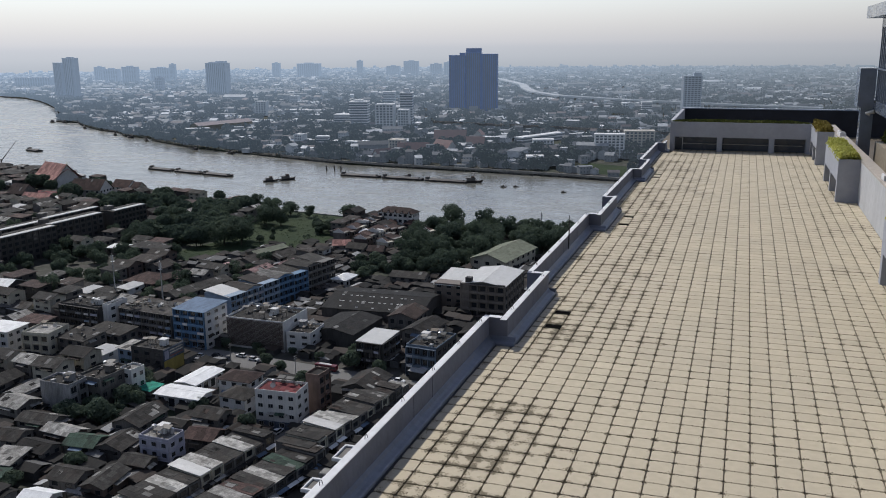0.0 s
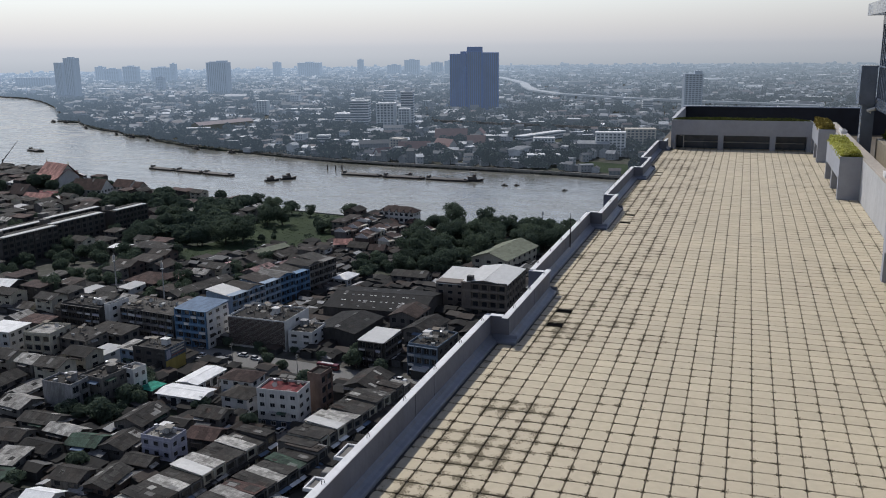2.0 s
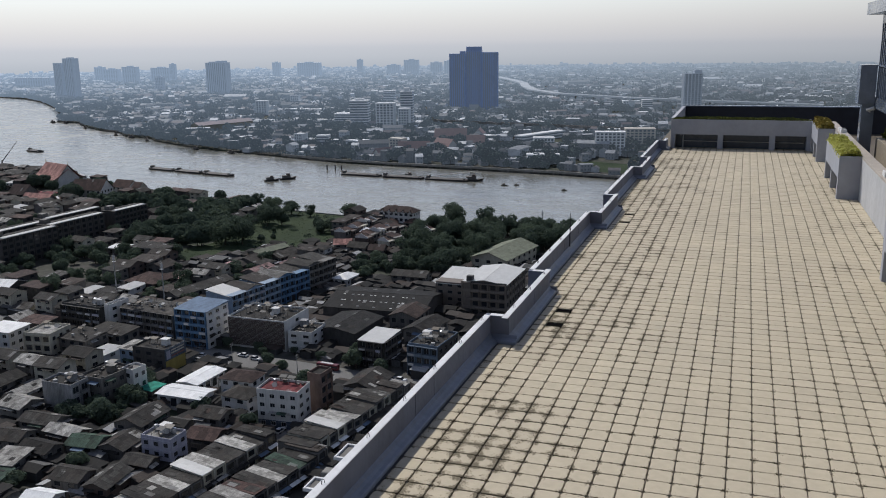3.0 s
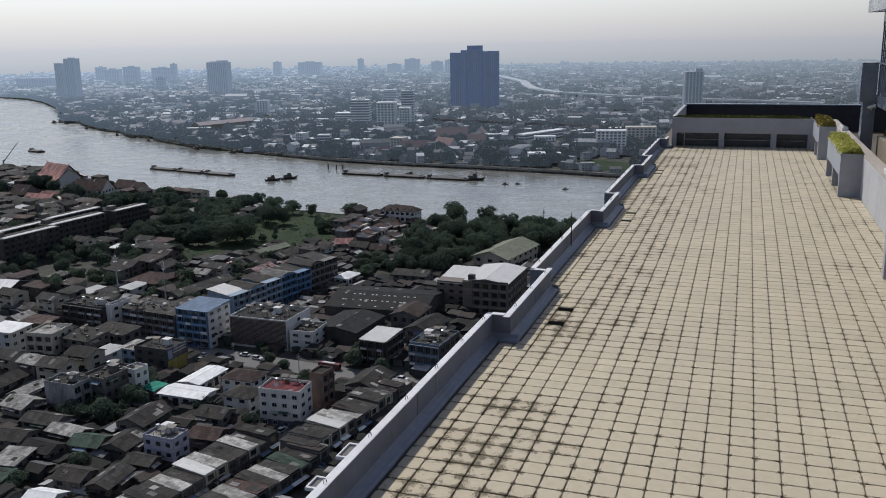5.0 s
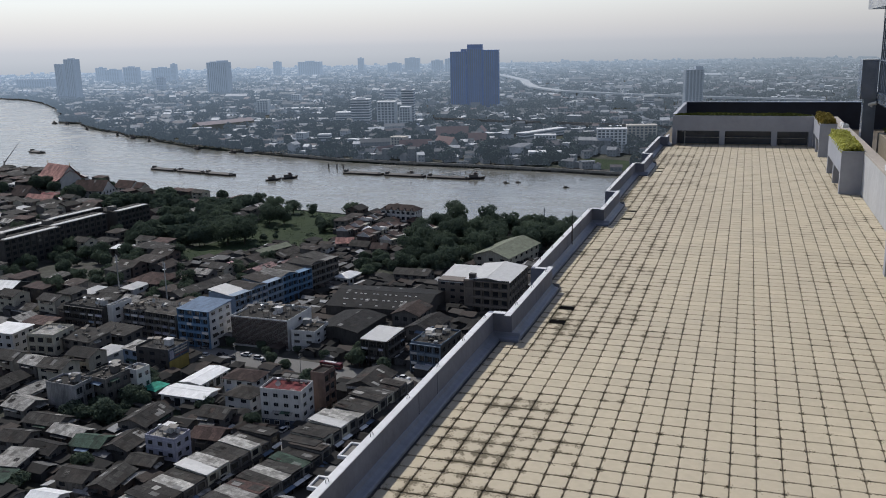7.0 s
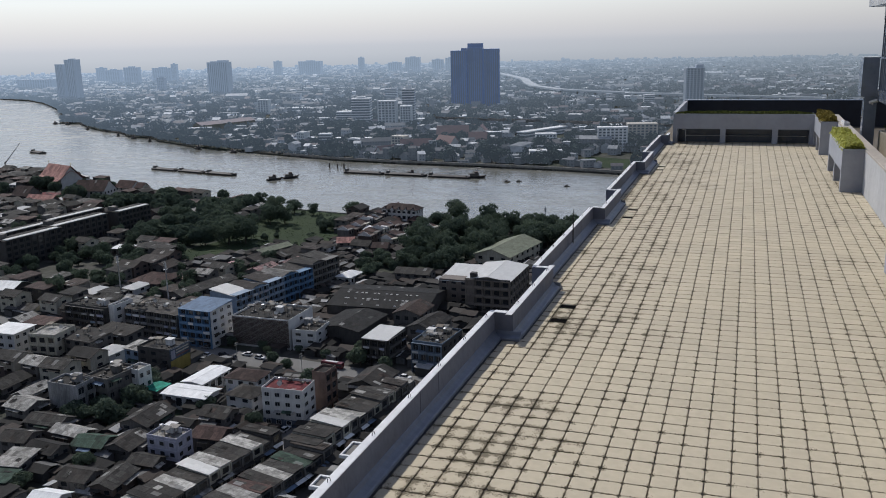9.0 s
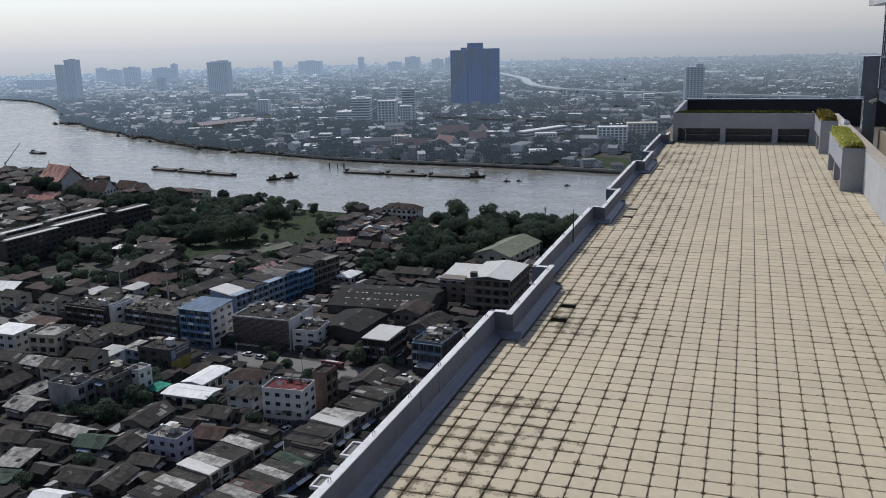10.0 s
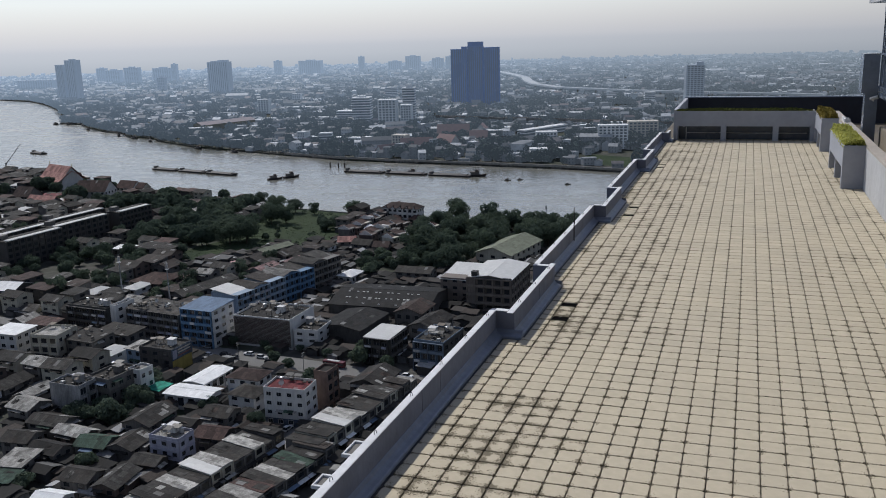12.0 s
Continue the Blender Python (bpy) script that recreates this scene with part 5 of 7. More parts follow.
def city(tag, dark, mid, light, wall, leaf):
    roof = per_island(tag + "_roofs", [(0, dark), (0.4, mid), (0.50, (mid[0] * 1.25, mid[1] * 0.85, mid[2] * 0.75)), (0.58, mid), (0.76, light), (0.88, (0.48, 0.49, 0.50)), (1, (0.82, 0.83, 0.84))], rough=0.7, spec=0.2, fine=0.4)
    walls = per_island(tag + "_walls", [(0, tuple(v * 0.5 for v in wall)), (0.6, wall), (1, tuple(min(v * 2.2, 0.75) for v in wall))], fine=0.3)
    green = leaves(tag + "_leaves", tuple(v * 0.8 for v in leaf), tuple(v * 1.25 for v in leaf))
    # walls, roofs and leaves all carry the painted haze
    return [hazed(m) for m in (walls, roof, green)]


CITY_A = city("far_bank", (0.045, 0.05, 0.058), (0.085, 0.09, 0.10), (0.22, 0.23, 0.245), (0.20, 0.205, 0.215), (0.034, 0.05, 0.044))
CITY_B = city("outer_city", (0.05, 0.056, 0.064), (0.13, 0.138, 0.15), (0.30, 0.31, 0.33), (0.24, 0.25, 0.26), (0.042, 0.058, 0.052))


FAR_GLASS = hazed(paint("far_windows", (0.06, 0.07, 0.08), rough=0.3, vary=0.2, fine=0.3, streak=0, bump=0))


def clear_view(x, y):
    """Nothing stands on or just in front of the market hall and the long white hall."""
    return not any(abs(x - a) < 34 and -70 < y - b < 55 for a, b in ((-742, 1130), (-742, 1170), (-244, 1099), (-244, 1060)))


def scatter(rng, r0, r1, n, poly):
    out = []
    while len(out) < n:
        r = math.sqrt(rng.uniform(r0 * r0, r1 * r1))
        a = radians(rng.uniform(-50, 13))
        x, y = r * math.sin(a), r * math.cos(a)
        if inside(x, y, poly) and inside(x - 10, y - 16, poly) and clear_view(x, y):
            out.append((x, y))
    return out


def many_houses(name, label, spots_, seed, low, high, mats, panes=False):
    """Small gabled and flat houses, some with a second volume, joined into one mesh."""
    rng = random.Random(seed)
    g = Geo()
    for x, y in spots_:
        yaw = radians(rng.choice((-5, 12, 30, 85)) + rng.uniform(-6, 6))
        w, d = (rng.uniform(6, 13), rng.uniform(6, 10)) if panes else (rng.uniform(7, 18), rng.uniform(7, 13))
        if rng.random() < 0.12:
            w, d = w * rng.uniform(2, 3.6), d * rng.uniform(1.1, 1.6)
        h = rng.uniform(low, high) * (1.8 if rng.random() < 0.1 else 1)
        rise = rng.choice((0.15, 0.3, 2.2, 2.6)) * min(d / 9, 2)
        c, s = math.cos(yaw), math.sin(yaw)

        def P(u, v, z):
            return (x + u * c - v * s, y + u * s + v * c, z)
        W, D = w / 2, d / 2
        n = len(g.v)
        g.v += [P(-W, -D, 0), P(W, -D, 0), P(W, D, 0), P(-W, D, 0), P(-W, -D, h), P(W, -D, h), P(W, D, h), P(-W, D, h), P(-W, 0, h + rise), P(W, 0, h + rise)]
        g.f += [(n, n + 1, n + 5, n + 4), (n + 2, n + 3, n + 7, n + 6), (n + 1, n + 2, n + 6, n + 9, n + 5), (n + 3, n, n + 4, n + 8, n + 7)]
        g.m += [0] * 4
        if panes:
            fl = max(1, int(h / 3))
            for k in range(fl):
                z = (k + 0.35) * h / fl
                m = max(2, int(w / 3))
                for i in range(m):
                    u = -W + (i + 0.5) * w / m
                    g.face([P(u - 0.6, -D - 0.03, z), P(u + 0.6, -D - 0.03, z), P(u + 0.6, -D - 0.03, z + 1.3), P(u - 0.6, -D - 0.03, z + 1.3)], 2)
                m = max(2, int(d / 3))
                for i in range(m):
                    u = -D + (i + 0.5) * d / m
                    g.face([P(W + 0.03, u - 0.6, z), P(W + 0.03, u + 0.6, z), P(W + 0.03, u + 0.6, z + 1.3), P(W + 0.03, u - 0.6, z + 1.3)], 2)
        n = len(g.v)
        e = 0.5
        g.v += [P(-W - e, -D - e, h - 0.15), P(W + e, -D - e, h - 0.15), P(W + e, 0, h + rise + 0.2), P(-W - e, 0, h + rise + 0.2), P(W + e, D + e, h - 0.15), P(-W - e, D + e, h - 0.15)]
        g.f += [(n, n + 1, n + 2, n + 3), (n + 3, n + 2, n + 4, n + 5)]
        g.m += [1, 1]
    solid(name, g, mats[:2] + [FAR_GLASS], label, "houses", kind="stuff")


def many_trees(name, label, spots_, seed, cards, low, high, mats):
    rng = random.Random(seed)
    g = Geo()
    for x, y in spots_:
        h = rng.uniform(low, high)
        r = h * rng.uniform(0.38, 0.6)
        g.tube([(x, y, -0.5), (x, y, h * 0.6)], [0.35, 0.15], 4, 1)
        for _ in range(cards):
            d = Vector((rng.gauss(0, 1), rng.gauss(0, 1), rng.gauss(0.2, 0.8))).normalized()
            leaf_card(g, (x + d.x * r, y + d.y * r, h * 0.62 + d.z * h * 0.36), rng.uniform(0.2, 0.42) * r, rng, d)
    solid(name, g, [mats[2], BARK], label, "trees", kind="stuff")


many_trees("riverside_woods", "dense dark trees near the temple and the river", FAR_WOODS, 19, 260, 8, 14, [None, None, TREE_LEAF])
rng = random.Random(77)
ZONES = [
    (780, 1300, 1400, 1900, CITY_A, 3.5, 8, 70, "far_bank_houses", "crowded low houses along the far river bank", "far_bank_trees", "dark green trees between the far bank houses"),
    (1260, 2250, 2900, 4600, CITY_B, 4, 9, 34, "midland_houses", "endless low city of pale and grey roofs", "midland_trees", "scattered trees of the far city"),
    (2200, 3200, 4200, 4600, CITY_B, 5, 10, 16, "distant_houses", "pale roofs of the hazy outer city", "distant_trees", "hazy trees of the outer city"),
    (3150, 4620, 7000, 6500, CITY_B, 6, 12, 8, "skyline_houses", "faint low roofs lost in the haze", "skyline_trees", "faint trees lost in the haze"),
]
for k, (r0, r1, nh, nt, mats, lo, hi, cards, n1, l1, n2, l2) in enumerate(ZONES):
    many_houses(n1, l1, [p for p in scatter(rng, r0, r1, nh, NORTH) if not inside(*p, FAR_PARK)], 10 + k, lo, hi, mats, k == 0)
    groves = [(x + rng.gauss(0, 20), y + rng.gauss(0, 30)) for x, y in scatter(rng, r0, r1, nt // 6, NORTH) for _ in range(6)]
    many_trees(n2, l2, [p for p in groves if inside(*p, NORTH) and inside(p[0] - 4, p[1] - 12, NORTH) and not inside(*p, FAR_PARK) and clear_view(*p)], 20 + k, cards, 7 + k, 14 + k, mats)
edge = []
rng = random.Random(78)
for (x0, y0), (x1, y1) in zip(FAR_BANK[1:], FAR_BANK[2:26]):
    n = max(1, int(math.hypot(x1 - x0, y1 - y0) / 13))
    for i in range(n):
        if rng.random() < (0.68 if x0 > -600 else 0.85) and not (-150 < x0 + (x1 - x0) * i / n < -95):
            edge.append((x0 + (x1 - x0) * i / n + rng.uniform(-4, 4), y0 + (y1 - y0) * i / n + rng.uniform(6, 20)))
for (x0, y0), (x1, y1) in zip(FAR_BANK[8:25], FAR_BANK[9:26]):
    n_ = Vector((y1 - y0, x0 - x1, 0)).normalized()
    n_ = -n_ if n_.y < 0 else n_
    for i in range(int(math.hypot(x1 - x0, y1 - y0) / 4.2)):
        s_, o_ = rng.random(), 110 * rng.random() ** 1.6 - 1
        edge.append((x0 + (x1 - x0) * s_ + n_.x * o_, y0 + (y1 - y0) * s_ + n_.y * o_))
front = []
for (x0, y0), (x1, y1) in zip(FAR_BANK[5:24], FAR_BANK[6:25]):
    for i in range(int(math.hypot(x1 - x0, y1 - y0) / 15)):
        t_ = rng.random()
        front.append((x0 + (x1 - x0) * t_ + rng.uniform(0, 8), y0 + (y1 - y0) * t_ + rng.uniform(9, 30)))
many_houses("waterfront_houses", "old wooden houses along the far water's edge", [p for p in front if not inside(*p, FAR_PARK)], 15, 3, 6.5, CITY_A, True)
many_trees("bank_trees", "row of dark trees along the far bank", [p for p in edge if clear_view(*p)], 7, 90, 6, 12, CITY_A)

low_edge = []
for (x0, y0), (x1, y1) in zip(FAR_BANK[7:25], FAR_BANK[8:26]):
    n = max(1, int(math.hypot(x1 - x0, y1 - y0) / 4.5))
    low_edge += [(x0 + (x1 - x0) * i / n + rng.uniform(-1, 2), y0 + (y1 - y0) * i / n + rng.uniform(0.5, 4)) for i in range(n)]
many_trees("bank_bushes", "dense dark bushes at the far water's edge", low_edge, 8, 26, 3.0, 6.0, CITY_A)

TOWER_PAINTS = {
    "slate": paint("slate_glass_wall", (0.07, 0.17, 0.46), rough=0.3, vary=0.12, fine=0.4, coarse=0.02, streak=0.1, bump=0),
    "blue": paint("blue_glass_wall", (0.16, 0.21, 0.28), rough=0.35, vary=0.12, fine=0.4, coarse=0.02, streak=0.1, bump=0),
    "pale": paint("pale_tower_plaster", (0.55, 0.56, 0.57), vary=0.12, fine=0.4, coarse=0.02, streak=0.15, bump=0),
    "white": paint("white_tower_plaster", (0.68, 0.68, 0.68), vary=0.12, fine=0.4, coarse=0.02, streak=0.15, bump=0),
    # haze tint put into the wall colour of the furthest towers
    "haze": paint("pale_blue_tower_wall", (0.30, 0.34, 0.40), vary=0.1, fine=0.2, coarse=0.01, streak=0.1, bump=0),
    "beige": paint("beige_tower_plaster", (0.50, 0.45, 0.38), vary=0.12, fine=0.4, coarse=0.02, streak=0.15, bump=0),
}
# haze glow painted into every tower paint, weaker on the slate one
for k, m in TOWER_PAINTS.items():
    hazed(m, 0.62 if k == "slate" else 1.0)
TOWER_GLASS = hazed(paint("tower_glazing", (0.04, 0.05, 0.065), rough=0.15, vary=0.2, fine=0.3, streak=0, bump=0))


def tower(label, x, y, w, d, h, yaw, floors, color, style="bands", bays=8, crown=None):
    """A tall block: core with glazing, floor bands or piers standing proud, and a plant room on top."""
    ob = thing("tower_block", label, "tower", pose(x, y, 0, 0, 0, yaw), "far towers")
    fh = h / floors
    part("core", Geo().box(-w / 2 + 0.4, w / 2 - 0.4, -d / 2 + 0.4, d / 2 - 0.4, 0, h - 0.5), TOWER_GLASS if style != "solid" else TOWER_PAINTS[color], ob, "dark glazing" if style != "solid" else "")
    if style == "bands":
        me = Geo().box(-w / 2, w / 2, -d / 2, d / 2, -fh * 0.2, fh * 0.2).mesh("floor_band", TOWER_PAINTS[color])
        for k in range(floors):
            part("floor_band", me, None, ob, "", pose(0, 0, k * fh + fh * 0.2))
    if style in ("piers", "solid"):
        pw = w / bays * (0.62 if style == "piers" else 0.3)
        me = Geo().box(-pw / 2, pw / 2, -d / 2, d / 2, 0, h).mesh("pier", TOWER_PAINTS[color])
        for i in range(bays + 1):
            part("pier", me, None, ob, "", pose(-w / 2 + pw / 2 + (w - pw) * i / bays, 0, 0))
        pd = d / 5
        me = Geo().box(-w / 2 - 0.15, w / 2 + 0.15, -pd * 0.3, pd * 0.3, 0, h).mesh("pier", TOWER_PAINTS[color])
        for i in range(5):
            part("pier", me, None, ob, "", pose(0, -d / 2 + pd * (i + 0.5), 0))
    if style == "grid":
        me = Geo().box(-w / 2, w / 2, -d / 2, d / 2, -fh * 0.2, fh * 0.2).mesh("floor_band", TOWER_PAINTS[color])
        for k in range(floors + 1):
            part("floor_band", me, None, ob, "", pose(0, 0, k * fh))
        pw = w / bays * 0.35
        me = Geo().box(-pw / 2, pw / 2, -d / 2 - 0.1, d / 2 + 0.1, 0, h).mesh("pier", TOWER_PAINTS[color])
        for i in range(bays + 1):
            part("pier", me, None, ob, "", pose(-w / 2 + pw / 2 + (w - pw) * i / bays, 0, 0))
    part("parapet", Geo().box(-w / 2 - 0.2, w / 2 + 0.2, -d / 2 - 0.2, d / 2 + 0.2, h - 0.6, h + 0.9), TOWER_PAINTS[color], ob)
    if crown:
        for (cx, cw, cd, ch) in crown:
            part("plant_room", Geo().box(cx - cw / 2, cx + cw / 2, -cd / 2, cd / 2, h + 0.5, h + ch), TOWER_PAINTS[color], ob)
    return ob


tower("wide dark blue twin-winged apartment tower", -498, 1548, 29, 30, 102, 13, 30, "slate", "piers", 7, [(9, 10, 12, 5)])
tower("dark blue tower wing with a tall lift head", -469.5, 1556, 28, 28, 107, 13, 30, "slate", "piers", 7, [(0, 28, 14, 8)])
tower("wide dark blue twin-winged apartment tower", -441, 1561, 29, 30, 104, 13, 30, "slate", "piers", 7)
tower("slim pale blue riverside tower", -1504, 1672, 20, 24, 88, 11, 26, "haze", "piers", 5)
tower("slim pale blue riverside tower with a curved head", -1480, 1680, 24, 28, 98, 11, 30, "haze", "piers", 5, [(0, 12, 12, 3)])
tower("broad blue glass office tower", -1240, 1915, 52, 30, 82, 11, 24, "haze", "piers", 10, [(10, 24, 16, 5), (-12, 16, 14, 3)])
for (x, y, w, h, lab) in ((-1905, 2432, 58, 60, "pale hazy tower block on the horizon"), (-1864, 2540, 76, 54, "broad hazy slab block on the horizon"), (-1815, 2535, 22, 66, "thin hazy tower on the horizon"), (-1509, 2045, 25, 42, "small grey-blue tower on the horizon"), (-2032, 2498, 62, 51, "broad hazy slab block on the horizon"), (-2143, 2573, 36, 56, "pale hazy tower block on the horizon"),
                       (-1710, 3043, 32, 59, "thin hazy tower on the horizon"), (-1578, 3058, 98, 57, "broad hazy slab block on the horizon"), (-1427, 3192, 25, 65, "thin hazy tower on the horizon"), (-1221, 3214, 64, 62, "pale hazy tower block on the horizon"), (-1124, 3225, 50, 52, "pale hazy tower block on the horizon"), (-1085, 3260, 40, 57, "pale hazy tower block on the horizon"), (-1330, 3300, 60, 42, "broad hazy slab block on the horizon"), (-1800, 3200, 20, 45, "thin hazy tower on the horizon")):
    w *= 0.88
    tower(lab, x, y, w, w * 0.4 if w > 40 else w * 0.7, h, 9, max(6, int(h / 4)), "haze", "grid", max(4, int(w / 8)), [(0, w * 0.35, w * 0.25, 4)])
tower("slim beige apartment tower with ribbed sides", -87, 1565, 30, 24, 66, 13, 20, "haze", "grid", 5, [(8, 12, 14, 6)])
tower("white office block with dark ribbon windows", -534, 1189, 27, 24, 41, 14, 11, "white", "bands", crown=[(0, 12, 10, 3)])
tower("low white office wing with ribbon windows", -566, 1200, 24, 22, 21, 14, 6, "white", "bands")
tower("stepped white and grey condominium", -478, 1153, 26, 24, 40, 14, 11, "pale", "grid", 5)
tower("stepped white and grey condominium", -455, 1165, 16, 20, 32, 14, 9, "pale", "grid", 4)
tower("dark condominium tower with a roof mast", -462, 1195, 18, 20, 54, 14, 15, "pale", "bands", crown=[(0, 8, 8, 6)])
tower("white apartment house with square windows", -136, 958, 32, 14, 25, 10, 8, "white", "grid", 7)
tower("beige apartment house with square windows", -113, 1035, 34, 18, 22, 12, 7, "beige", "grid", 7)
tower("small white block on the far bank", -194, 852, 17, 14, 12, 16, 4, "white", "bands")
tower("small white block on the far bank", -180, 880, 9, 10, 9, 16, 3, "white", "bands")
tower("white block with a flat roof", -216, 990, 24, 14, 14, 15, 4, "white", "grid", 6)
tower("grey mid-rise block of flats", -818, 1397, 21, 16, 25, 13, 8, "pale", "grid", 4)
tower("grey mid-rise block of flats", -867, 1612, 18, 14, 22, 12, 7, "pale", "grid", 4)
tower("white mid-rise block of flats", -676, 1653, 24, 16, 30, 12, 9, "white", "bands")
tower("white mid-rise block of flats", -193, 1607, 30, 16, 17, 13, 5, "white", "grid", 6)
tower("white mid-rise block of flats", -160, 1560, 18, 14, 22, 13, 7, "white", "bands")
tower("long pale hall with a white roof", -244, 1099, 90, 13, 8, 66, 2, "white", "bands")
tower("long pale hall with a white roof", -1660, 2060, 150, 30, 9, 10, 2, "white", "bands")
tower("long pale hall with a white roof", -745, 1420, 70, 20, 10, 12, 2, "white", "bands")
rng = random.Random(79)
for i in range(11):
    x, y = rng.uniform(-520, -130), rng.uniform(850, 1150)
    y = max(y, 880 + max(0, -300 - x) * 0.36)
    fl = rng.choice((3, 3, 4, 5))
    tower(rng.choice(("white walk-up block near the far bank", "pale walk-up block with dark windows")), x, y, rng.uniform(10, 20), rng.uniform(9, 13), fl * 3.2, rng.choice((15, 8, -10)), fl, rng.choice(("white", "pale", "pale", "beige")), rng.choice(("grid", "bands")), 4)
long_hall = thing("market_hall", "long market hall with a faded red roof", "hall", pose(-742, 1148, 0, 0, 0, 71))
part("wall", wall_geo("gable", 100, 20, 9, 0.35, 1), WALLS["cream"], long_hall)
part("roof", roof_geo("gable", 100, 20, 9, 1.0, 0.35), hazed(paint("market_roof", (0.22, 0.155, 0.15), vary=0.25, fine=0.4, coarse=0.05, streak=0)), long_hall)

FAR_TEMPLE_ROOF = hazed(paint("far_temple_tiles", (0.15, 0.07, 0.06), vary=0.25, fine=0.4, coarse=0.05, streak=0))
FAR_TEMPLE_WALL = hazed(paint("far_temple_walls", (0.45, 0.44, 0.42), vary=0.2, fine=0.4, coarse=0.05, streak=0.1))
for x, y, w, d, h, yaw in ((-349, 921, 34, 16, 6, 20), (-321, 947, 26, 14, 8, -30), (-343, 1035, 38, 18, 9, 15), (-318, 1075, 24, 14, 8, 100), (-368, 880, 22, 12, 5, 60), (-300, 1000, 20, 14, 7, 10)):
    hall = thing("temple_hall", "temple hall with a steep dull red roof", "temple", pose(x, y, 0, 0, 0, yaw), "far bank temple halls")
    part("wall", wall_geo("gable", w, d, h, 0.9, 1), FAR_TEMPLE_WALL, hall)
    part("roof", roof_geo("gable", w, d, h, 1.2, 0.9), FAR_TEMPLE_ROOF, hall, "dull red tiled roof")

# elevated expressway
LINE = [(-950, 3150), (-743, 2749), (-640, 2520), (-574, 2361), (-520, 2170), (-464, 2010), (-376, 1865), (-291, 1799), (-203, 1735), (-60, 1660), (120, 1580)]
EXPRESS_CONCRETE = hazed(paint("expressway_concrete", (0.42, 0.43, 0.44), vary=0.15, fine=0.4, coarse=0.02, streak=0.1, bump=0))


def elevated(name, label, line, z, half, deep, edge_h, concrete):
    """A road deck with edge barriers on a row of columns."""
    ob = thing(name, label, "elevated road", pose(0, 0, 0), kind="structure")
    deck_g, rim = Geo(), Geo()
    for (x0, y0), (x1, y1) in zip(line, line[1:]):
        a, b = Vector((x0, y0, z)), Vector((x1, y1, z))
        n = (b - a).cross(Vector((0, 0, 1))).normalized()
        up = Vector((0, 0, deep))
        ring = (a + n * half, b + n * half, b - n * half, a - n * half)
        deck_g.hull(ring, [p + up for p in ring])
        for s in (-1, 1):
            ring = (a + n * (s * half + 0.25) + up, b + n * (s * half + 0.25) + up, b + n * (s * half - 0.25) + up, a + n * (s * half - 0.25) + up)
            rim.hull(ring, [p + Vector((0, 0, edge_h)) for p in ring])
    part("deck", deck_g, concrete, ob)
    part("barrier", rim, concrete, ob)
    me = Geo().box(-1.6, 1.6, -1.6, 1.6, 0, z).mesh("column", CONCRETE)
    for (x0, y0), (x1, y1) in zip(line, line[1:]):
        k = max(2, int(math.hypot(x1 - x0, y1 - y0) / 45))
        for i in range(k):
            part("column", me, None, ob, "", pose(x0 + (x1 - x0) * i / k, y0 + (y1 - y0) * i / k, 0))


elevated("expressway", "elevated concrete expressway on columns", LINE, 13, 11, 2.2, 1.0, EXPRESS_CONCRETE)
elevated("viaduct", "low grey viaduct across the far district", [(-440, 1236), (-391, 1224), (-289, 1200), (-199, 1177), (-60, 1140), (90, 1100)], 8, 5, 2.0, 1.0, CONCRETE)
tower("long station hall with a grey roof", -668, 1240, 130, 16, 7, 12, 2, "pale", "bands")
tower("long station hall with a pale roof", -700, 1215, 90, 12, 6, 12, 2, "white", "bands")
tower("broad hazy slab block on the river bend", -2080, 2200, 122, 26, 34, 9, 9, "haze", "grid", 14)

# ---------------------------------------------------------------- boats

HULL = paint("dark_hull", (0.045, 0.04, 0.04), vary=0.3, fine=1)
HATCH = paint("grey_hatch", (0.09, 0.085, 0.085), vary=0.3, fine=1)


def barge(x, y, yaw, length):
    ob = thing("river_barge", "long low dark cargo barge moored in line", "barge", pose(x, y, -1.6, 0, 0, yaw), "barge trains")
    L2, W = length / 2, 4.6
    low = [(-L2 + 2, -W * 0.8, -0.4), (L2 - 2, -W * 0.8, -0.4), (L2 - 0.5, 0, -0.4), (L2 - 2, W * 0.8, -0.4), (-L2 + 2, W * 0.8, -0.4), (-L2 + 0.5, 0, -0.4)]
    top = [(-L2 + 2, -W, 1.5), (L2 - 2.4, -W, 1.6), (L2, 0, 2.1), (L2 - 2.4, W, 1.6), (-L2 + 2, W, 1.5), (-L2, 0, 1.9)]
    part("hull", Geo().hull(low, top), HULL, ob)
    part("hatch_cover", Geo().hull([(-L2 + 6, -W + 0.9, 1.6), (L2 - 5, -W + 0.9, 1.6), (L2 - 5, W - 0.9, 1.6), (-L2 + 6, W - 0.9, 1.6)], [(-L2 + 6, -1, 2.5), (L2 - 5, -1, 2.5), (L2 - 5, 1, 2.5), (-L2 + 6, 1, 2.5)]), HATCH, ob)
    part("deck_house", Geo().box(-L2 + 2, -L2 + 5, -2, 2, 1.5, 3.8), WALLS["grey"], ob)
    part("boom", Geo().tube([(L2 - 6, 0, 1.5), (L2 - 1, 0.5, 4.6)], 0.16, 5), HULL, ob)


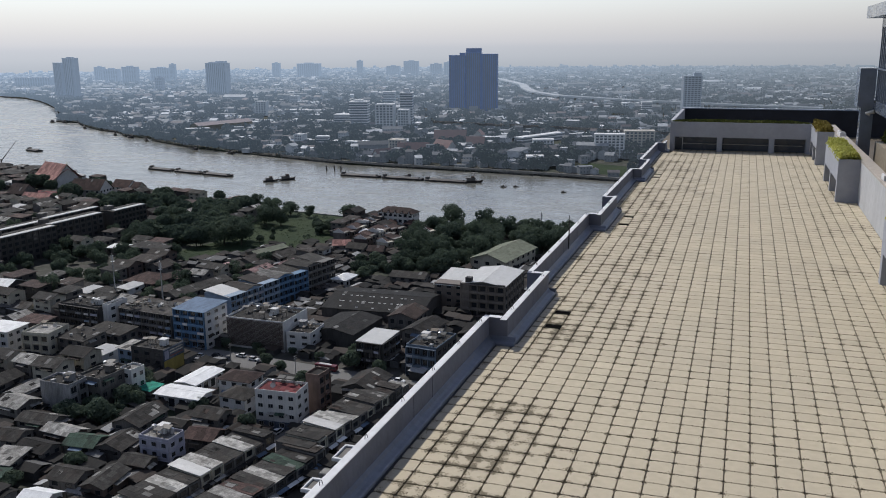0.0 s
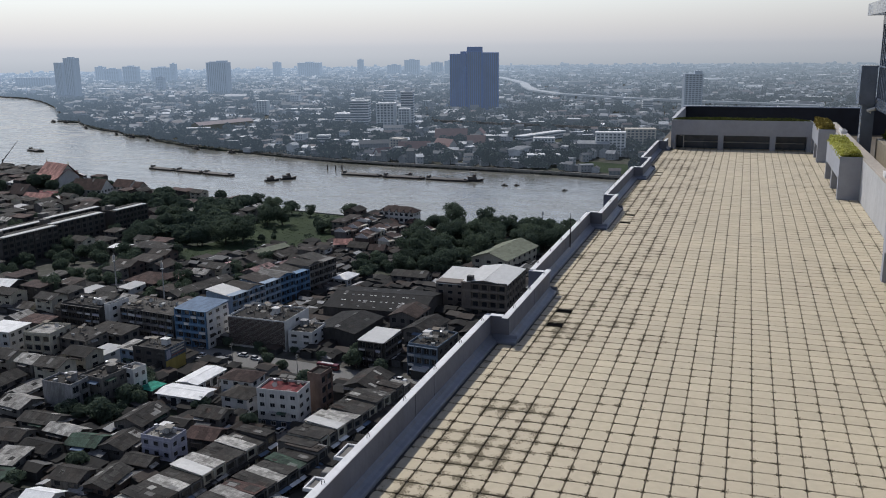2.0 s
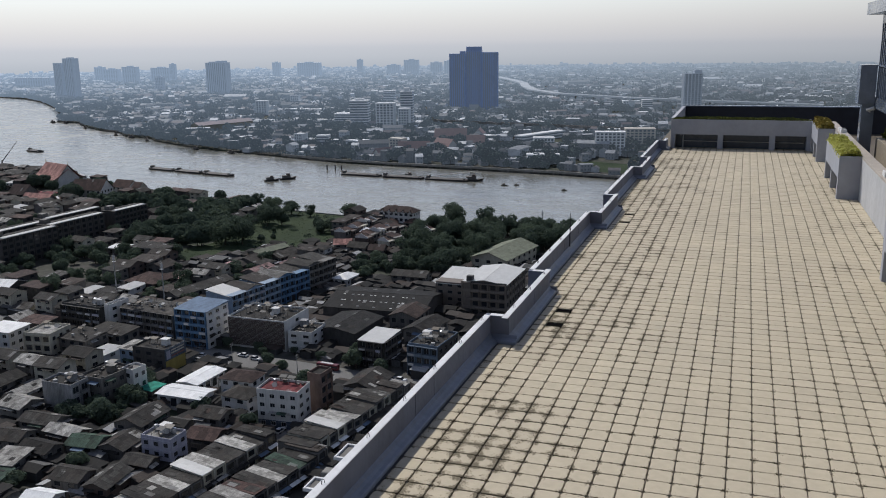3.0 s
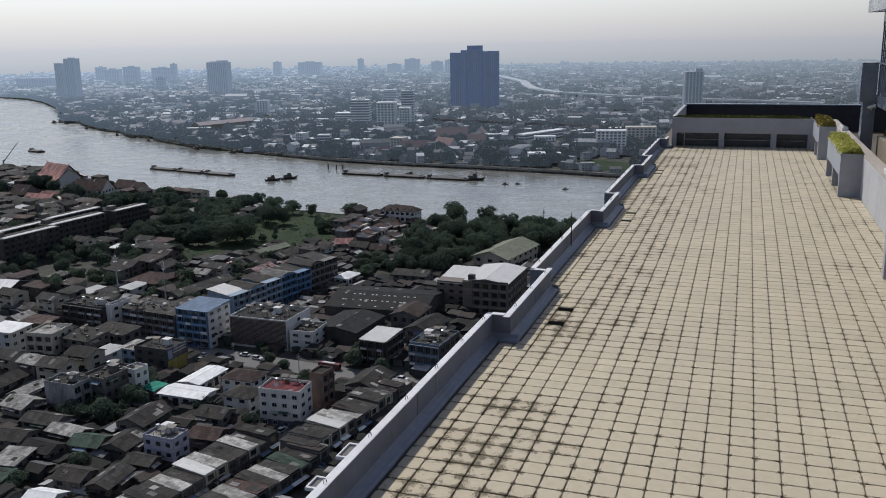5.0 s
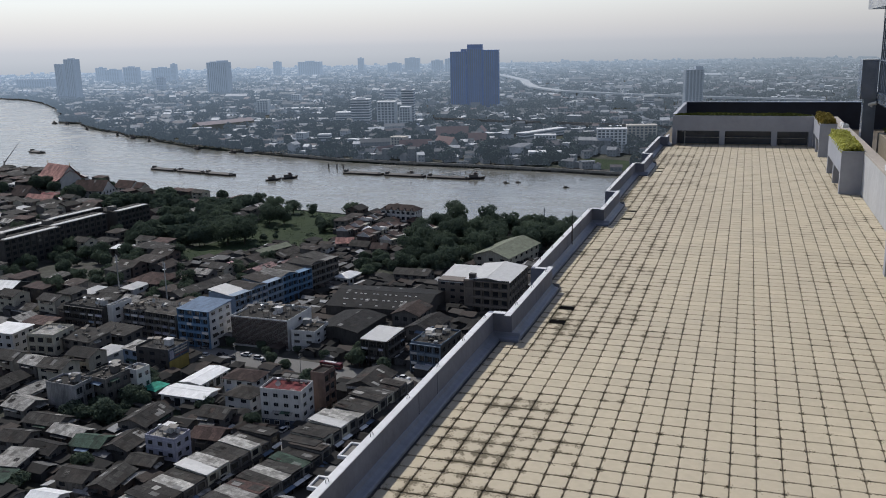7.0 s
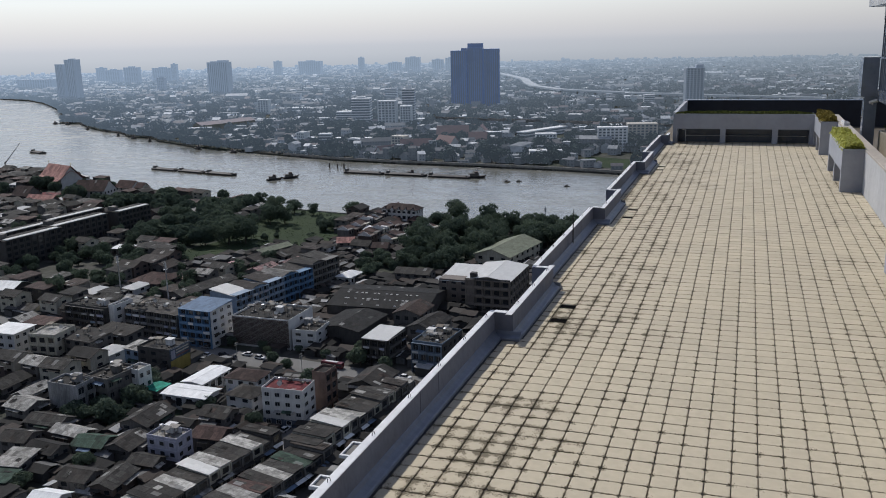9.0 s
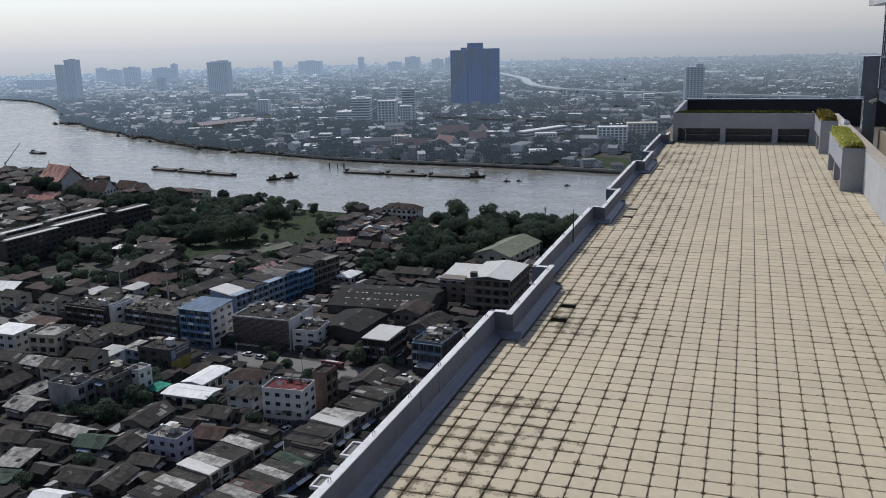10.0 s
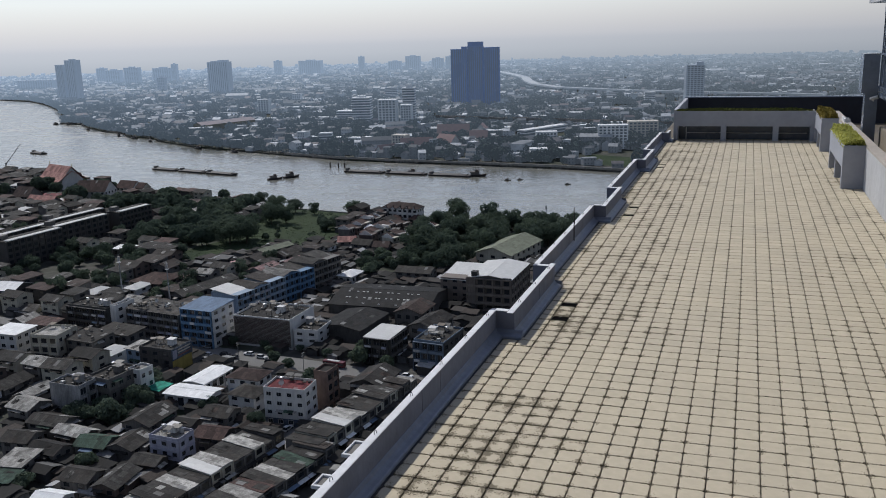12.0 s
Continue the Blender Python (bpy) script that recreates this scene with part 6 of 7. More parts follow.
def tug(x, y, yaw, s=1.0):
    ob = thing("tug_boat", "small dark tug boat on the river", "boat", pose(x, y, -1.6, 0, 0, yaw) @ Matrix.Diagonal((s, s, s, 1)), "river boats")
    low = [(-6, -1.8, -0.3), (4, -1.8, -0.3), (7, 0, -0.3), (4, 1.8, -0.3), (-6, 1.8, -0.3)]
    top = [(-6.6, -2.4, 1.2), (4.5, -2.4, 1.6), (8.6, 0, 2.3), (4.5, 2.4, 1.6), (-6.6, 2.4, 1.2)]
    part("hull", Geo().hull(low, top), HULL, ob)
    part("cabin", Geo().box(-4, 2.5, -1.6, 1.6, 1.2, 3.4), WALLS["grey"], ob)
    part("wheelhouse", Geo().box(-0.5, 2.0, -1.2, 1.2, 3.4, 5.0), WALLS["brown"], ob)
    part("canopy", Geo().box(-5.2, 3.0, -1.9, 1.9, 3.4, 3.55), HATCH, ob)


def train(xa, ya, xb, yb, n):
    yaw = math.degrees(math.atan2(yb - ya, xb - xa))
    for i in range(n):
        t = (i + 0.5) / n
        barge(xa + (xb - xa) * t, ya + (yb - ya) * t, yaw, math.hypot(xb - xa, yb - ya) / n - 0.4)


train(-366, 766, -232, 752, 3)
barge(-818, 852, -20, 30)
train(-577, 754, -463, 728, 3)
for x, y, w, s in ((-412, 711, 40, 1.0), (-402, 724, 50, 1.1), (-230, 756, 10, 1.2), (-295, 764, 0, 0.9), (-196, 738, 0, 0.4), (-140, 724, 10, 0.35), (-186, 742, 10, 0.35)):
    tug(x, y, w, s)
pier = thing("jetty", "thin timber jetty reaching to the moored barges", "jetty", pose(-240, 806, -1.6, 0, 0, 236))
part("deck", Geo().box(0, 56, -1, 1, 2.0, 2.3), CONCRETE, pier)
me = Geo().tube([(0, 0, -2), (0, 0, 2.0)], 0.2, 6).mesh("pile", HULL)
for i in range(8):
    part("pile", me, None, pier, "", pose(3 + i * 7, 0.8 if i % 2 else -0.8, 0))
for k, s_ in ((8, 0.7), (9, 0.5), (11, 0.3), (12, 0.5), (13, 0.5), (15, 0.5), (17, 0.3), (17, 0.9)):
    (x0, y0), (x1, y1) = FAR_BANK[k], FAR_BANK[k + 1]
    tug(x0 + (x1 - x0) * s_ - 5, y0 + (y1 - y0) * s_ - 8, math.degrees(math.atan2(y1 - y0, x1 - x0)), 0.9)
for x, y in ((-394, 792), (-384, 790), (-378, 792)):
    solid("mooring_post", Geo().tube([(0, 0, -2), (0, 0, 5)], 0.7, 7), HULL, "dark mooring post in the river", "post", pose(x, y, -1.6), "mooring posts")

# ---------------------------------------------------------------- street things

CAR_PAINTS = [paint("car_white", (0.7, 0.7, 0.7), rough=0.25, vary=0.05, streak=0, bump=0), paint("car_dark", (0.03, 0.032, 0.04), rough=0.2, vary=0.05, streak=0, bump=0), paint("car_silver", (0.35, 0.36, 0.38), rough=0.25, metal=0.4, vary=0.05, streak=0, bump=0)]
TYRE = paint("tyre", (0.02, 0.02, 0.02), rough=0.9, vary=0.1, streak=0)


def car(x, y, yaw, k, long=4.4):
    names = ("white car parked on the street", "dark car parked on the street", "silver pickup car on the street")
    ob = thing("car", names[k], "car", pose(x, y, 0.07, 0, 0, yaw), "street cars")
    l, w = long / 2, 0.88
    low = [(-l, -w, 0.35), (l, -w, 0.35), (l, w, 0.35), (-l, w, 0.35)]
    part("body", Geo().hull(low, [(-l + 0.05, -w, 0.9), (l - 0.1, -w + 0.05, 0.8), (l - 0.1, w - 0.05, 0.8), (-l + 0.05, w, 0.9)]), CAR_PAINTS[k], ob)
    part("cabin", Geo().hull([(-l + 0.2, -w + 0.04, 0.88), (l * 0.45, -w + 0.04, 0.82), (l * 0.45, w - 0.04, 0.82), (-l + 0.2, w - 0.04, 0.88)], [(-l + 0.7, -w + 0.2, 1.45), (l * 0.1, -w + 0.2, 1.45), (l * 0.1, w - 0.2, 1.45), (-l + 0.7, w - 0.2, 1.45)]), DARK_GLASS, ob)
    part("car_roof", Geo().box(-l + 0.72, l * 0.09, -w + 0.21, w - 0.21, 1.45, 1.5), CAR_PAINTS[k], ob)
    me = Geo().tube([(0, -0.11, 0), (0, 0.11, 0)], 0.33, 12).mesh("wheel", TYRE)
    for sx in (-l + 0.8, l - 0.8):
        for sy in (-w + 0.08, w - 0.08):
            part("wheel", me, None, ob, "", pose(sx, sy, 0.31))


rng = random.Random(41)
for i, (x, y) in enumerate(((-199, 281), (-192, 283), (-204, 289), (-187, 281), (-183, 286), (-196, 276), (-176, 284), (-170, 280), (-162, 279), (-120, 275), (-113, 280), (-214, 282))):
    car(x, y, -5 + rng.choice((0, 180)) + rng.uniform(-4, 4), (0, 1, 2, 1, 0, 2)[i % 6])
for i, (x, y) in enumerate(((-132, 219), (-134, 228), (-131.5, 205), (-130, 197), (-90, 225), (-92, 240))):
    car(x, y, 82 + rng.uniform(-4, 4), (2, 0, 1)[i % 3])
bus = thing("city_bus", "red city bus with a white roof stripe", "bus", pose(-144, 283, 0.07, 0, 0, -5) @ Matrix.Diagonal((0.75, 0.8, 0.75, 1)))
part("body", Geo().box(-6, 6, -1.25, 1.25, 0.4, 3.1), paint("bus_red", (0.13, 0.014, 0.024), rough=0.35, vary=0.1), bus)
part("window_band", Geo().box(-5.9, 5.9, -1.28, 1.28, 1.5, 2.4), DARK_GLASS, bus)
part("roof_box", Geo().box(-4, 3, -0.8, 0.8, 3.1, 3.35), WHITE_PAINT, bus)
me = Geo().tube([(0, -0.15, 0), (0, 0.15, 0)], 0.48, 12).mesh("wheel", TYRE)
for sx in (-4, 4):
    for sy in (-1.15, 1.15):
        part("wheel", me, None, bus, "", pose(sx, sy, 0.45))


def water_tank(x, y, z, s):
    ob = thing("water_tank", "steel water tank on a flat roof", "water tank", pose(x, y, z), "roof tanks")
    part("tank", Geo().tube([(0, 0, 0.5), (0, 0, 2.1 * s), (0, 0, 2.3 * s)], [0.8 * s, 0.8 * s, 0.3 * s], 12), STEEL, ob)
    me = Geo().box(-0.06, 0.06, -0.06, 0.06, 0, 0.55).mesh("leg", BLACK_METAL)
    for a in range(3):
        part("leg", me, None, ob, "", pose(0.6 * s * math.cos(a * 2.1), 0.6 * s * math.sin(a * 2.1), 0))


for x, y, z, s in ((-140, 237, 12.43, 0.8), (-160, 201, 9.23, 0.8), (-153, 200, 9.23, 0.9), (-188, 309, 12.03, 1.0), (-175, 312, 12.03, 1.0), (-165, 306, 8.23, 0.9), (-262, 297, 12.43, 1.0), (-270, 298, 12.43, 0.9), (-104, 300, 11.63, 1.0), (-206, 236, 11.23, 1.0), (-212, 223, 11.23, 0.9)):
    water_tank(x, y, z, s)


def dish(x, y, z, turn):
    ob = thing("satellite_dish", "white satellite dish on a roof", "satellite dish", pose(x, y, z, 0, 0, turn), "roof dishes")
    part("mast", Geo().tube([(0, 0, 0), (0, 0, 1.3)], 0.05, 6), STEEL, ob)
    g = Geo()
    g.v = [(0, 0.1, 1.5)] + [(0.9 * math.cos(6.2832 * i / 12), -0.25, 1.5 + 0.9 * math.sin(6.2832 * i / 12)) for i in range(12)] + [(0, 0.05, 1.5)]
    for i in range(12):
        j = (i + 1) % 12
        g.f += [(0, 1 + i, 1 + j), (13, 1 + j, 1 + i)]
        g.m += [0, 0]
    part("bowl", g, WHITE_PAINT, ob)


for x, y, z, t in ((-228, 297, 12.9, 20), (-222, 300, 12.9, 50), (-236, 301, 13.1, 0), (-178, 302, 12.03, 30), (-186, 314, 12.03, 60), (-260, 294, 12.43, 10), (-255, 266, 11.03, 40), (-138, 233, 12.43, 30), (-110, 293, 11.63, 10)):
    dish(x, y, z, t)


def mast(x, y, h):
    ob = thing("radio_mast", "slender grey radio mast above the roofs", "mast", pose(x, y, 0), "radio masts")
    part("pole", Geo().tube([(0, 0, 0), (0, 0, h)], [0.45, 0.15], 8), STEEL, ob)
    me = Geo().box(-0.18, 0.18, 0.35, 0.6, -1.1, 1.1).mesh("panel_antenna", WHITE_PAINT)
    for k in range(3):
        part("panel_antenna", me, None, ob, "", pose(0, 0, h - 2, 0, 0, 120 * k))
    part("ring", Geo().box(-0.7, 0.7, -0.7, 0.7, h - 4, h - 3.8), STEEL, ob)


crane = thing("harbour_crane", "thin dark crane boom over the near bank", "crane", pose(-706, 690, 0, 0, 0, 40))
part("post", Geo().tube([(0, 0, 0), (0, 0, 12)], [0.9, 0.6], 6), HULL, crane)
part("boom", Geo().tube([(0, 0, 10), (16, 0, 30)], [0.5, 0.25], 5), HULL, crane)
mast(-246, 323, 26)
mast(-283, 336, 24)
mast(-118, 540, 16)
for (x, y) in ((-150, 270), (-180, 274), (-212, 277), (-240, 280)):
    ob = thing("utility_pole", "grey concrete utility pole with crossarms", "pole", pose(x, y, 0, 0, 0, -5), "street poles")
    part("shaft", Geo().tube([(0, 0, 0), (0, 0, 10)], [0.17, 0.1], 7), CONCRETE, ob)
    for z in (8.6, 9.5):
        part("crossarm", Geo().box(-0.06, 0.06, -1.1, 1.1, z, z + 0.12), CONCRETE, ob)

# rough grass and bushes of the field
rng = random.Random(51)
g = Geo()
for _ in range(1500):
    x, y = rng.uniform(-335, -246), rng.uniform(418, 566)
    if inside(x, y, LAWN_POLY):
        for _ in range(3):
            leaf_card(g, (x + rng.uniform(-0.8, 0.8), y + rng.uniform(-0.8, 0.8), 0.16), rng.uniform(0.2, 0.45), rng, Vector((0, 0, 1)))
solid("grass", g, GRASS_LEAF, "tufts of long green grass in the field", "grass", kind="stuff")

# ---------------------------------------------------------------- the roof terrace

T = 0.3
X0, Y0 = 0.3594, 11.882  # a crossing of the tile joints
BUMPS = [(14.1, 17.4), (24.15, 27.2), (33.7, 36.7), (43.2, 44.2)]
XR, XB = -4.0, -3.67  # inner faces of the parapet: set back, and pushed in
PH, PT = 0.465, 0.105
BACK = 44.05

# the tower that carries the terrace, and its unseen upper storeys behind the viewpoint
host = thing("host_tower", "grey residential tower under the terrace", "tower", pose(0, 0, 0))
part("shaft", Geo().box(-4.05, 24, -24, 53.3, 0, DECK - 0.6), SLATE, host, "grey clad tower shaft")
# unseen block, kept tall and dark to cut the fill light on the terrace
part("upper_storeys", Geo().box(-4.0, 24, -24, -1.2, DECK - 0.6, DECK + 46), NAVY_TILE, host)
part("balcony_slab", Geo().box(-3.5, 6, -1.2, 0.5, EYE - 1.75, EYE - 1.55), GREY_PAINT, host)
solid("terrace_slab", Geo().box(-4.05, 24, -1.2, 53.3, DECK - 0.6, DECK - 0.022), BED, "mould-dark bedding under the roof tiles", "roof slab", kind="structure")

# parapet: straight panels with open joints, a bright coping and a coved foot
runs = []
y = -1.2
for a, b in BUMPS:
    runs.append((y, a, XR))
    runs.append((a, b, XB))
    y = b
# the parapet runs a little askew to the tiling
SKEW = pose(-4, 10, 0) @ pose(0, 0, 0, 0, 0, -0.34) @ pose(4, -10, 0)
parapet = thing("parapet", "low pale grey parapet with white coping and jogs", "parapet", SKEW @ pose(0, 0, DECK), kind="structure")


def profile_run(pts, path_a, path_b):
    """A profile (offset from the wall, height) between two points of the wall's foot; offset is to the right of the run."""
    a, b = Vector((*path_a, 0)), Vector((*path_b, 0))
    n = (b - a).cross(Vector((0, 0, 1))).normalized()
    g = Geo()
    low = [a + n * o + Vector((0, 0, z)) for o, z in pts]
    high = [b + n * o + Vector((0, 0, z)) for o, z in pts]
    g.hull(low, high)
    return g


# thin black strip between the cove and the tiles
FOOT_LINE = [(0.142, -0.05), (0.18, -0.05), (0.18, 0.004), (0.142, 0.004)]
COVE = [(0, -0.05), (0.145, -0.05), (0.15, 0.02), (0.143, 0.04), (0.125, 0.052), (0.08, 0.062), (0.04, 0.082), (0.013, 0.12), (0, 0.13)]
CUTS = {0: (3.4, 7.0, 10.41, 11.16), 1: (16.0,), 2: (20.6, 22.4), 4: (30.4,)}
for k, (a, b, x) in enumerate(runs):
    stops = (a, *CUTS.get(k, ()), b)
    for i, (p, q) in enumerate(zip(stops, stops[1:])):
        part("wall_panel", Geo().box(x - PT, x, p + (0.009 if i else 0), q - (0.009 if i < len(stops) - 2 else 0), -0.3, PH - 0.008), SHADED_PARAPET_PAINT, parapet)
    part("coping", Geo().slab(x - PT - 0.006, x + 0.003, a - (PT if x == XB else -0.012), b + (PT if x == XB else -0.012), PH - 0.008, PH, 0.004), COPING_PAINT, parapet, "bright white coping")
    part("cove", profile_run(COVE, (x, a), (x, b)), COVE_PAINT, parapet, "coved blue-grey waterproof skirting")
    part("sealant", profile_run(FOOT_LINE, (x, a), (x, b)), BLACK_METAL, parapet, "black line along the foot of the cove")
for a, b in BUMPS[:3]:
    for yy, s in ((a, -1), (b, 1)):
        part("wall_panel", Geo().box(XR - PT, XB - PT, min(yy, yy - s * PT), max(yy, yy - s * PT), -0.3, PH - 0.009), SHADED_PARAPET_PAINT, parapet)
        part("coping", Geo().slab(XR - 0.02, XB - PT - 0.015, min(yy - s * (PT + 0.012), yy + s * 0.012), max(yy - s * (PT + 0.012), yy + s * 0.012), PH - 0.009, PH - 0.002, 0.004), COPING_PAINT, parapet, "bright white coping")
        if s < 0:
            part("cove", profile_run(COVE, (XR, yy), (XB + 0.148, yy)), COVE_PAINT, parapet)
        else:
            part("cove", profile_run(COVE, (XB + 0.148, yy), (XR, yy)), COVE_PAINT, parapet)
part("wall_panel", Geo().box(XR - PT, XB - PT, 43.2, 43.2 + PT, -0.3, PH - 0.009), SHADED_PARAPET_PAINT, parapet)

# clips of the lightning conductor along the coping
clip = Geo()
clip.tube([(-0.01, -0.022, 0), (-0.01, -0.008, 0.04), (-0.005, 0.004, 0.052), (0.005, 0.01, 0.048), (0.01, 0.018, 0.024), (0.01, 0.024, 0)], 0.0045, 5)
clip_mesh = clip.mesh("conductor_clip", BLACK_METAL)
for a, b, x in runs:
    yy = a + 0.55
    while yy < b - 0.2:
        ob = part("conductor_clip", clip_mesh, None, None, "", SKEW @ pose(x - PT / 2, yy, DECK + PH, 0, 0, 14 * math.sin(yy * 5)))
        tagged(ob, "small dark wire clip on the coping", "clip", "conductor clips")
        yy += 1.2
solid("lightning_rod", Geo().tube([(0, 0, -0.38), (0, 0, 0.06), (0, 0, 0.5)], [0.014, 0.014, 0.008], 6), BLACK_METAL, "thin dark lightning rod on the parapet", "lightning rod", SKEW @ pose(XR + 0.016, 21.15, DECK + PH))

# white frames that stand out from the outer face
for yy, long_ in ((8.38, 0.38), (7.62, 0.28)):
    ob = thing("outrigger_frame", "white steel frame projecting outside the parapet", "frame", pose(XR - PT - 0.008, yy, DECK + PH - 0.05), "outrigger frames")
    for v in (0, long_ - 0.035):
        part("arm", Geo().slab(-0.11, 0, v, v + (0.07 if v == 0 and long_ > 0.4 else 0.035), 0, 0.04, 0.004), COPING_PAINT, ob)
    part("end_bar", Geo().slab(-0.135, -0.11, 0, long_, 0, 0.04, 0.004), COPING_PAINT, ob)
    part("panel", Geo().box(-0.11, 0, 0.07, long_ - 0.04, 0.0, 0.015), WALLS["grey"], ob, "grey infill panel")
solid("junction_box", Geo().slab(-0.12, 0, 0, 0.14, 0, 0.07, 0.01), CONCRETE, "small grey box fixed outside the parapet", "box", pose(XR - PT - 0.008, 8.02, DECK + PH - 0.09))

# planters on legs
def hedge(name, label, leaf, x0, x1, y0, y1, z, n, tall, seed):
    rng = random.Random(seed)
    g = Geo()
    for _ in range(n):
        u, v = rng.random(), rng.random()
        x, y_ = x0 + (x1 - x0) * u, y0 + (y1 - y0) * v
        dome = min(1, 6 * min(u, 1 - u) + 0.35) * (0.88 + 0.25 * noise.noise(Vector((x * 2.2, y_ * 2.2, seed))))
        leaf_card(g, (x + rng.uniform(-0.03, 0.03), y_, z + tall * dome * rng.uniform(0.35, 1.0)), rng.uniform(0.035, 0.075), rng)
    return solid(name, g, leaf, label, "hedge")


def planter(x0, x1, y0, y1, legs, label, open_side):
    """A trough on legs: the lower part is open between the legs."""
    ob = thing("planter", label, "planter", pose(0, 0, DECK), "terrace planters")
    top, mid, t = 1.4, 0.68, 0.07
    part("trough_side", Geo().slab(x0, x0 + t, y0, y1, mid, top, 0.008), TERRACE_PAINT, ob)
    part("trough_side", Geo().slab(x1 - t, x1, y0, y1, mid, top, 0.008), TERRACE_PAINT, ob)
    part("trough_end", Geo().slab(x0 + t, x1 - t, y0, y0 + t, mid, top, 0.008), TERRACE_PAINT, ob)
    part("trough_end", Geo().slab(x0 + t, x1 - t, y1 - t, y1, mid, top, 0.008), TERRACE_PAINT, ob)
    part("soil", Geo().box(x0 + t, x1 - t, y0 + t, y1 - t, mid, top - 0.12), SOIL, ob)
    for a in legs:
        if open_side == "x":
            part("leg", Geo().box(x0 + 0.002, x1 - 0.002, a, a + 0.25, -0.05, mid), TERRACE_PAINT, ob)
        else:
            part("leg", Geo().box(max(a, x0 + 0.002), min(a + 0.25, x1 - 0.002), y0 + 0.002, y1 - 0.002, -0.05, mid), TERRACE_PAINT, ob)
    return ob


for y0, kind in ((15.45, HEDGE_LEAF), (30.8, HEDGE_LEAF), (40.3, DRY_HEDGE)):
    y1 = y0 + (5.0 if y0 < 40 else 3.7)
    planter(3.0, 3.66, y0, y1, [y0 + 0.002, y0 + 2.35, y1 - 0.27] if y0 < 40 else [y0 + 0.002, y0 + 1.7, y1 - 0.27], "tall pale grey concrete planter on legs", "x")
    hedge("hedge", "clipped bright yellow-green hedge" if kind is HEDGE_LEAF else "dry yellowish brown hedge", kind, 3.03, 3.63, y0 + 0.04, y1 - 0.04, DECK + 1.3, 5200, 0.34, int(y0))
planter(-3.32, 3.0, BACK, BACK + 0.9, [-3.36, -1.14, 1.20, 2.82], "long grey planter across the terrace end", "y")
hedge("hedge", "low dark green hedge along the terrace end", GREEN_HEDGE, -3.3, 2.95, BACK + 0.05, BACK + 0.85, DECK + 1.33, 9000, 0.15, 3)
# dark sheet set in for the shade of the open space under the planter
solid("wall_recess", Geo().box(-3.3, 3.0, BACK + 0.62, BACK + 0.7, DECK - 0.05, DECK + 0.67), CHARCOAL, "dark sheet for the shaded void behind the planter legs", "wall", kind="structure")
rail = thing("pipe_rail", "thin grey pipe rail under the end planter", "rail", pose(0, BACK + 0.3, DECK))
part("pipe", Geo().tube([(-2.75, 0, 0.34), (2.7, 0, 0.34)], 0.02, 6), STEEL, rail)
part("pipe", Geo().tube([(-2.9, 0, 0.62), (-2.75, 0, 0.62), (-2.75, 0, 0.0)], 0.025, 6), STEEL, rail)

# side wall behind the planters, with its coping
solid("wall_right", Geo().box(3.66, 3.98, -1.2, BACK, DECK - 0.05, DECK + 1.33), SIDE_PAINT, "long pale grey terrace side wall", "wall", kind="structure")
solid("coping_right", Geo().slab(3.66, 4.0, -1.2, BACK, DECK + 1.33, DECK + 1.4, 0.01), COPING_STONE, "smooth beige stone wall coping", "coping", kind="structure")
for yy in (26.2, 25.2, 38.6, 39.2):
    ob = thing("angle_bracket", "white angle bracket lying on the wall coping", "bracket", pose(3.72, yy, DECK + 1.4), "wall brackets")
    part("flange", Geo().box(0, 0.22, 0, 0.05, 0, 0.14), COPING_PAINT, ob)
    part("flange", Geo().box(0, 0.05, 0.05, 0.5, 0, 0.14), COPING_PAINT, ob)

# far parapet of the roof beyond, in dark cladding
g = Geo().box(-3.36, 24, 53.1, 53.3, DECK - 0.6, DECK + 1.4)
solid("wall_far", g, NAVY_TILE, "dark clad parapet of the roof beyond", "wall", kind="structure")
solid("coping_far", Geo().slab(-3.4, 24, 53.05, 53.35, DECK + 1.4, DECK + 1.46, 0.01), SLATE, "dark metal parapet coping", "coping", kind="structure")
solid("wall_side", Geo().box(-3.4, -3.24, BACK + 0.9, 53.1, DECK - 0.6, DECK + 1.4), GREY_PAINT, "grey side parapet of the roof beyond", "wall", kind="structure")

# the raised block beside the terrace
pav = thing("pavilion_block", "dark grey upper storey on a column beside the terrace", "building", pose(0, 0, DECK))
part("column", Geo().box(4.1, 4.52, 36.0, 36.6, -0.05, 2.8), SLATE, pav, "dark clad column")
part("balcony_front", Geo().box(3.95, 4.5, 35.9, 36.9, 2.72, 4.15), GLOSS_PANEL, pav, "glossy grey balcony panel")
part("floor_slab", Geo().box(4.5, 14, 18, 36.9, 2.6, 3.0), CHARCOAL, pav)
part("wall", Geo().box(4.75, 14, 18, 36.4, 3.0, 5.9), DARK_GLASS, pav, "dark window wall")
for i in range(12):
    part("mullion", Geo().box(4.52, 4.58, 35.8 - i * 0.42, 35.86 - i * 0.42, 3.0, 5.6), SLATE, pav)
part("hand_rail", Geo().box(4.5, 4.56, 18, 35.9, 4.1, 4.16), SLATE, pav)
part("roof_beam", Geo().box(4.55, 4.95, 18, 36.2, 5.45, 5.95), CHARCOAL, pav)
part("roof_slab", Geo().box(4.05, 14, 18, 36.6, 5.93, 6.35), SLATE, pav)
lamp = thing("wall_lamp", "white wall lamp on a curved bracket", "lamp", pose(4.35, 35.9, DECK + 2.45))
part("arm", Geo().tube([(0, 0.1, 0), (0, -0.12, 0.05), (0.0, -0.25, 0.0)], 0.02, 6), WHITE_PAINT, lamp)
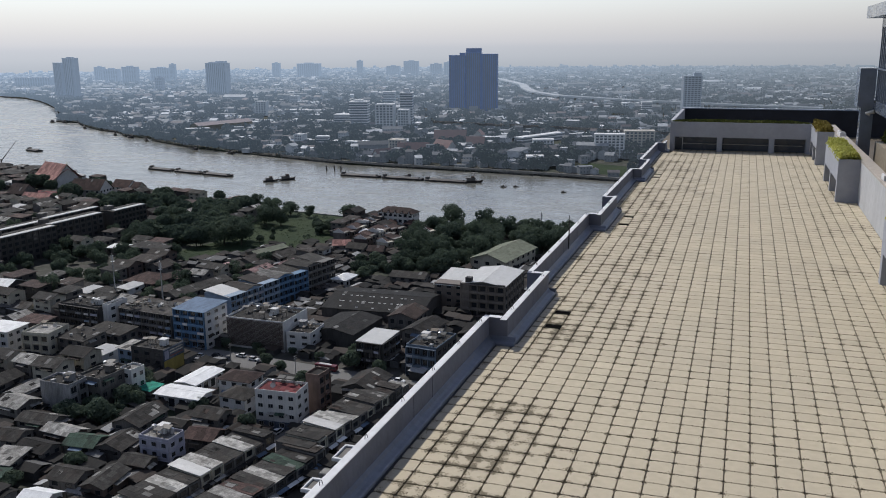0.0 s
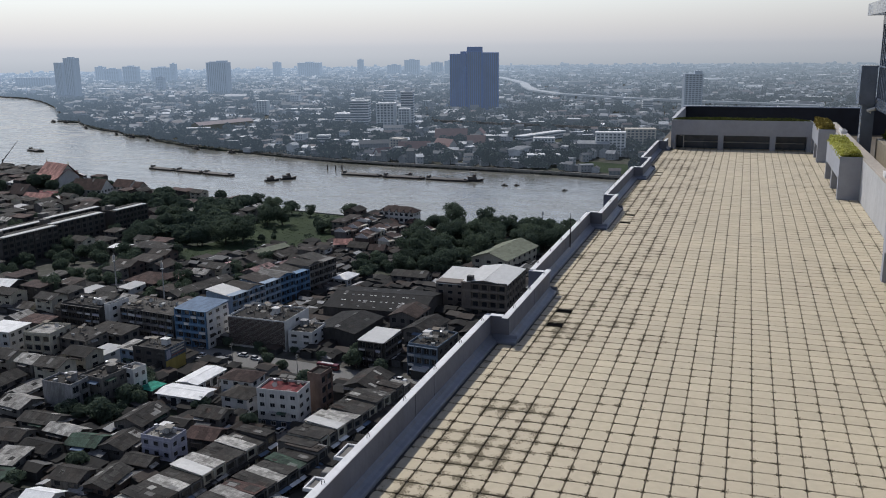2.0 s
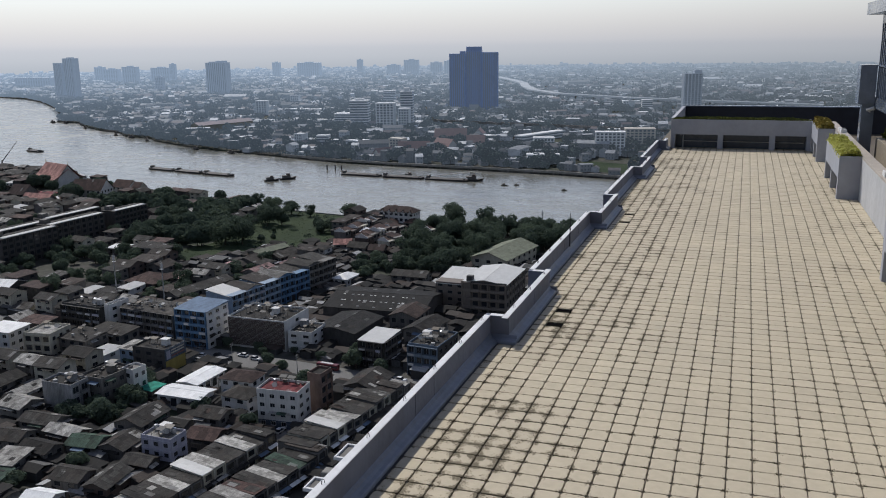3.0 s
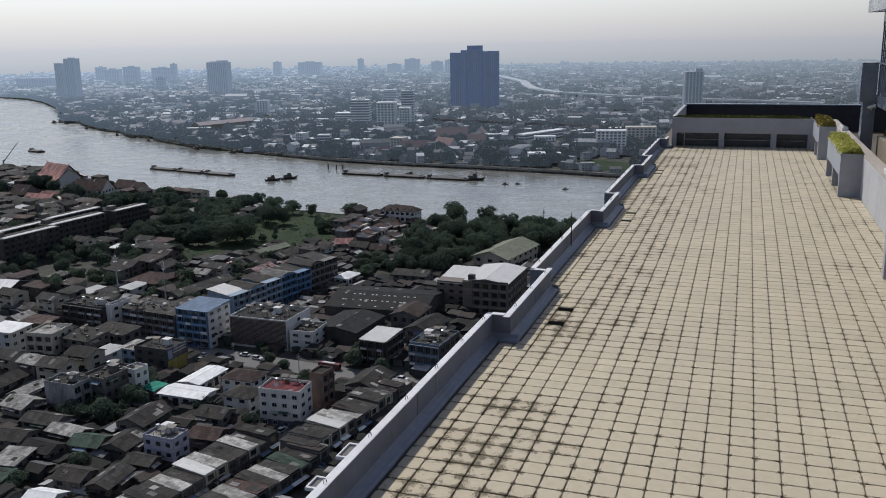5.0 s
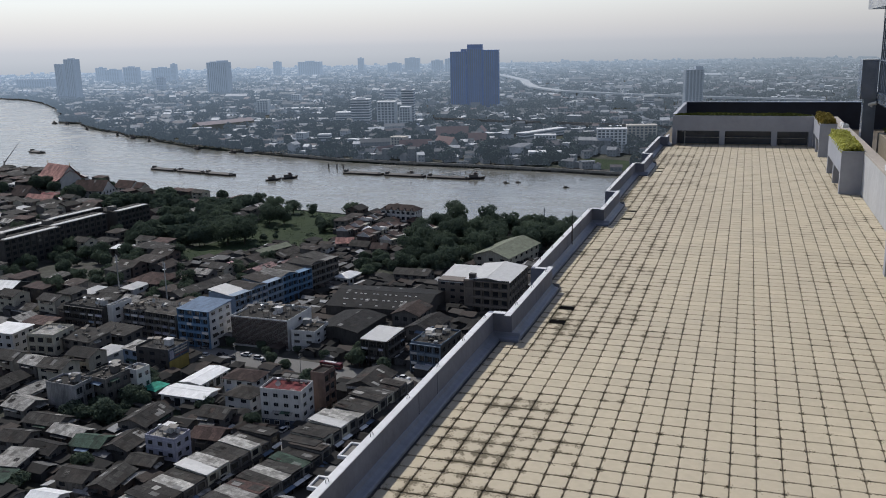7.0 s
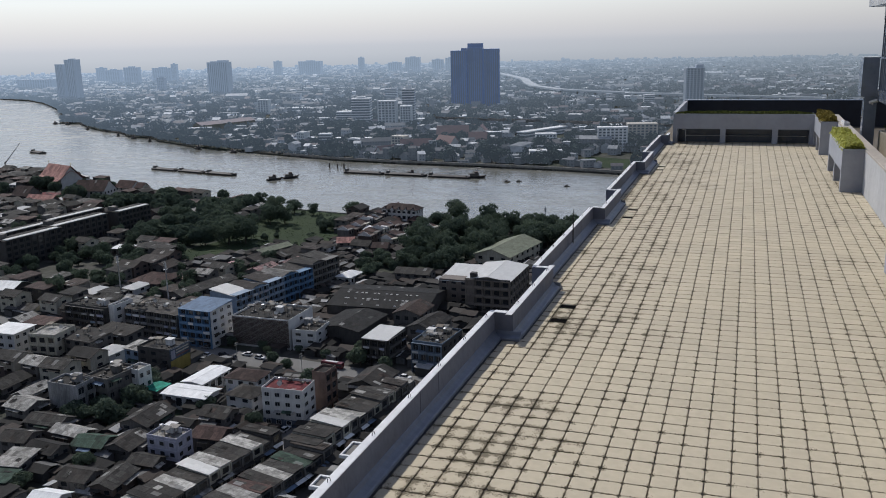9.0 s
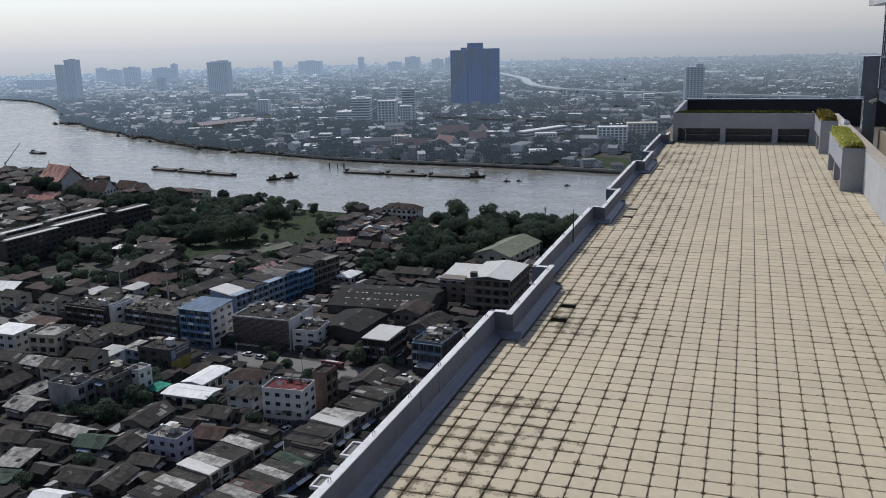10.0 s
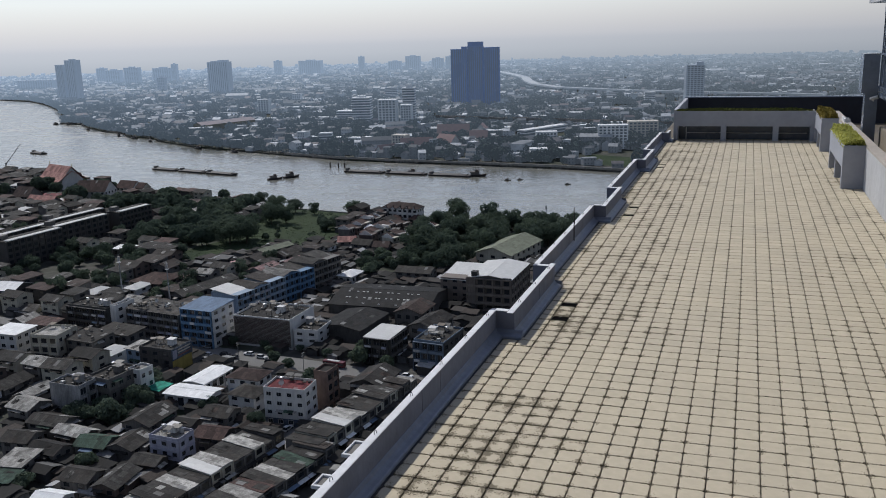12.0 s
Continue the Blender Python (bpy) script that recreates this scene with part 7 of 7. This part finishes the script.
part("head", Geo().tube([(-0.12, -0.22, 0.08), (0.14, -0.32, 0.16)], [0.05, 0.07], 8), WHITE_PAINT, lamp)
solid("wall_garden", Geo().box(4.66, 5.0, 10, 35.9, DECK - 0.05, DECK + 1.5), BEIGE_STONE, "beige stone garden wall", "wall", kind="structure")
hedge("hedge", "dark green hedge behind the garden wall", GREEN_HEDGE, 4.95, 5.9, 30, 36.5, DECK + 1.4, 7000, 0.6, 9)
solid("planter_soil", Geo().box(5.0, 6, 10, 37, DECK - 0.05, DECK + 1.4), SOIL, "soil of the raised garden bed", "soil", kind="structure")

# drain slots in the tiling: black plates stand for the shade in the holes
SLOTS = [(-3.24, 16.082, 16.33), (-3.24, 15.182, 15.43), (-3.24, 26.282, 26.53), (-3.24, 25.082, 25.33), (-3.24, 35.582, 35.83), (-3.24, 34.682, 34.93)]
for sx, a, b in SLOTS:
    solid("drain_grate", Geo().box(sx + 0.002, sx + 0.298, a, b, DECK - 0.06, DECK - 0.018), VOID, "black plate for the shade inside a roof drain slot", "drain", group="roof drains")
# roof tiles: nearest ones singly, the rest joined
terrace = tagged(new("floor"), "terrace of cream roof tiles with mouldy dark joints", "roof terrace", kind="structure")
terrace.matrix_basis = pose(0, 0, DECK)
GAP = 0.0055


def lay_tile(g, x0, x1, y0, y1, z, cut=0.026, edge_=0.007):
    """A tile with clipped corners and a rounded upper edge."""
    def ring(e, h):
        a, b, c, d, k = x0 + e, x1 - e, y0 + e, y1 - e, cut + e * 0.4
        return [(a + k, c, h), (b - k, c, h), (b, c + k, h), (b, d - k, h), (b - k, d, h), (a + k, d, h), (a, d - k, h), (a, c + k, h)]
    n = len(g.v)
    g.v += ring(0, z - 0.035) + ring(0, z - edge_) + ring(edge_, z)
    for k in (0, 8):
        for i in range(8):
            j = (i + 1) % 8
            g.f.append((n + k + i, n + k + j, n + k + 8 + j, n + k + 8 + i))
            g.m.append(0)
    g.f.append(tuple(range(n + 16, n + 24)))
    g.m.append(0)
    return g


rng = random.Random(61)
TILE_MESHES = []
for i in range(5):
    j = GAP + rng.uniform(-0.002, 0.003)
    TILE_MESHES.append(lay_tile(Geo(), -T / 2 + j, T / 2 - j, -T / 2 + j, T / 2 - j, 0.0).mesh("tile", TILE))
rest = Geo()


def slot_cut(cx, cy):
    for sx, a, b in SLOTS:
        if abs(cx - (sx + 0.15)) < 0.12 and a < cy < b:
            return True
    return False


ROW0 = math.ceil((8.1 - Y0) / T)
for r in range(math.ceil((-1.1 - Y0) / T), int((BACK + 0.9 - Y0) / T)):
    for c in range(-14, 11):
        cx, cy = X0 + (c + 0.5) * T, Y0 + (r + 0.5) * T
        if slot_cut(cx, cy):
            rest.slab(cx - T / 2 + GAP, cx + T / 2 - GAP, cy + T / 2 - 0.05, cy + T / 2 - GAP, -0.035, 0.0, 0.006)
            continue
        dz = rng.uniform(-0.003, 0.003)
        if ROW0 <= r < ROW0 + 12:
            part("tile", rng.choice(TILE_MESHES), None, terrace, "", pose(cx + rng.uniform(-0.002, 0.002), cy + rng.uniform(-0.002, 0.002), dz, rng.uniform(-0.25, 0.25), rng.uniform(-0.25, 0.25), rng.uniform(-0.5, 0.5)))
        else:
            e = rng.uniform(-0.002, 0.002)
            lay_tile(rest, cx - T / 2 + GAP + e, cx + T / 2 - GAP + e, cy - T / 2 + GAP - e, cy + T / 2 - GAP - e, dz)
tagged(part("tile_field", rest, TILE, terrace, "cream square roof tiles"), kind="stuff")
